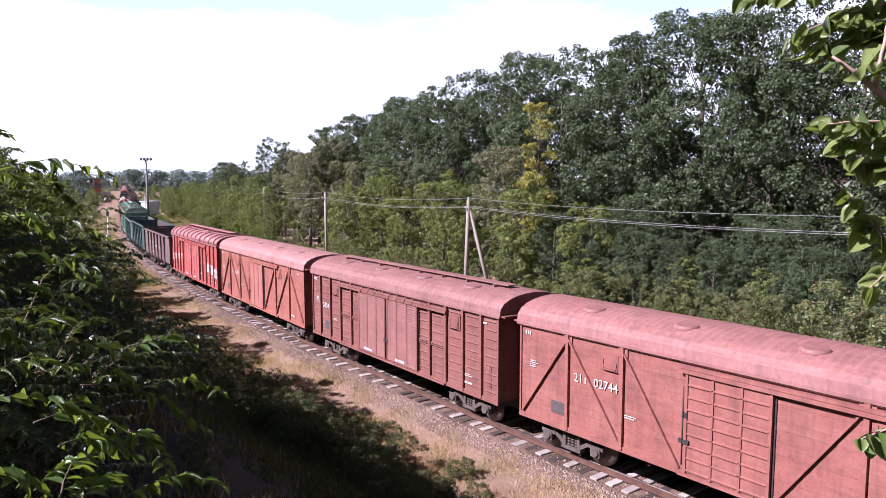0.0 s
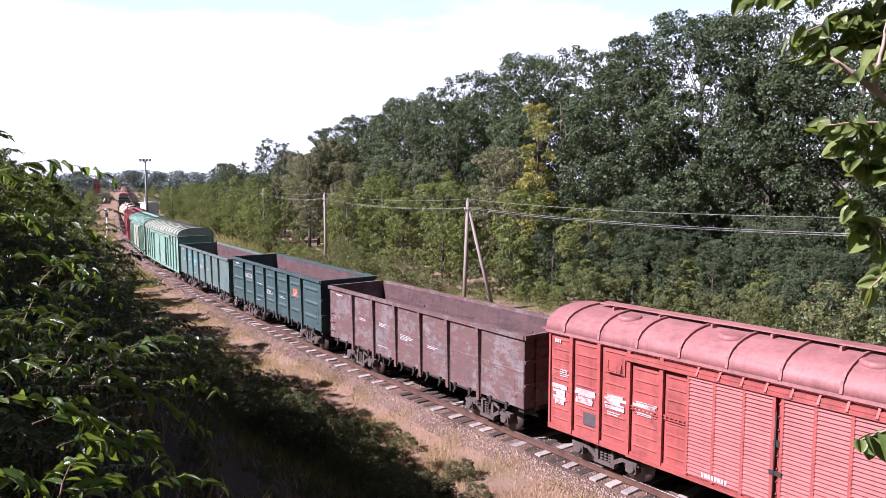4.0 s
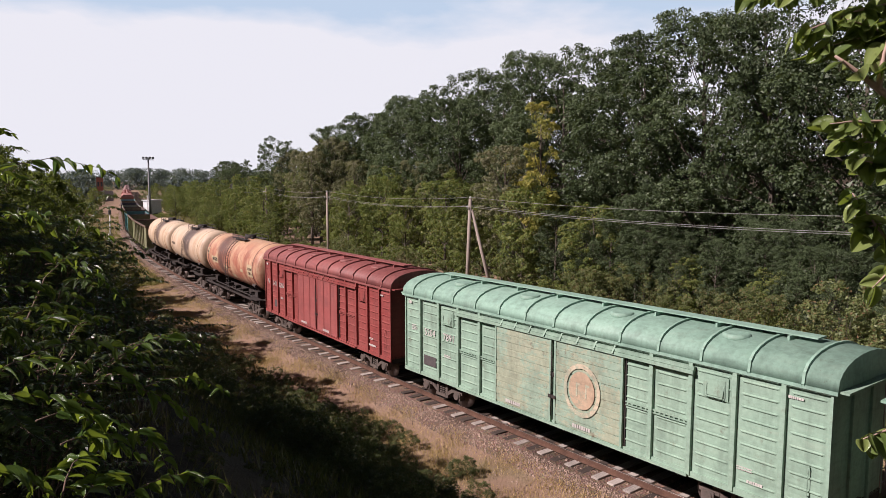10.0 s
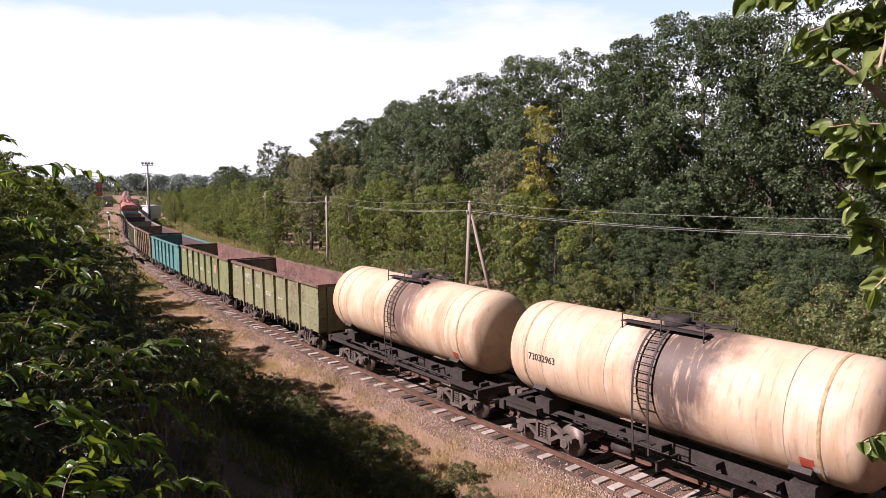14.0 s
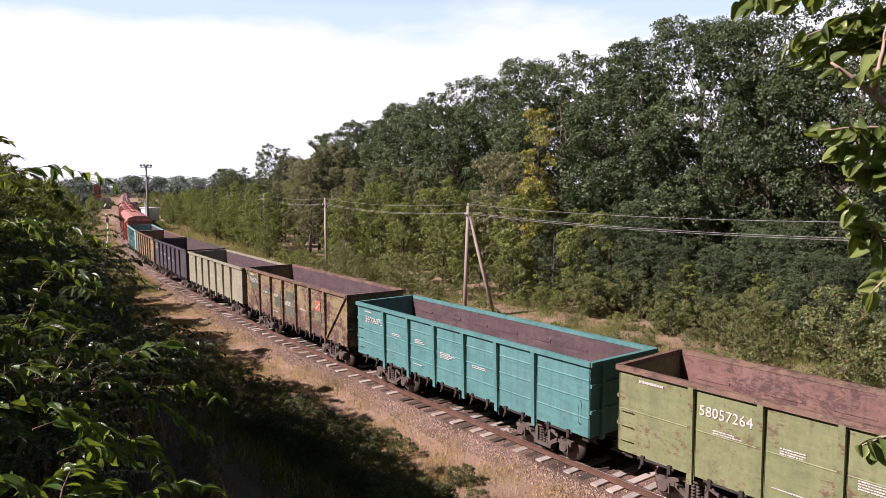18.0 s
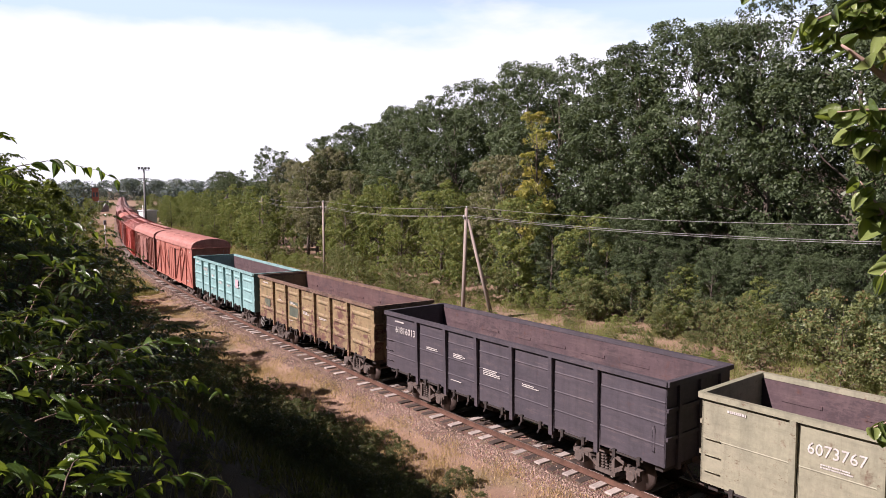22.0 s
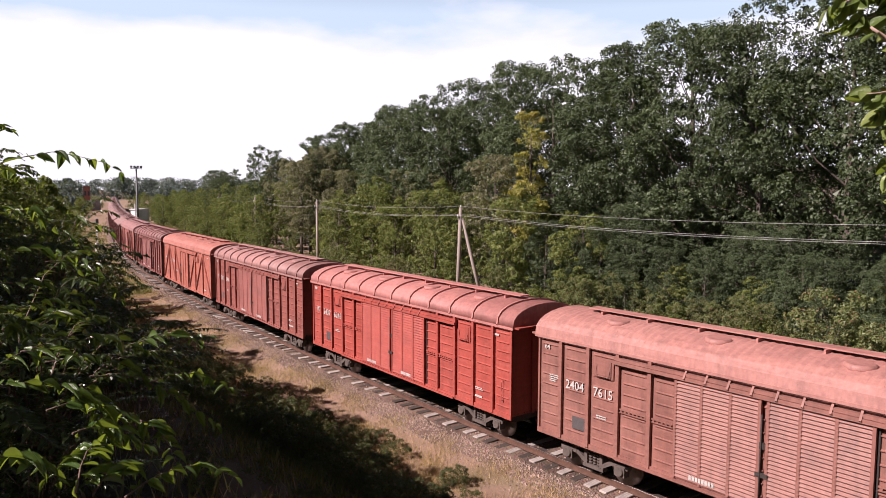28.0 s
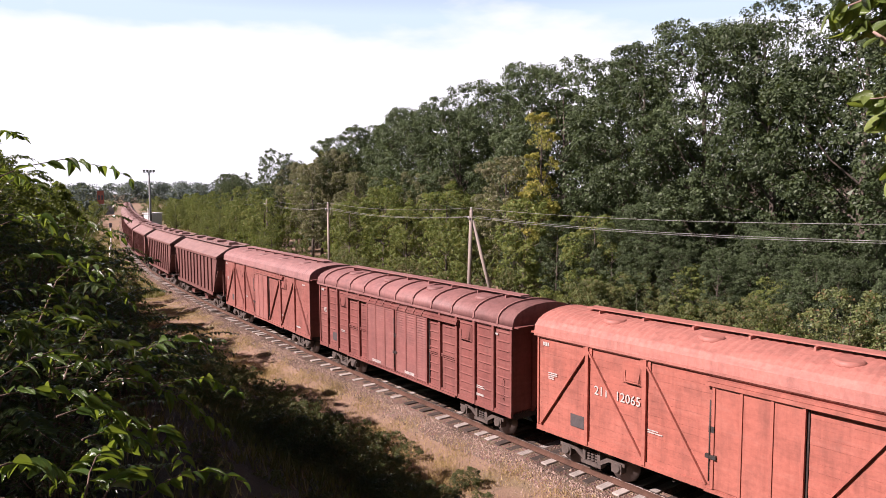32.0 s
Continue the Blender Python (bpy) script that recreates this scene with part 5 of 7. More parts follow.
    if sills:
        def side_sill(bm):
            for k in (-1, 1):
                box(bm, -L / 2, L / 2, k * 1.40 - 0.03, k * 1.40 + 0.03, 1.08, 1.2)
                tube(bm, [(-L / 2 + 1.2, k * 1.12, 1.22), (L / 2 - 1.2, k * 1.12, 1.22)], 0.035, 6)
                for i in range(5):
                    x = -L / 2 + 1.5 + i * (L - 3) / 4
                    box(bm, x - 0.03, x + 0.03, min(0, k * 1.4), max(0, k * 1.4), 1.08, 1.14)
        part("side_sill", key + ("sill",), side_sill, BLACK, root)
    else:
        for k in (-1, 1):
            part("foot_board", key + ("board", k), lambda bm: box(bm, -0.2, L / 2 - 2.2, k * 1.25 - 0.12, k * 1.25 + 0.12, 1.4, 1.43), BLACK, root)
            part("foot_board", key + ("board2", k), lambda bm: box(bm, -L / 2 + 2.2, -1.4, k * 1.25 - 0.12, k * 1.25 + 0.12, 1.2, 1.23), BLACK, root)
    underframe(root, L, ("t", round(L, 2)), 0.95, 0.6, False)
    for k in (1, -1):
        coupler(root, k * L / 2 + k * 0.02, k)
        bogie(root, k * 3.9)

    def curved(rows, name, key2, m, lab=""):
        def fill(bm):
            for x, a0, w, h in rows:
                n = 5
                prev = None
                for i in range(n + 1):
                    a = radians(a0) + (i / n - 0.5) * h / R
                    yy, zz = math.cos(a) * (R + 0.006), zc + math.sin(a) * (R + 0.006)
                    cur = (bm.verts.new((x + w / 2, yy, zz)), bm.verts.new((x - w / 2, yy, zz)))
                    if prev:
                        bm.faces.new((prev[0], prev[1], cur[1], cur[0]))
                    prev = cur
        part(name, key2, fill, m, b, lab)
    if tag == "orange":
        pale = plain("label_pale", (0.54, 0.42, 0.27), 0.7)
        for j, row in enumerate(((3.05, -4, 1.25, 0.42), (4.72, 14, 0.46, 0.5), (3.72, 0, 0.3, 0.2), (0.75, -16, 0.5, 0.26), (-0.55, -35, 0.75, 0.3), (-2.6, -10, 0.5, 0.2), (-4.2, -5, 0.95, 0.75))):
            curved([row], "label_panel", ("torange", j), pale, "pale painted panel")
        dark = plain("stencil_dark", (0.05, 0.045, 0.045), 0.7)
        faint = plain("stencil_faint", (0.17, 0.11, 0.08), 0.7)
        writing(root, digits, 3.05, R + 0.012, 2.92, 0.26, dark)
        writing(root, "86", 4.72, R * 0.99 + 0.02, 3.34, 0.26, dark)
        writing(root, "\u0411\u0415\u041d\u0417\u0418\u041d", -4.2, R * 0.995 + 0.02, 2.96, 0.14, faint, "lettering")
        writing(root, "\u041d\u0415\u0424\u0422\u042c", -4.2, R * 0.99 + 0.015, 2.72, 0.14, faint, "lettering")
    elif digits:
        writing(root, digits, L / 2 - 1.75, R + 0.012, 3.02, 0.22, plain("stencil_dark", (0.05, 0.045, 0.045), 0.7))
    if tag == "diamond":
        curved([(-L / 2 + 1.30, -32, 0.3, 0.3)], "hazard_panel", ("thaz",), plain("hazard_red", (0.5, 0.09, 0.05), 0.6), "small red and white hazard panel")
        curved([(-L / 2 + 1.05, -38, 0.3, 0.2)], "hazard_corner", ("thaz2",), WHITE)
    return root


def hopper(label, mat, roofmat, seed=0):
    """A covered grain hopper wagon with ribbed sides, slanted ends and a low ridge roof."""
    root = tagged(empty("hopper_wagon"), label, "wagon", "wagons of the goods train")
    L, half, z0, ze, zr = 13.4, 1.52, 1.25, 3.85, 4.55
    xs = L / 2 - 0.35

    def side(bm):
        v = [bm.verts.new(p) for p in ((-xs + 1.1, half, z0), (xs - 1.1, half, z0), (xs, half, ze), (-xs, half, ze), (-xs + 1.1, half - 0.05, z0), (xs - 1.1, half - 0.05, z0), (xs, half - 0.05, ze), (-xs, half - 0.05, ze))]
        for q in ((0, 1, 2, 3), (7, 6, 5, 4), (0, 4, 5, 1), (1, 5, 6, 2), (2, 6, 7, 3), (3, 7, 4, 0)):
            bm.faces.new([v[i] for i in q])
        box(bm, -xs - 0.05, xs + 0.05, half - 0.02, half + 0.08, ze - 0.14, ze)
        box(bm, -xs + 1.0, xs - 1.0, half - 0.02, half + 0.09, z0 - 0.1, z0 + 0.12)
    for k in (1, -1):
        s = part("side_wall", ("hside",), side, mat, root, at=pose(0, 0, 0, 0, 0, 0 if k > 0 else 180))
        for i in range(11):
            x = -5.0 + i
            part("rib", ("hrib",), lambda bm: box(bm, -0.06, 0.06, half, half + 0.09, z0, ze - 0.1), mat, s, at=Matrix.Translation((x, 0, 0)))
        e = part("end_wall", ("hend",), lambda bm: (extrude(bm, [(half, ze), (half * 0.5, ze + 0.5), (0, zr), (-half * 0.5, ze + 0.5), (-half, ze), (-half, 2.9), (half, 2.9)], -0.05, 0.0),
                 beam(bm, (-0.03, 0, 2.95), (-1.5, 0, z0), 2 * half - 0.1, 0.05)), mat, root, at=pose(k * xs, 0, 0, 0, 0, 0 if k > 0 else 180))
        part("end_post", ("hpost",), lambda bm: [box(bm, 0.0, 0.1, y - 0.06, y + 0.06, 0.98, 2.95) for y in (-1.1, 1.1)] + [box(bm, -1.4, 0.3, -1.35, 1.35, 0.98, 1.08)], mat, root, at=pose(k * xs, 0, 0, 0, 0, 0 if k > 0 else 180))
        part("hopper_chute", ("hchute",), lambda bm: (beam(bm, (-1.1, 0, z0 + 0.1), (-0.25, 0, 0.55), 2.4, 0.06), beam(bm, (1.1, 0, z0 + 0.1), (0.25, 0, 0.55), 2.4, 0.06), box(bm, -0.4, 0.4, -1.2, 1.2, 0.45, 0.58)), mat, root, at=pose(k * 2.0, 0, 0))
        coupler(root, k * (L / 2 - 0.1), k)
        bogie(root, k * 5.0)
    prof = [(half + 0.06, ze - 0.03), (half + 0.06, ze + 0.02), (half * 0.55, ze + 0.50), (0.42, zr), (-0.42, zr), (-half * 0.55, ze + 0.50), (-half - 0.06, ze + 0.02), (-half - 0.06, ze - 0.03)]
    r = part("roof", ("hroof",), lambda bm: extrude(bm, prof, -xs - 0.08, xs + 0.08), roofmat, root, "low ridged sheet metal roof")
    for x in (-4.5, -1.5, 1.5, 4.5):
        part("roof_hatch", ("hlid",), lambda bm: (box(bm, -0.62, 0.62, -0.34, 0.34, zr - 0.02, zr + 0.14), box(bm, -0.5, 0.5, -0.26, 0.26, zr + 0.14, zr + 0.17)), roofmat, r, at=Matrix.Translation((x, 0, 0)))
    part("roof_walkway", ("hwalk",), lambda bm: [box(bm, -xs, xs, y - 0.16, y + 0.16, zr + 0.02, zr + 0.06) for y in (-0.62, 0.62)], roofmat, r)
    underframe(root, L, "h", 0.95, 1.3)
    return root


INNER = paint("inner_rust", (0.108, 0.062, 0.060), 0.3, 0.4, patch=(0.078, 0.050, 0.053), patch_amount=0.4)
INNER2 = paint("inner_grey", (0.088, 0.058, 0.064), 0.3, 0.4, patch=(0.07, 0.048, 0.053), patch_amount=0.4)
INNER3 = paint("inner_red", (0.19, 0.10, 0.085), 0.6, 0.6, patch=(0.095, 0.055, 0.05), patch_amount=0.45)
RIM = paint("rim_rust", (0.19, 0.12, 0.085), 0.5, 0.5, patch=(0.10, 0.06, 0.05), patch_amount=0.45)


def white_band(root, y):
    rng = random.Random(3)
    rows = []
    for x, z, w, h in ((4.5, 2.25, 0.8, 0.42), (5.5, 2.15, 0.8, 0.42), (6.45, 2.0, 0.6, 0.6), (-4.5, 2.2, 0.85, 0.62), (-5.5, 2.1, 0.85, 0.62), (-6.4, 1.95, 0.7, 0.62), (3.5, 2.3, 0.7, 0.36), (-6.3, 1.3, 0.3, 0.22), (-2.6, 1.6, 0.5, 0.2)):
        # a band brushed on in uneven strokes
        for j in range(5):
            rows.append((x + rng.uniform(-0.05, 0.05), z + (j - 2) * h / 5, w * rng.uniform(0.55, 1.0), h / 5 + 0.004))
    bars(root, "band", rows, y - 0.002, paint("worn_white", (0.58, 0.50, 0.48), 0.5, 0.3, patch=(0.38, 0.13, 0.11), patch_amount=0.4))


def rusty_door(root, y):
    """Rust on the header over the door and in runs beside its gap."""
    rust = paint("door_rust", (0.22, 0.085, 0.05), 0.4, 0.3)
    part("rusty_header", "rhead", lambda bm: box(bm, -1.9, 2.3, y + 0.004, y + 0.008, 3.66, 3.77), rust, root, "red-brown rusted header over the door")
    rng = random.Random(31)

    def runs(bm):
        for side, x0 in ((1, 0.16), (-1, -0.16), (-1, -2.4)):
            for i in range(34):
                z, w = rng.uniform(1.1, 2.6) if i % 3 else rng.uniform(1.5, 1.9), abs(rng.gauss(0, 0.12)) + 0.03
                xc = x0 + side * w / 2
                box(bm, xc - w / 2, xc + w / 2, 1.492, 1.4955, z - 0.012, z + rng.uniform(0.01, 0.05))
    tagged(part("rust_streak", "rruns", runs, rust, root, "rust streaks beside the door gap"), kind="stuff")


def patched_door(root, y):
    """A bare wooden-looking door pair with a pale round painted mark on one leaf."""
    bare = paint("door_bare", (0.36, 0.40, 0.29), 0.6, 0.3, patch=(0.29, 0.40, 0.31), patch_amount=0.55)
    for o in root.children_recursive:
        if o.name.startswith("door") and o.name.split(".")[0] == "door":
            o.material_slots[0].material = bare
    cream = paint("mark_cream", (0.58, 0.49, 0.36), 0.25, 0.2, patch=(0.38, 0.40, 0.30), patch_amount=0.6)

    def ring(bm, r0, r1):
        n, yy = 36, 1.506
        for i in range(n):
            a, b = i * math.tau / n, (i + 1) * math.tau / n
            v = [bm.verts.new((-1.15 + r * math.cos(t), yy, 2.25 + r * 1.15 * math.sin(t))) for r, t in ((r0, a), (r1, a), (r1, b), (r0, b))]
            bm.faces.new(v)
    part("painted_ring", "pring", lambda bm: (ring(bm, 0.56, 0.68), bmesh.ops.remove_doubles(bm, verts=bm.verts[:], dist=1e-4)), cream, root, "pale cream painted ring on the door")
    part("painted_disc", "pdisc", lambda bm: (ring(bm, 0.0, 0.48), bmesh.ops.remove_doubles(bm, verts=bm.verts[:], dist=1e-4)), paint("mark_tan", (0.50, 0.36, 0.25), 0.2, 0.2, patch=(0.36, 0.33, 0.24), patch_amount=0.35), root, "faded tan painted disc inside the ring")
    for x in (-0.98, -1.32):
        part("painted_stroke", ("pstroke", x), lambda bm: (box(bm, x - 0.03, x + 0.03, 1.508, 1.511, 2.05, 2.45), box(bm, x - 0.13, x + 0.03, 1.508, 1.5105, 2.40, 2.46)), cream, root)


def build_train():
    """The wagons from the head to the tail: (pitch over couplers, maker)."""
    red = lambda n, c, r=0.2, f=0.35: paint("paint_" + n, c, r, f)
    B, G = 14.73, 13.92
    brown, rust, maroon = (0.30, 0.115, 0.095), (0.36, 0.13, 0.10), (0.23, 0.075, 0.065)
    cars = []
    add = lambda pitch, piv, root: cars.append((pitch, piv, root))
    add(B, 10, boxcar("faded red-brown covered goods wagon with diagonal braces and a ribbed door", red("brown_one", (0.30, 0.108, 0.085)), red("roof_pink", (0.32, 0.14, 0.125), 0.15, 0.45), "braced", ("211", "02744"), seed=1, doors="ribbed", ribs_on_roof=False, walkway=False))
    add(B, 10, boxcar("dull brown covered goods wagon with louvred double doors", red("brown_two", (0.235, 0.092, 0.074)), red("roof_brown", (0.28, 0.13, 0.115), 0.15, 0.45), "posted", ("", ""), seed=2, ribs_on_roof=False, extra=lambda root, y: writing(root, "2404", 5.5, y, 2.45, 0.27)))
    add(B, 10, boxcar("faded brick-red covered goods wagon with diagonal braces and louvred door", red("brick_one", (0.34, 0.12, 0.088)), red("roof_brick", (0.38, 0.19, 0.17), 0.12, 0.5), "braced", ("211", "17411"), seed=3, ribs_on_roof=False, walkway=False))
    add(B, 10, boxcar("red covered goods wagon with worn white band and ribbed roof", red("red_worn", (0.38, 0.085, 0.07), 0.35), red("roof_red", (0.36, 0.15, 0.14), 0.15, 0.5), "posted", ("", ""), seed=4, extra=white_band))
    add(G, 8.65, gondola("rusty patchy open goods wagon of grey and brown paint", paint("gon_patchy", (0.20, 0.17, 0.165), 0.5, 0.4, patch=(0.16, 0.09, 0.08), patch_amount=0.7, grain=2.6), INNER, 3.52, "plain", "", 5))
    add(G, 8.65, gondola("dark green open goods wagon with pressed side panels and red square", paint("gon_green", (0.045, 0.088, 0.085), 0.1, 0.2), INNER, 3.63, "bulge", "56072184", 6, True, wheel=True))
    add(G, 8.65, gondola("faded teal open goods wagon with rusty patches", paint("gon_teal_grey", (0.125, 0.19, 0.172), 0.3, 0.3, patch=(0.15, 0.085, 0.06), patch_amount=0.22), INNER, 3.36, "plain", "", 7))
    pale = (0.285, 0.425, 0.33)
    add(16.91, 11.8, boxcar("long pale green covered goods wagon with rust-streaked door", paint("green_long", (0.235, 0.40, 0.305), 0.35, 0.2), paint("roof_green_rust", (0.34, 0.385, 0.30), 0.7, 0.45), "posted", ("5246", "2959", "20"), 15.78, 8, "boards", walkway=False, extra=rusty_door))
    add(16.91, 11.8, boxcar("long pale green covered goods wagon with a patched door", paint("green_long_two", pale, 0.25, 0.25), paint("roof_green", (0.27, 0.44, 0.35), 0.12, 0.2), "posted", ("5204", "7891"), 15.78, 9, "boards", extra=patched_door))
    add(B, 10, boxcar("deep red covered goods wagon with louvred double doors", red("deep_red", (0.28, 0.055, 0.05), 0.15), red("roof_deep", (0.30, 0.09, 0.085), 0.15, 0.3), "posted", ("243", "12068", "", ""), seed=10))
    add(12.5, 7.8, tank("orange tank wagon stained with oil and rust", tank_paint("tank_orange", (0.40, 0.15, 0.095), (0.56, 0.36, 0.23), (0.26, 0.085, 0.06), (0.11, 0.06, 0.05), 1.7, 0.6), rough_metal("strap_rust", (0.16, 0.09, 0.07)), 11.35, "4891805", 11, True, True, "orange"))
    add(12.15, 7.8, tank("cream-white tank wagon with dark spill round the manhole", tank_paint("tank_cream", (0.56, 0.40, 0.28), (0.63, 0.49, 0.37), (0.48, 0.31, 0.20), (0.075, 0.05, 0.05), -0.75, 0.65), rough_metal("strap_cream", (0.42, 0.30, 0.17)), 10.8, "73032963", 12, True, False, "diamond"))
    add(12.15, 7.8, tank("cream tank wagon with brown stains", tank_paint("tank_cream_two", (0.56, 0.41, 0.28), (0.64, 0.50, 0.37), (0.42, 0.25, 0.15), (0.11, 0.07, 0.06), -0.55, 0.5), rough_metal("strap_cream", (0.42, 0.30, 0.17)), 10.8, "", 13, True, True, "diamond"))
    olive = paint("gon_olive", (0.225, 0.23, 0.125), 0.45, 0.2, patch=(0.15, 0.10, 0.07), patch_amount=0.36)
    add(G, 8.65, gondola("olive-green open goods wagon with chipped paint", olive, INNER3, 3.5, "plain", "6457224", 14, rim_mat=RIM))
    add(G, 8.65, gondola("olive-green open goods wagon with a small orange mark", paint("gon_olive_two", (0.20, 0.225, 0.105), 0.45, 0.2, patch=(0.15, 0.09, 0.06), patch_amount=0.33), INNER3, 3.5, "plain", "58057264", 15, rim_mat=RIM, mark=(-3.45, 2.55, 0.55, (0.44, 0.29, 0.19))))
    add(G, 8.65, gondola("bright teal open goods wagon with white lettering", paint("gon_teal", (0.085, 0.235, 0.23), 0.12, 0.15), INNER2, 3.36, "ridge", "56006075", 16))
    add(G, 8.65, gondola("rust-brown patchy open goods wagon with diagonal end braces", paint("gon_rust", (0.265, 0.205, 0.108), 0.5, 0.2, patch=(0.10, 0.052, 0.052), patch_amount=0.55, low=0.02, grain=2.3), INNER2, 3.52, "braced", "52925716", 17, True, ((5.25, 2.8, 1.25, 0.75), (3.4, 2.5, 1.0, 0.35), (1.7, 2.2, 0.8, 0.7), (0.0, 2.2, 1.05, 1.3), (-3.45, 2.1, 0.8, 0.45)), digits_x=5.3, rim_mat=RIM))
    add(G, 8.65, gondola("pale olive open goods wagon with worn lettering", paint("gon_pale", (0.29, 0.285, 0.20), 0.45, 0.25, patch=(0.16, 0.12, 0.08), patch_amount=0.2), INNER2, 3.38, "plain", "6073767", 18))
    add(G, 8.65, gondola("dark slate-grey open goods wagon with white number", paint("gon_slate", (0.066, 0.058, 0.07), 0.12, 0.15), INNER2, 3.42, "ridge", "61816013", 19))
    add(G, 8.65, gondola("rusty olive and brown patchy open goods wagon", paint("gon_rusty", (0.28, 0.205, 0.11), 0.5, 0.2, patch=(0.13, 0.06, 0.052), patch_amount=0.42, low=0.02, grain=2.3), INNER, 3.46, "bulge", "", 20, plates=((5.3, 2.1, 0.8, 0.5), (1.7, 2.1, 1.1, 0.9)), rim_mat=RIM, wheel=True))
    add(G, 8.65, gondola("light blue open goods wagon with dark ribs", paint("gon_blue", (0.23, 0.41, 0.405), 0.12, 0.2), INNER2, 3.42, "bulge", "63468193", 21))
    B = 14.88
    add(B, 10, boxcar("pinkish-red covered goods wagon with diagonal braces", red("pink", (0.42, 0.15, 0.112)), red("roof_pink_two", (0.43, 0.19, 0.16), 0.1, 0.4), "braced", ("", ""), seed=22, doors="plain", ribs_on_roof=False, walkway=False))
    add(B, 10, boxcar("brown covered goods wagon with louvred double doors and roof walkway", red("brown_three", (0.285, 0.118, 0.092), 0.2), red("roof_three", (0.43, 0.19, 0.16), 0.12, 0.5), "posted", ("2404", "7615", "", "64"), seed=23, ribs_on_roof=False))
    add(B, 10, boxcar("bright red covered goods wagon with louvred double doors", red("bright_red", (0.40, 0.075, 0.055), 0.12, 0.2), red("roof_bright", (0.50, 0.20, 0.175), 0.12, 0.45), "posted", ("2437", "6246"), seed=24))
    add(B, 10, boxcar("brown-red covered goods wagon with louvred double doors", red("brown_four", (0.28, 0.085, 0.068), 0.2), red("roof_four", (0.40, 0.20, 0.18), 0.2, 0.5), "posted", ("2437", "6444", "", "64"), seed=25))
    add(B, 10, boxcar("orange-red freshly painted covered goods wagon with diagonal braces", red("orange_red", (0.43, 0.138, 0.10), 0.08, 0.2), red("roof_orange", (0.45, 0.17, 0.135), 0.06, 0.25), "braced", ("211", "12065"), seed=26, doors="plain", ribs_on_roof=False, walkway=True))
    add(B, 10, boxcar("maroon covered goods wagon with louvred double doors", red("maroon", (0.24, 0.08, 0.068), 0.2), red("roof_maroon", (0.31, 0.14, 0.13), 0.2, 0.5), "posted", ("", ""), seed=27))
    add(B, 10, boxcar("brick-red covered goods wagon with diagonal braces and walkway", red("brick_two", (0.31, 0.11, 0.09)), red("roof_brick_two", (0.34, 0.17, 0.16), 0.12, 0.5), "braced", ("", ""), seed=28, ribs_on_roof=False, walkway=True))
    aqua = plain("aqua_paint", (0.10, 0.42, 0.44), 0.6)
    for i, (x, z, w, t) in enumerate(((3.6, 2.75, 0.5, 0.25), (2.1, 2.35, 0.6, 0.5), (2.0, 2.8, 0.3, 0.2), (-0.2, 2.7, 0.55, 0.2), (5.3, 2.3, 0.5, 0.22), (3.3, 1.9, 0.3, 0.16))):
        part("paint_patch", ("aqua", i), lambda bm: box(bm, x - w / 2, x + w / 2, 1.453, 1.457, z - t / 2, z + t / 2), aqua, cars[6][2], "turquoise dab of fresh paint")
    hm, hr = red("hopper_brown", (0.20, 0.085, 0.075), 0.25), red("hopper_roof", (0.30, 0.17, 0.155), 0.15, 0.5)
    for i in range(17):
        add(14.72, 10, hopper("brown covered grain hopper wagon with ribbed sides", hm, hr, 40 + i))
    part("paint_patch", "pinkpatch", lambda bm: box(bm, -3.75, -3.2, 1.513, 1.518, 2.25, 2.75), plain("faded_pink", (0.62, 0.42, 0.46), 0.7), cars[20][2], "faded pink painted square")
    out, at = [], 0.0
    for i, (pitch, piv, root) in enumerate(cars):
        if i:
            at += cars[i - 1][0] / 2 + pitch / 2
        out.append((at, piv, root))
    return out


TRAIN = build_train()

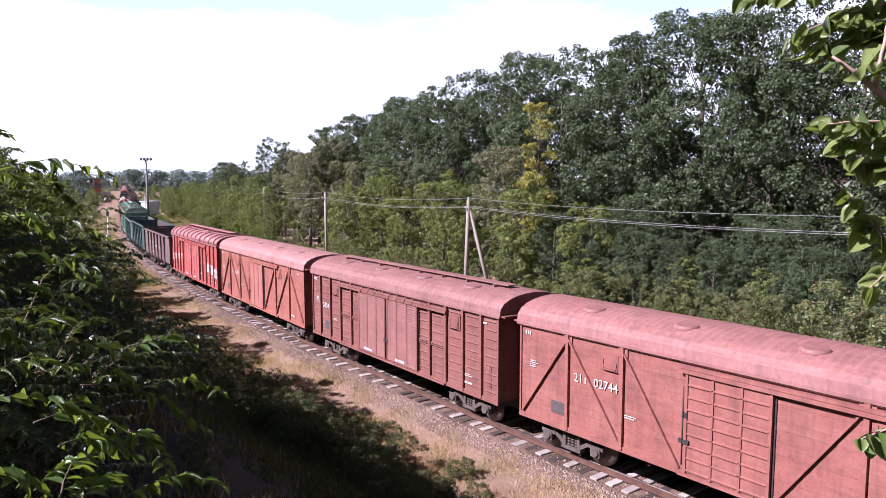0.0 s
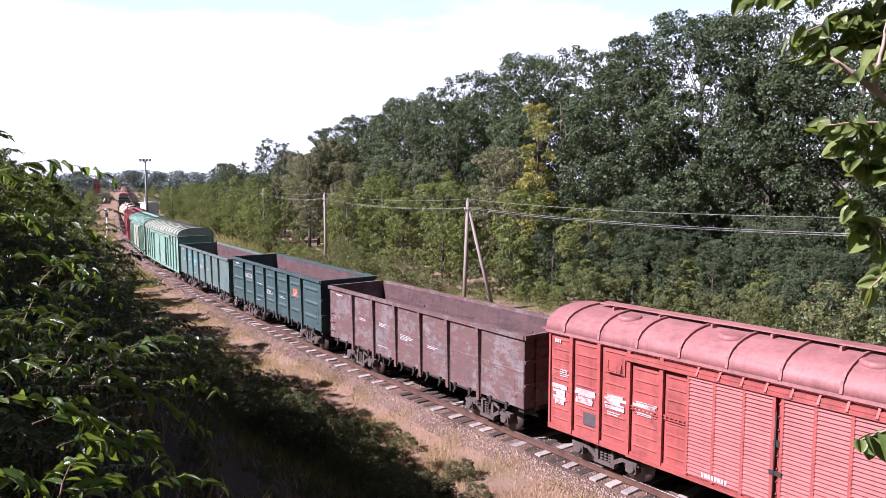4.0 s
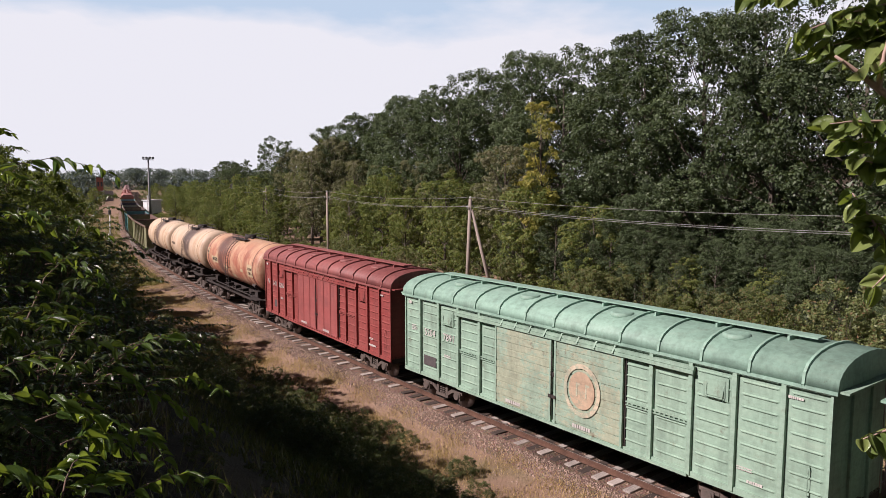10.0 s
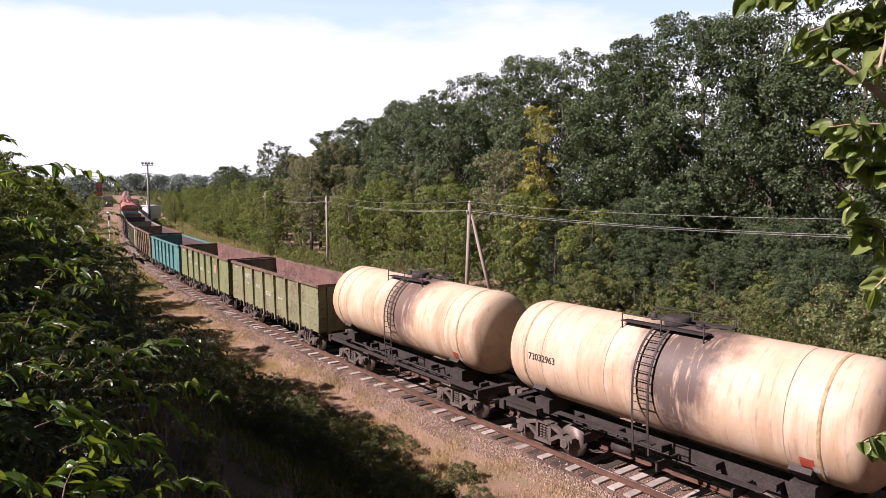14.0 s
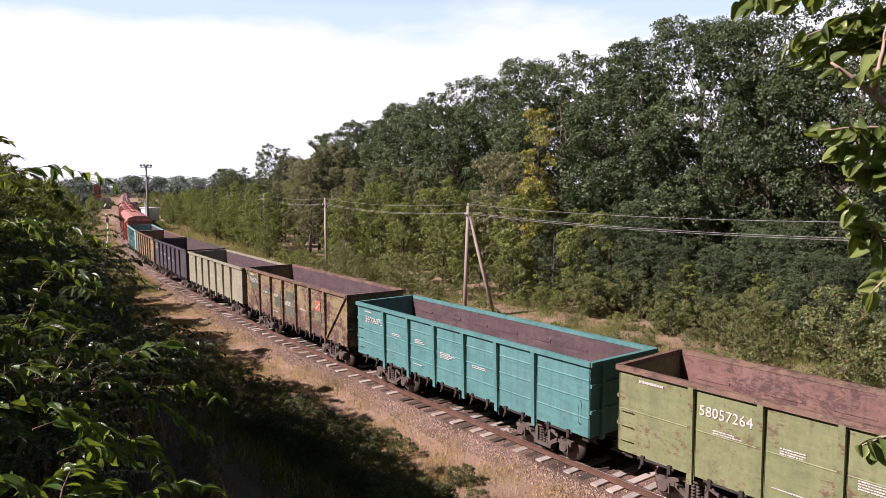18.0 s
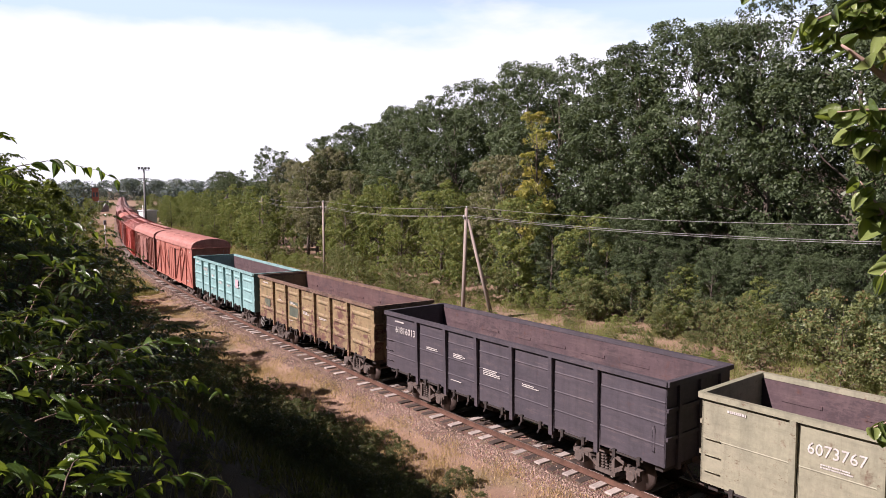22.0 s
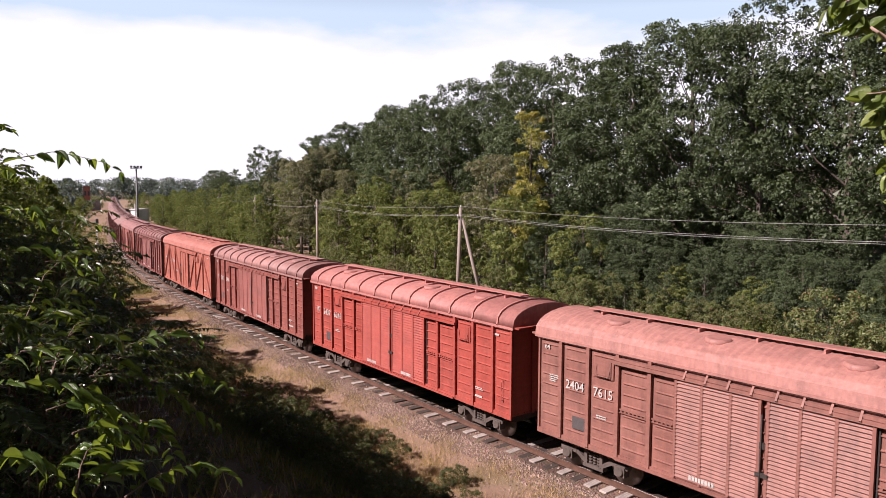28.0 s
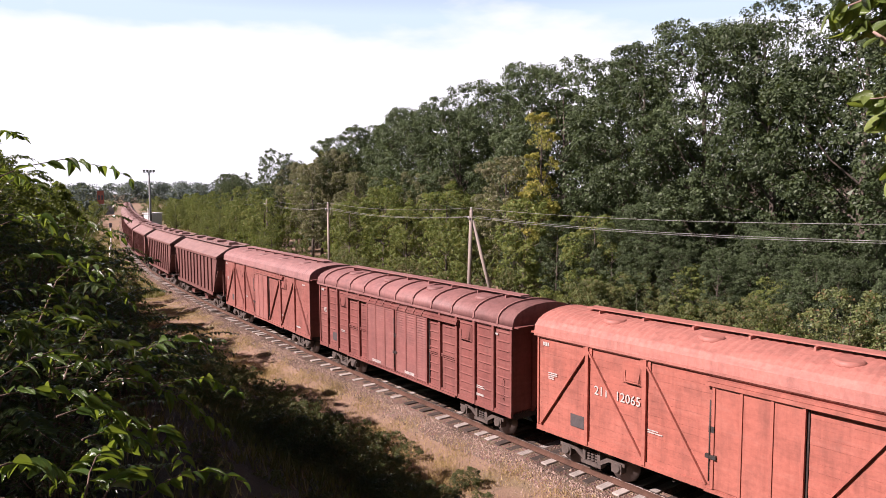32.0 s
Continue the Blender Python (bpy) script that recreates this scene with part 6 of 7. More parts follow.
# ---- trees on the bank behind the eye, which shade it, and the scrub on its slope ----
def build_bank():
    rng = random.Random(9)
    nprng = np.random.default_rng(9)
    BANK = leaf("bank_leaf", (0.065, 0.085, 0.024), (0.11, 0.125, 0.034), 0.38, 0.4)
    WEED = leaf("weed_leaf", (0.04, 0.055, 0.018), (0.075, 0.085, 0.028), 0.15, 0.3, dry=(0.13, 0.085, 0.04))
    shade = make_tree("acacia_tree", 61, 13.5, 4.6, 0.10, 24, 12, 80, 0.20, BANK, "tall leafy acacia tree on top of the bank", thick=1.3)
    bush = make_tree("elm_bush", 62, 3.2, 1.9, 0.0, 16, 11, 85, 0.075, BANK, "dark green elm bush on the bank", "bush", 0.5, 1.2, 0.35)
    bush2 = make_tree("elm_bush", 63, 2.4, 1.6, 0.0, 14, 11, 80, 0.07, BANK, "dark green elm bush on the bank", "bush", 0.5, 1.2, 0.35)
    weed = make_tree("weed_clump", 64, 1.15, 0.9, 0.0, 10, 8, 60, 0.045, WEED, "straggly weeds on the slope of the bank", "weeds", 0.4, 1.4, 0.3)
    weed2 = make_tree("weed_clump", 65, 0.8, 0.8, 0.0, 9, 8, 60, 0.04, WEED, "straggly weeds on the slope of the bank", "weeds", 0.4, 1.4, 0.3)
    crown = make_tree("linden_tree", 66, 8.4, 3.7, 0.42, 22, 11, 70, 0.13, BANK, "leafy linden tree on top of the bank", thick=1.2)
    crown.matrix_world = Matrix.Translation((-17.7, -1.9, float(height(-17.7, -1.9)) - 0.1))
    used = set()

    def put(ob, s, lat, k, kz=None, group="", sink=0.12):
        p = on_track(s, lat)
        z = float(height(p.x, p.y)) - sink
        if group == "weeds on the bank":
            k *= min(1.0, math.hypot(p.x + 16.5, p.y) / 11)  # low on the trodden ground at the top
        m = Matrix.Translation((p.x, p.y, z)) @ Matrix.Rotation(rng.uniform(0, 6.28), 4, "Z") @ Matrix.Diagonal((k, k, kz or k, 1))
        if ob in used:
            copy_thing(ob, m @ Matrix.Diagonal((*[1 / v for v in ob.scale], 1)))
        else:
            used.add(ob)
            ob.matrix_world = m
            tagged(ob, group=group)

    for s, lat, k in ((-6, -20, 0.5), (-1, -21.5, 0.46), (4.0, -20.0, 0.34), (5.6, -20.3, 0.35), (7.1, -20.0, 0.36), (8.7, -20.1, 0.41), (10.2, -19.8, 0.43), (13.5, -20.4, 0.50), (16.5, -19.6, 0.44), (19.5, -20, 0.45), (22.5, -19.6, 0.44), (26, -19.6, 0.51), (29.5, -18.6, 0.61), (33, -18.4, 0.52),
                      (36.5, -17.6, 0.62), (40, -17, 0.52), (44, -16, 0.62), (48, -15.2, 0.56), (53, -14.4, 0.66), (58, -14, 0.58), (64, -14, 0.68), (71, -14.5, 0.64), (79, -15.5, 0.7), (88, -16, 0.65), (98, -18, 0.65)):
        put(shade, s, lat, k * (0.6 if 11 < s < 46 else 1.0), group="trees on the bank")
    for i, k in enumerate((0.60, 0.66, 0.66, 0.59, 0.56, 0.57, 0.66, 0.60, 0.74, 0.62, 0.73)):
        put(shade, 8.7 + 3.4 * i, -22.6 + rng.uniform(-0.5, 0.5), k * (0.6 if i > 0 else 1.0), group="trees on the bank")
    for i in range(10):
        put(shade, 11.4 + 4.4 * i, -28 + rng.uniform(-0.5, 0.5), rng.uniform(0.45, 0.55), group="trees on the bank")
    for s, lat, k in ((9.5, -17.2, 0.75), (12, -15.6, 0.72), (15, -16.4, 0.9), (18, -14.6, 0.68), (21, -15.6, 0.78), (24, -13.6, 0.95), (27, -14.8, 1.1), (30, -12.6, 1.05), (34, -13.6, 1.2), (38, -11.6, 1.15),
                      (42, -12.5, 1.3), (47, -10.6, 1.2), (52, -11.5, 1.4), (57, -9.8, 1.2), (62, -10.5, 1.4), (29, -11.0, 0.5), (34, -10.2, 0.6), (40, -9.0, 0.65), (46, -8.4, 0.7), (53, -7.8, 0.85), (60, -7.8, 0.9), (67, -8.0, 1.0), (74, -8.2, 1.0)):
        put(bush if rng.random() < 0.6 else bush2, s, lat, k, group="bushes on the bank")
    # taller bushes on the shoulder of the bank, whose tops stand in the sun
    for s, lat, tall in ((22.5, -13.9, 3.2), (28.5, -13.6, 4.2), (36, -12.8, 5.2), (41, -12.5, 5.6), (15, -15.9, 2.5), (19, -15.4, 3.0), (25, -15.2, 3.8)):
        put(bush, s, lat, max(0.8, tall / 3.9), tall / 3.2, group="bushes on the bank")
    for i in range(130):
        s = 2.5 + 56 * rng.random() ** 1.6
        lat = -rng.uniform(4.7, 12.5) if i % 4 else -rng.uniform(4.4, 6.2)
        if i % 2:
            s, lat = rng.uniform(2.5, 19), -rng.uniform(6.5, 15.3)
        put(weed if rng.random() < 0.5 else weed2, s, lat, rng.uniform(0.4, 0.85), group="weeds on the bank")
    for i in range(70):
        s = 10.5 + 22 * rng.random() ** 1.2
        put(weed if i % 3 else weed2, s, -rng.uniform(3.7, 7.0) - (0.5 if s < 14 else 0.0), rng.uniform(0.35, 0.7), group="weeds on the bank")
    for i in range(46):
        put(weed if i % 2 else weed2, rng.uniform(5.5, 11), -rng.uniform(8.5, 13.0), rng.uniform(0.35, 0.6), group="weeds on the bank")
    for i in range(44):
        put(weed if i % 2 else weed2, rng.uniform(2.2, 6.0), -rng.uniform(13.0, 16.9), rng.uniform(0.26, 0.42), group="weeds on the bank")
    for i in range(34):
        put(weed if i % 2 else weed2, rng.uniform(6, 16), -rng.uniform(7.5, 13), rng.uniform(0.4, 0.7), group="weeds on the bank")
    for i in range(30):
        put(weed2 if i % 2 else weed, rng.uniform(4, 70), rng.uniform(4.5, 14), rng.uniform(0.35, 0.8), group="weeds by the track")


build_bank()


def grass(name, n, s0, s1, lat0, lat1, tall, color, color2, label, seed):
    """Single dry blades, two triangles each, denser in patches."""
    rng = np.random.default_rng(seed)
    s = s0 + (s1 - s0) * rng.uniform(0, 1, n * 3) ** 1.5
    lat = rng.uniform(lat0, lat1, n * 3)
    h = np.interp(s, _S, _H)
    x, y = np.interp(s, _S, _X) + lat * np.cos(h), np.interp(s, _S, _Y) - lat * np.sin(h)
    keep = (np.sin(x * 1.7 + 2 * np.sin(y * 0.9)) * np.sin(y * 1.3 + 1.5 * np.sin(x * 0.7)) + rng.uniform(-1, 1, n * 3)) > 0.15
    x, y = x[keep][:n], y[keep][:n]
    n = len(x)
    z = height(x, y) - 0.02
    a = rng.uniform(0, math.tau, n)
    w = rng.uniform(0.006, 0.014, n) * (2.5 if s0 > 50 else 1.0)
    t = tall * rng.uniform(0.35, 1.2, n)
    lean = rng.uniform(0.1, 0.8, n) * t
    b = a + rng.normal(0, 1.0, n)
    p0 = np.stack([x - np.cos(a) * w, y - np.sin(a) * w, z], -1)
    p1 = np.stack([x + np.cos(a) * w, y + np.sin(a) * w, z], -1)
    tip = np.stack([x + np.cos(b) * lean, y + np.sin(b) * lean, z + t], -1)
    v = np.stack([p0, p1, tip], 1).reshape(-1, 3)
    m = leaf(name + "_blade", color, color2, 0.2, 0.7)
    tagged(arrays(name, v, np.arange(n * 3).reshape(n, 3), m), label, "grass", kind="stuff")


# the bank's blades carry its shade in their darker colour
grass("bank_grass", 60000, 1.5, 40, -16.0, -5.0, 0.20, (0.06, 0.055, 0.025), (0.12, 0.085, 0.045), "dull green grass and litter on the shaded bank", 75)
grass("dry_grass", 150000, 2, 85, -6.5, -1.75, 0.15, (0.27, 0.18, 0.085), (0.38, 0.27, 0.13), "dry straw-coloured grass along the track", 71)
grass("verge_grass", 80000, 2, 100, 2.4, 21, 0.34, (0.20, 0.175, 0.07), (0.15, 0.165, 0.05), "dry yellowish grass between the track and the wood", 72)
grass("verge_weeds", 60000, 2, 95, 9.0, 20, 0.40, (0.09, 0.11, 0.035), (0.15, 0.155, 0.048), "tall yellow-green weeds on the verge below the wood", 76)
grass("far_verge_grass", 60000, 84, 190, 3.0, 17, 0.5, (0.22, 0.18, 0.07), (0.17, 0.17, 0.06), "dry yellowish grass on the far verge of the railway", 77)
grass("far_bank_grass", 50000, 60, 190, -14, -2.2, 0.4, (0.24, 0.19, 0.08), (0.17, 0.17, 0.06), "dry grass beside the far track", 78)
grass("track_grass", 9000, 2, 60, -0.7, 2.2, 0.10, (0.17, 0.16, 0.06), (0.26, 0.21, 0.10), "sparse grass tufts between the rails", 73)


def stones():
    """Loose ballast stones beside the sleepers."""
    rng = np.random.default_rng(74)
    n = 24000
    s = 4 + 62 * rng.uniform(0, 1, n) ** 1.6
    lat = np.where(rng.uniform(0, 1, n) < 0.8, -1.5 - abs(rng.normal(0, 0.6, n)), rng.uniform(-1.3, 2.4, n))
    h = np.interp(s, _S, _H)
    x, y = np.interp(s, _S, _X) + lat * np.cos(h), np.interp(s, _S, _Y) - lat * np.sin(h)
    z = np.maximum(height(x, y), np.interp(abs(lat), (0, 0.72, 1.15, 1.40, 1.75, 2.75), (-0.225, -0.235, -0.225, -0.225, -0.27, -0.66)))
    r = rng.uniform(0.018, 0.055, n)
    base = np.array([(1, 0, -0.4), (-0.5, 0.87, -0.4), (-0.5, -0.87, -0.4), (0.1, 0.1, 0.8)])
    v = np.stack([x, y, z], -1)[:, None] + (base[None] + rng.normal(0, 0.25, (n, 4, 3))) * r[:, None, None]
    f = (np.arange(n)[:, None, None] * 4 + np.array([(0, 1, 3), (1, 2, 3), (2, 0, 3)])[None]).reshape(-1, 3)
    m = Nodes("loose_stone")
    c = m.mix(m.island(), (0.11, 0.072, 0.056), (0.42, 0.30, 0.24))
    tagged(arrays("ballast_stones", v.reshape(-1, 3), f, m.done(c, 0.9)), "loose grey-pink ballast stones beside the rails", "stones", kind="stuff")


stones()


# ---- leafy twigs close before the eye ----
def blade_mesh(name, length, width, fold, droop, teeth=0.0, round_at=0.75, full=0.9):
    """A pointed leaf blade folded along its midrib."""
    bm = bmesh.new()
    n = 12
    mid, lo, hi = [], [], []
    for i in range(n + 1):
        t = i / n
        w = width * (max(0.0, math.sin(math.pi * t ** round_at)) ** full) * 0.5 * (1 + teeth * (i % 2)) + 0.0006
        z = -droop * length * t * t
        x = length * t
        mid.append(bm.verts.new((x, 0, z)))
        lo.append(bm.verts.new((x, -w, z + fold * w)))
        hi.append(bm.verts.new((x, w, z + fold * w)))
    for i in range(n):
        for a in (lo, hi):
            f = bm.faces.new((mid[i], mid[i + 1], a[i + 1], a[i]))
            f.smooth = True
    me = bpy.data.meshes.new(name)
    bm.to_mesh(me)
    bm.free()
    return me


TWIG = rough_metal("twig_bark", (0.17, 0.11, 0.085), 0.8)
PINK = plain("linden_bark", (0.50, 0.34, 0.28), 0.6)


def big_leaf_mat(name, c1, c2):
    n = Nodes(name)
    vein = n.t.nodes.new("ShaderNodeTexWave")
    vein.inputs["Scale"].default_value, vein.inputs["Distortion"].default_value = 26, 1.5
    link(n.t, n.co.outputs["Object"], vein.inputs["Vector"])
    c = n.mix(n.random(), c1, c2)
    c = n.mix(n.math("MULTIPLY", vein.outputs["Fac"], 0.25), c, mul(c2, 1.4))
    c = n.mix(n.math("MULTIPLY", n.ramp(n.noise(30, 4), 0.62, 0.75), 0.4), c, (0.20, 0.16, 0.05))
    n.bump(vein.outputs["Fac"], 0.3, 0.004)
    n.done(c, 0.27, base_scale=1.0)
    n.b.inputs["Specular IOR Level"].default_value = 0.5
    tr = n.t.nodes.new("ShaderNodeBsdfTranslucent")
    link(n.t, n.mix(0.5, c, (0.35, 0.45, 0.03)), tr.inputs["Color"])
    mx = n.t.nodes.new("ShaderNodeMixShader")
    mx.inputs["Fac"].default_value = 0.38
    link(n.t, n.b.outputs[0], mx.inputs[1])
    link(n.t, tr.outputs[0], mx.inputs[2])
    link(n.t, mx.outputs[0], n.out.inputs["Surface"])
    return n.m


ELM = big_leaf_mat("elm_blade", (0.04, 0.082, 0.018), (0.075, 0.125, 0.028))
LINDEN = big_leaf_mat("linden_blade", (0.055, 0.10, 0.022), (0.22, 0.27, 0.085))
BLADES = {}


def twig(root_p, tip_p, count, length, width, mat, label, seed, thick=0.006, sag=0.15, both=True, name="leafy_twig", group="twigs near the eye", hang=0.0, bark_of=None):
    """A bent twig with single leaves along it, each a part."""
    rng = random.Random(seed)
    a, b = Vector(root_p), Vector(tip_p)
    root = tagged(empty(name, Matrix.Translation(a)), label, "twig", group)
    ln = (b - a).length
    pts = []
    for i in range(9):
        t = i / 8
        pts.append((b - a) * t + Vector((0, 0, sag * ln * (math.sin(math.pi * t) * 0.5 - 0.25 * t * t))) + Vector((rng.gauss(0, 0.006), rng.gauss(0, 0.006), rng.gauss(0, 0.006))) * ln)
    bm = bmesh.new()
    tube(bm, pts, [thick * (1 - 0.75 * i / 8) for i in range(9)], 6)
    me = bpy.data.meshes.new("stem")
    bm.to_mesh(me)
    bm.free()
    me.materials.append(bark_of or TWIG)
    new("stem", me).parent = root
    if not BLADES:
        for i, (f, d) in enumerate(((0.25, 0.12), (0.5, 0.3), (0.15, 0.45), (0.35, 0.02))):
            BLADES[i] = blade_mesh("leaf_blade", 1.0, 1.0, f, d, 0.05)
            BLADES[i + 4] = blade_mesh("heart_blade", 1.0, 1.0, f * 0.5, d, 0.03, 0.62, 0.62)
    for i in range(count):
        t = 0.12 + 0.88 * (i + rng.uniform(-0.2, 0.2)) / max(1, count - 1)
        t = min(max(t, 0.02), 1.0)
        k = min(7, int(t * 8))
        p = Vector(pts[k]).lerp(Vector(pts[k + 1]), t * 8 - k)
        d = (Vector(pts[k + 1]) - Vector(pts[k])).normalized()
        side = d.cross(Vector((0, 0, 1))).normalized() * (1 if i % 2 else -1)
        if i == count - 1:
            side = d * 0.2
        out = (side * rng.uniform(0.7, 1.1) + d * rng.uniform(0.2, 0.9) + Vector((rng.gauss(0, 0.3 + 0.4 * hang), rng.gauss(0, 0.3 + 0.4 * hang), rng.uniform(-0.75, 0.2 + hang) - hang))).normalized()
        up = Vector((rng.gauss(0, 0.55 + hang), rng.gauss(0, 0.55 + hang), 1))
        y = up.cross(out).normalized()
        z = out.cross(y)
        lsz = length * rng.uniform(0.65, 1.2) * (0.75 + 0.4 * math.sin(math.pi * t))
        m = Matrix((out * lsz, y * width * lsz / length, z * lsz)).transposed().to_4x4()
        m.translation = p
        me = BLADES[rng.randrange(4) + (4 if width > 0.6 * length else 0)]
        if not me.materials:
            me.materials.append(None)
        o = new("leaf", me)
        o.parent = root
        o.matrix_local = m
        o.material_slots[0].link = "OBJECT"
        o.material_slots[0].material = mat
    return root


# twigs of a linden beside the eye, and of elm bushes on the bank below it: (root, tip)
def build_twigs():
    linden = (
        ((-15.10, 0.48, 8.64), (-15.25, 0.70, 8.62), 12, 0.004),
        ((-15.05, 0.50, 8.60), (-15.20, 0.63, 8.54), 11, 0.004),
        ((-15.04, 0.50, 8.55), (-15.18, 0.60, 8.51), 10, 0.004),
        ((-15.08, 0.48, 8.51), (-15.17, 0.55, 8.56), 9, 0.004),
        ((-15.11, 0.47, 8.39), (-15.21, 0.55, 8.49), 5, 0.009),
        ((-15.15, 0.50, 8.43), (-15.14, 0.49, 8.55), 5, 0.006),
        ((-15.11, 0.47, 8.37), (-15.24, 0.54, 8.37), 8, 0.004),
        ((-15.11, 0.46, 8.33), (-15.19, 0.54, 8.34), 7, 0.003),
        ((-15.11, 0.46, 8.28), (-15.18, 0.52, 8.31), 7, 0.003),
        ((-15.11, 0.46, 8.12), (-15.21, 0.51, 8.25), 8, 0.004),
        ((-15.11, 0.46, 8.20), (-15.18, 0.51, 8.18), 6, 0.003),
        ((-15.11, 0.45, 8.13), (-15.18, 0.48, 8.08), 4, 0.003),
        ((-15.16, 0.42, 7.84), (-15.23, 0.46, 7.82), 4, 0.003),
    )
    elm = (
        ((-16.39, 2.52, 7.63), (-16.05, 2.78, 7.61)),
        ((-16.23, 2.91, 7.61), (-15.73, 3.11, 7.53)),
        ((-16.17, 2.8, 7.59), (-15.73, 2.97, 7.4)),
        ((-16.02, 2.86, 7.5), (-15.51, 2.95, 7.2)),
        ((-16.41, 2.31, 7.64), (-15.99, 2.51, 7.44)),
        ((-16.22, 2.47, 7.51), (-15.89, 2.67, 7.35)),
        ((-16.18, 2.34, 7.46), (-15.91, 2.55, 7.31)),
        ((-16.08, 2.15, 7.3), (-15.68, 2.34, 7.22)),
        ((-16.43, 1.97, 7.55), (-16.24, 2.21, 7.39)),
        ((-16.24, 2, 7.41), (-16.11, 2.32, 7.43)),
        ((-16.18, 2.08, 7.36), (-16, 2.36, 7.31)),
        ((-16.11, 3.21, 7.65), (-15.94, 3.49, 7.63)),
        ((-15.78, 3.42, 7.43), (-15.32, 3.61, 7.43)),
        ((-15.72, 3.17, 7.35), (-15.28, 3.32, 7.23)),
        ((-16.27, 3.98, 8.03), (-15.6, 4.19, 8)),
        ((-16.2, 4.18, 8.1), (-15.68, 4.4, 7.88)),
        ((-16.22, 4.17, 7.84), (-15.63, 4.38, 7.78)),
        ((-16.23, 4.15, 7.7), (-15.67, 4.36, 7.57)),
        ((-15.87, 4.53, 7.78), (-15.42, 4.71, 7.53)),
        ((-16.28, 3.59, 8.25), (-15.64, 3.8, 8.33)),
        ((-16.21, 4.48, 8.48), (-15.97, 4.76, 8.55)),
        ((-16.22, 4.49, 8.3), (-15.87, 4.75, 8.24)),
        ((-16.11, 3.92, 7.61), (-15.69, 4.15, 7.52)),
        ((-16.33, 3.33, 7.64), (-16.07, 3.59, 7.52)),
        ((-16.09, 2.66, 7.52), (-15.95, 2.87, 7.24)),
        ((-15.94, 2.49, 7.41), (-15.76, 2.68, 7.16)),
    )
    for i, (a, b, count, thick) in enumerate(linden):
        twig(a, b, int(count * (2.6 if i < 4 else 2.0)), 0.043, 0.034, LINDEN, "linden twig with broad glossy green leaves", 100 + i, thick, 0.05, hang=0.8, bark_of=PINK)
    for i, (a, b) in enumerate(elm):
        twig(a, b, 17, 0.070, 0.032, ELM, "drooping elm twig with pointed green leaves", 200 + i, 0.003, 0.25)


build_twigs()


# ---- elm bushes of long shoots, right below the eye ----
def shoot_bush(seed, tall, reach, shoots, blade):
    """Arching shoots from one root, each with two rows of folded pointed leaves."""
    rng = np.random.default_rng(seed)
    root = tagged(empty("elm_bush"), "elm bush of long drooping leafy shoots", "bush", "elm bushes below the eye")
    bm = bmesh.new()
    V = []
    for i in range(shoots):
        a, r = i * 2.39996 + rng.normal(0, 0.3), reach * rng.uniform(0.45, 1.0)
        h = tall * rng.uniform(0.25, 1.05)
        d = Vector((math.cos(a), math.sin(a), 0))
        p0 = Vector((rng.normal(0, 0.06), rng.normal(0, 0.06), 0))
        p1, p2 = p0 + d * r * 0.25 + Vector((0, 0, h * 1.05)), p0 + d * r + Vector((0, 0, h * rng.uniform(0.55, 0.95)))
        at = lambda t: (1 - t) ** 2 * p0 + 2 * t * (1 - t) * p1 + t * t * p2
        pts = [at(t) for t in (0, 0.2, 0.4, 0.6, 0.8, 1)]
        tube(bm, pts, [0.010, 0.008, 0.006, 0.0045, 0.003, 0.0015], 5, False)
        n = int((p2 - p0).length / (blade * 0.30))
        for j in range(n):
            t = 0.22 + 0.78 * (j + rng.uniform(0, 0.6)) / n
            p, f = at(min(t, 1.0)), (at(min(t + 0.05, 1.05)) - at(t)).normalized()
            side = f.cross(Vector((0, 0, 1))).normalized() * (1 if j % 2 else -1)
            out = (side * rng.uniform(0.6, 1.1) + f * rng.uniform(0.3, 0.8) + Vector((rng.normal(0, 0.2), rng.normal(0, 0.2), rng.uniform(-0.7, 0.1)))).normalized()
            up = (Vector((rng.normal(0, 0.35), rng.normal(0, 0.35), 1))).normalized()
            y = up.cross(out).normalized()
            z = out.cross(y)
            ln = blade * rng.uniform(0.6, 1.2)
            w = ln * 0.24
            V += [p, p + out * ln * 0.42 + y * w + z * w * 0.35, p + out * ln - z * ln * 0.12, p + out * ln * 0.45 - z * 0.0, p + out * ln * 0.42 - y * w + z * w * 0.35]
    me = bpy.data.meshes.new("stem")
    bm.to_mesh(me)
    bm.free()
    me.materials.append(TWIG)
    new("stem", me).parent = root
    k = len(V) // 5
    b = np.arange(k)[:, None] * 5
    arrays("foliage", np.array([tuple(v) for v in V]), np.concatenate([b + np.array([0, 3, 1]), b + np.array([3, 2, 1]), b + np.array([0, 4, 3]), b + np.array([3, 4, 2])]), SHOOT, root)
    return root


SHOOT = leaf("shoot_leaf", (0.024, 0.040, 0.012), (0.045, 0.068, 0.018), 0.24, 0.3)
SHOOT.node_tree.nodes["Principled BSDF"].inputs["Roughness"].default_value = 0.32
SHOOT.node_tree.nodes["Principled BSDF"].inputs["Specular IOR Level"].default_value = 0.5


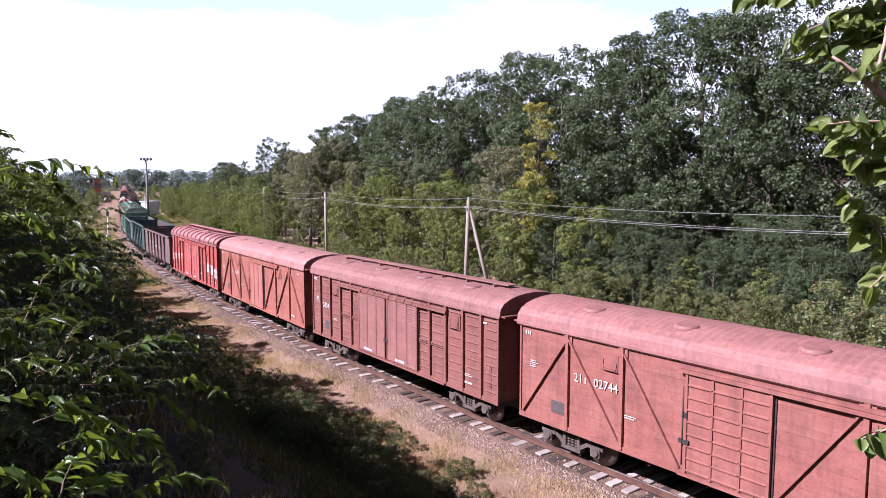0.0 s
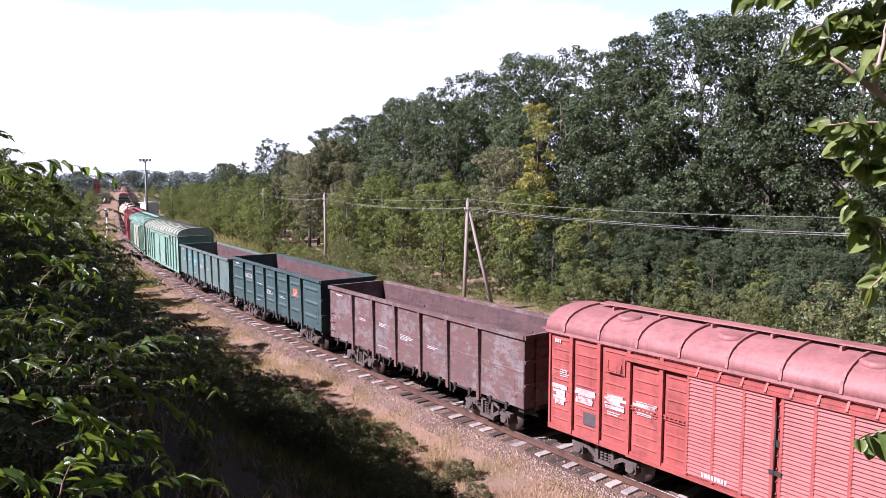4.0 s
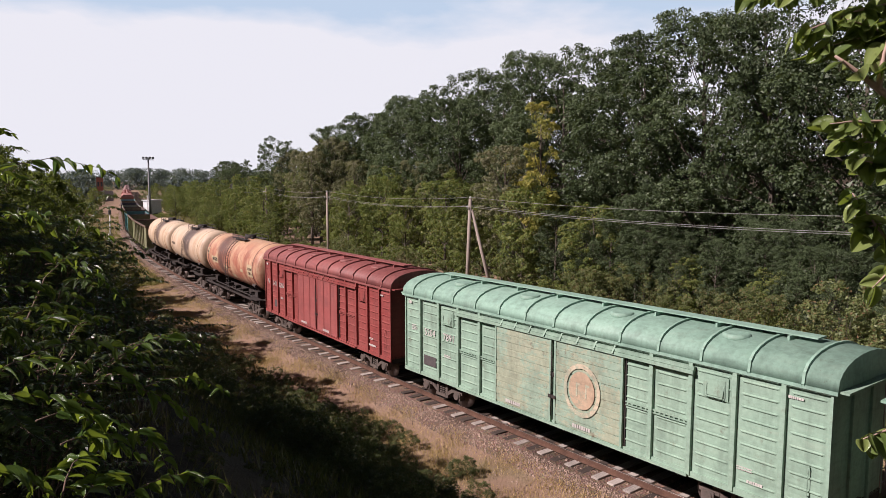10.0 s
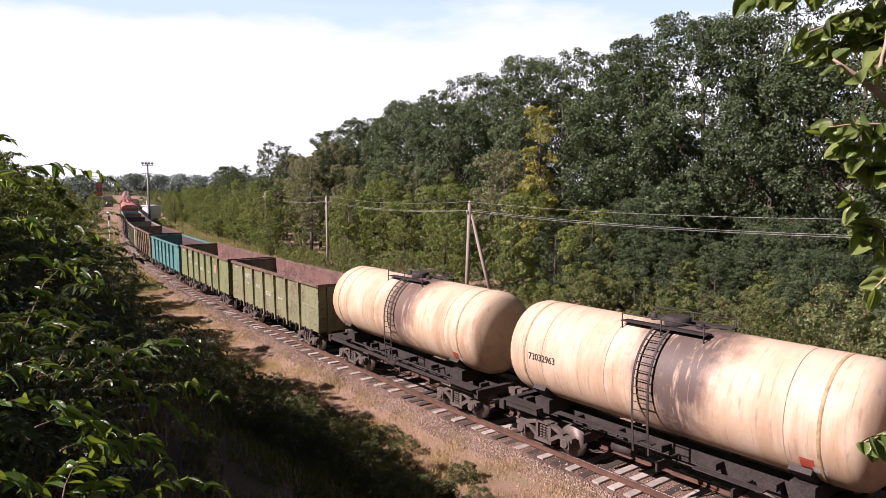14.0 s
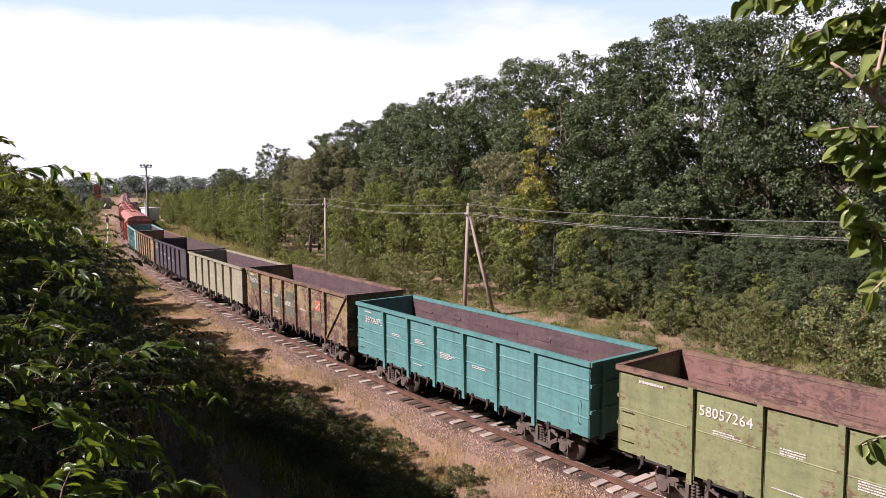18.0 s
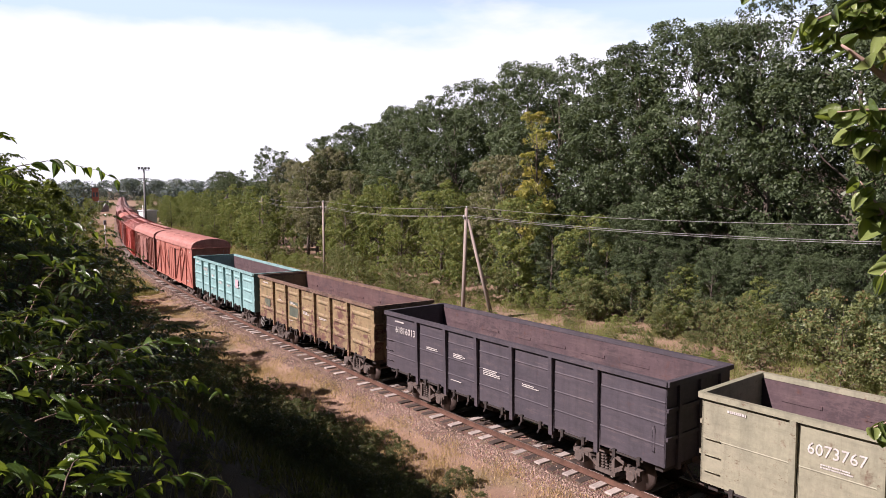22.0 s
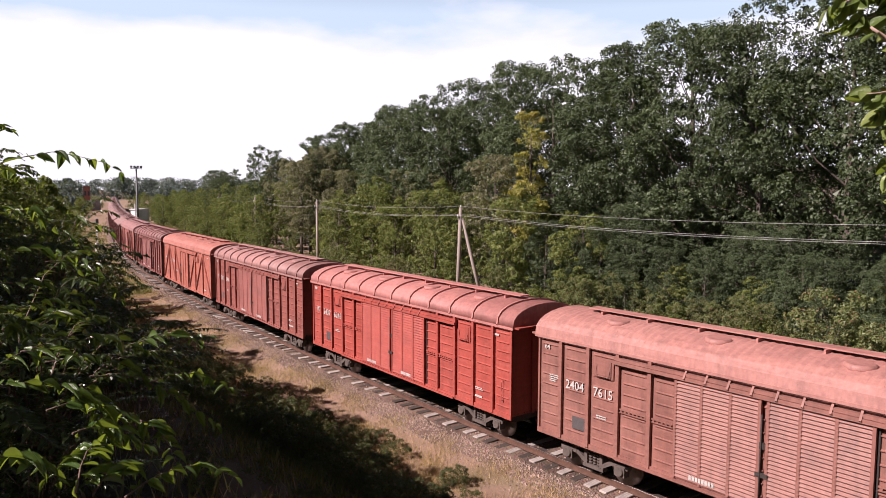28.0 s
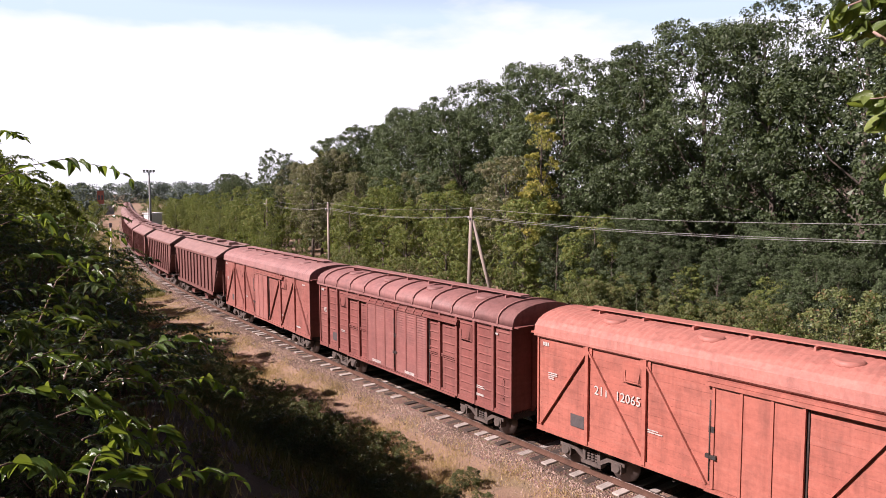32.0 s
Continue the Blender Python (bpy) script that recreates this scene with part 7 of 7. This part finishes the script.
def build_shoots():
    rng = random.Random(21)
    made = [shoot_bush(301, 1.5, 1.0, 46, 0.075), shoot_bush(302, 1.3, 1.15, 46, 0.075), shoot_bush(303, 2.4, 1.5, 60, 0.085)]
    used = set()
    for which, x, y, k in ((0, -16.35, 4.3, 0.95), (1, -15.9, 4.9, 0.92), (0, -15.7, 5.9, 1.0), (1, -16.5, 5.6, 1.05), (1, -16.05, 3.9, 0.55), (2, -16.4, 7.2, 0.80), (2, -15.6, 8.2, 0.72),
                           (2, -15.0, 9.8, 0.80), (2, -16.0, 10.4, 0.95), (2, -14.4, 11.8, 0.80), (2, -15.4, 13.0, 1.0), (0, -14.9, 7.0, 0.9), (1, -14.4, 8.3, 0.9), (2, -13.6, 14.0, 0.85)):
        m = Matrix.Translation((x, y, float(height(x, y)) - 0.05)) @ Matrix.Rotation(rng.uniform(0, 6.28), 4, "Z") @ Matrix.Diagonal((k, k, k, 1))
        if which in used:
            copy_thing(made[which], m @ Matrix.Diagonal((*[1 / v for v in made[which].scale], 1)))
        else:
            used.add(which)
            made[which].matrix_world = m


build_shoots()


# ---- light mast, hut, signal posts, far building ----
def build_far_things():
    grey = rough_metal("mast_steel", (0.20, 0.20, 0.20), 0.6, 0.3)
    pale = plain("post_paint", (0.74, 0.72, 0.70), 0.7)
    x, y = 24.7, 149.4
    root = tagged(empty("light_mast", Matrix.Translation((x, y, -0.6))), "tall grey light mast with a row of floodlights", "mast")
    part("pole", "mastpole", lambda bm: tube(bm, [(0, 0, 0), (0, 0, 6), (0, 0, 13.2)], [0.28, 0.22, 0.14], 10), grey, root)
    part("crossarm", "mastarm", lambda bm: (beam(bm, (-1.1, 0, 12.9), (1.1, 0, 12.9), 0.1, 0.12), beam(bm, (-1.3, 0, 11.2), (0.9, 0, 11.2), 0.1, 0.12)), grey, root)
    for i in range(4):
        part("floodlight", "mastlamp", lambda bm: (box(bm, -0.2, 0.2, -0.22, 0.14, 0.1, 0.5), box(bm, -0.04, 0.04, -0.04, 0.04, -0.1, 0.12)), grey, root, at=Matrix.Translation((-0.95 + i * 0.63, 0, 13.0)))
    hut = tagged(empty("trackside_hut", pose(25.6, 151.0, -0.6, 0, 0, 20)), "small pale grey trackside hut with a flat roof", "hut")
    part("wall", "hutwall", lambda bm: box(bm, -1.3, 1.3, -1.2, 1.2, 0, 4.5), plain("hut_white", (0.86, 0.86, 0.86), 0.7), hut)
    part("roof", "hutroof", lambda bm: box(bm, -1.5, 1.5, -1.4, 1.4, 4.5, 4.68), plain("hut_roof", (0.85, 0.85, 0.85)), hut)
    part("door", "hutdoor", lambda bm: box(bm, -0.45, 0.45, -1.23, -1.2, 0, 2.0), grey, hut)
    for (px, py), tall, lamp in (((6.2, 101.5), 4.3, True), ((11.4, 150.0), 6.2, False), ((21.4, 139.0), 6.0, False)):
        post = tagged(empty("signal_post", Matrix.Translation((px, py, -0.65))), "slim pale signal post beside the track", "post", "signal posts")
        part("mast", ("sig", tall), lambda bm: tube(bm, [(0, 0, 0), (0, 0, tall)], [0.11, 0.08], 8), pale, post)
        if lamp:
            part("signal_head", "sighead", lambda bm: (box(bm, -0.17, 0.17, -0.14, 0.10, tall - 0.1, tall + 0.5), tube(bm, [(0, -0.28, tall + 0.2), (0, -0.12, tall + 0.2)], [0.13, 0.1], 10)), grey, post)
            part("base_cabinet", "sigcab", lambda bm: box(bm, -0.25, 0.25, -0.2, 0.2, 0, 1.6), pale, post)
    brick = plain("far_brick", (0.36, 0.13, 0.09), 0.85)
    x, y = -16.5 + 350 * math.sin(radians(12.07)), 350 * math.cos(radians(12.07))
    b = tagged(empty("brick_building", pose(x, y, -1, 0, 0, -12)), "far red brick building with a flat roof", "building")
    part("wall", "bwall", lambda bm: box(bm, -1.35, 1.35, -3, 3, 0, 10.2), brick, b)
    part("roof", "broof9", lambda bm: box(bm, -1.5, 1.5, -3.2, 3.2, 10.2, 10.5), grey, b)
    for i in range(2):
        part("window", "bwin", lambda bm: box(bm, -0.4, 0.4, -3.03, -3.0, 6.2, 8.2), rough_metal("far_glass", (0.06, 0.07, 0.08), 0.2), b, at=Matrix.Translation((-0.65 + 1.3 * i, 0, 0)))
    wallm = plain("far_fence", (0.45, 0.44, 0.44), 0.8)
    for i in range(8):
        f = tagged(empty("concrete_fence", pose(x - 34 + i * 4.1, y - 45 + i * 0.9, -1, 0, 0, 12)), "pale concrete fence panel in the distance", "fence", "far fence panels")
        part("panel", "cfence", lambda bm: (box(bm, -2, 2, -0.08, 0.08, 0, 4.8), box(bm, -2.03, -1.85, -0.14, 0.14, 0, 5.0)), wallm, f)


build_far_things()


# ---- sleepers, one by one where the eye is near ----
def build_sleepers():
    fill = lambda bm: box(bm, -1.36, 1.36, -0.125, 0.125, -0.36, -0.182)
    me = mesh_of("sleeper", fill, 0.012)
    m = wood("sleeper_wood", (0.055, 0.04, 0.033))
    m2 = wood("sleeper_pale", (0.33, 0.285, 0.255))
    root = tagged(empty("sleepers"), "weathered wooden sleepers under the rails", "sleepers", kind="structure")
    rng = random.Random(12)
    s, pale = 4.0, 0
    far = bmesh.new()
    while s < 330:
        p = on_track(s, rng.gauss(0, 0.03))
        h = float(np.interp(s, _S, _H))
        rot = Matrix.Rotation(-h + rng.gauss(0, 0.012), 4, "Z")
        pale += 1
        if s < 120:
            o = new("sleeper", me)
            o.parent = root
            light = pale % 2 == 0 or rng.random() < 0.12
            o.matrix_local = Matrix.Translation((p.x, p.y, rng.gauss(0.0 if light else -0.035, 0.012))) @ rot
            o.material_slots[0].link = "OBJECT"
            o.material_slots[0].material = m2 if light and rng.random() < 0.9 else m
        else:
            k = box(far, -1.36, 1.36, -0.125, 0.125, -0.36, -0.182)
            bmesh.ops.transform(far, matrix=Matrix.Translation(p) @ rot, verts=k)
        s += 0.545 if s < 120 else 0.6
    d = bpy.data.meshes.new("far_sleepers")
    far.to_mesh(d)
    far.free()
    d.materials.append(m)
    o = new("far_sleepers", d)
    o.parent = root
    tagged(o, kind="stuff")


build_sleepers()

# ---- motion of the train ----
SPEED_AT, SPEED = (0.0, 7.0, 17.0, 20.0, 32.0), (11.40, 11.27, 11.22, 11.03, 11.03)
HEAD_AT_START = 8.25


def travelled(t):
    """How far the train has come by t seconds."""
    ts = np.linspace(0, max(t, 1e-6), 200)
    v = np.interp(ts, SPEED_AT, SPEED)
    return float(np.sum((v[1:] + v[:-1]) / 2) * (ts[1] - ts[0]))


_T = np.arange(0, 32.2, 0.05)
_V = np.interp(_T, SPEED_AT, SPEED)
_D = np.concatenate([[0], np.cumsum((_V[1:] + _V[:-1]) / 2 * 0.05)])


def travelled_fast(t):
    return float(np.interp(t, _T, _D))


def motions():
    gone = {i: travelled(float(i)) for i in range(33)}
    for behind, pivots, root in TRAIN:
        walk(root, [(float(t), track_pose(HEAD_AT_START + behind - gone[t], pivots)) for t in range(33)])
    # the wheels roll while a wagon passes before the bank, and rest where none can be seen
    step = 1 / 30
    for wheel, root, along, x in WHEELSETS:
        behind = next(b for b, _, r in TRAIN if r is root)
        times = [t for t in np.arange(0, SECONDS + 0.01, step) if -2 < HEAD_AT_START + behind + along - travelled_fast(t) < 34]
        if not times:
            continue
        rows = [(0.0, pose(x, 0, 0.475))] if times[0] > 0 else []
        t0 = travelled_fast(times[0])
        for t in times:
            rows.append((float(t), pose(x, 0, 0.475) @ Matrix.Rotation(-(travelled_fast(t) - t0) / 0.475, 4, "Y")))
        if times[-1] < SECONDS - 0.01:
            rows.append((SECONDS, rows[-1][1]))
        walk(wheel, rows)


motions()
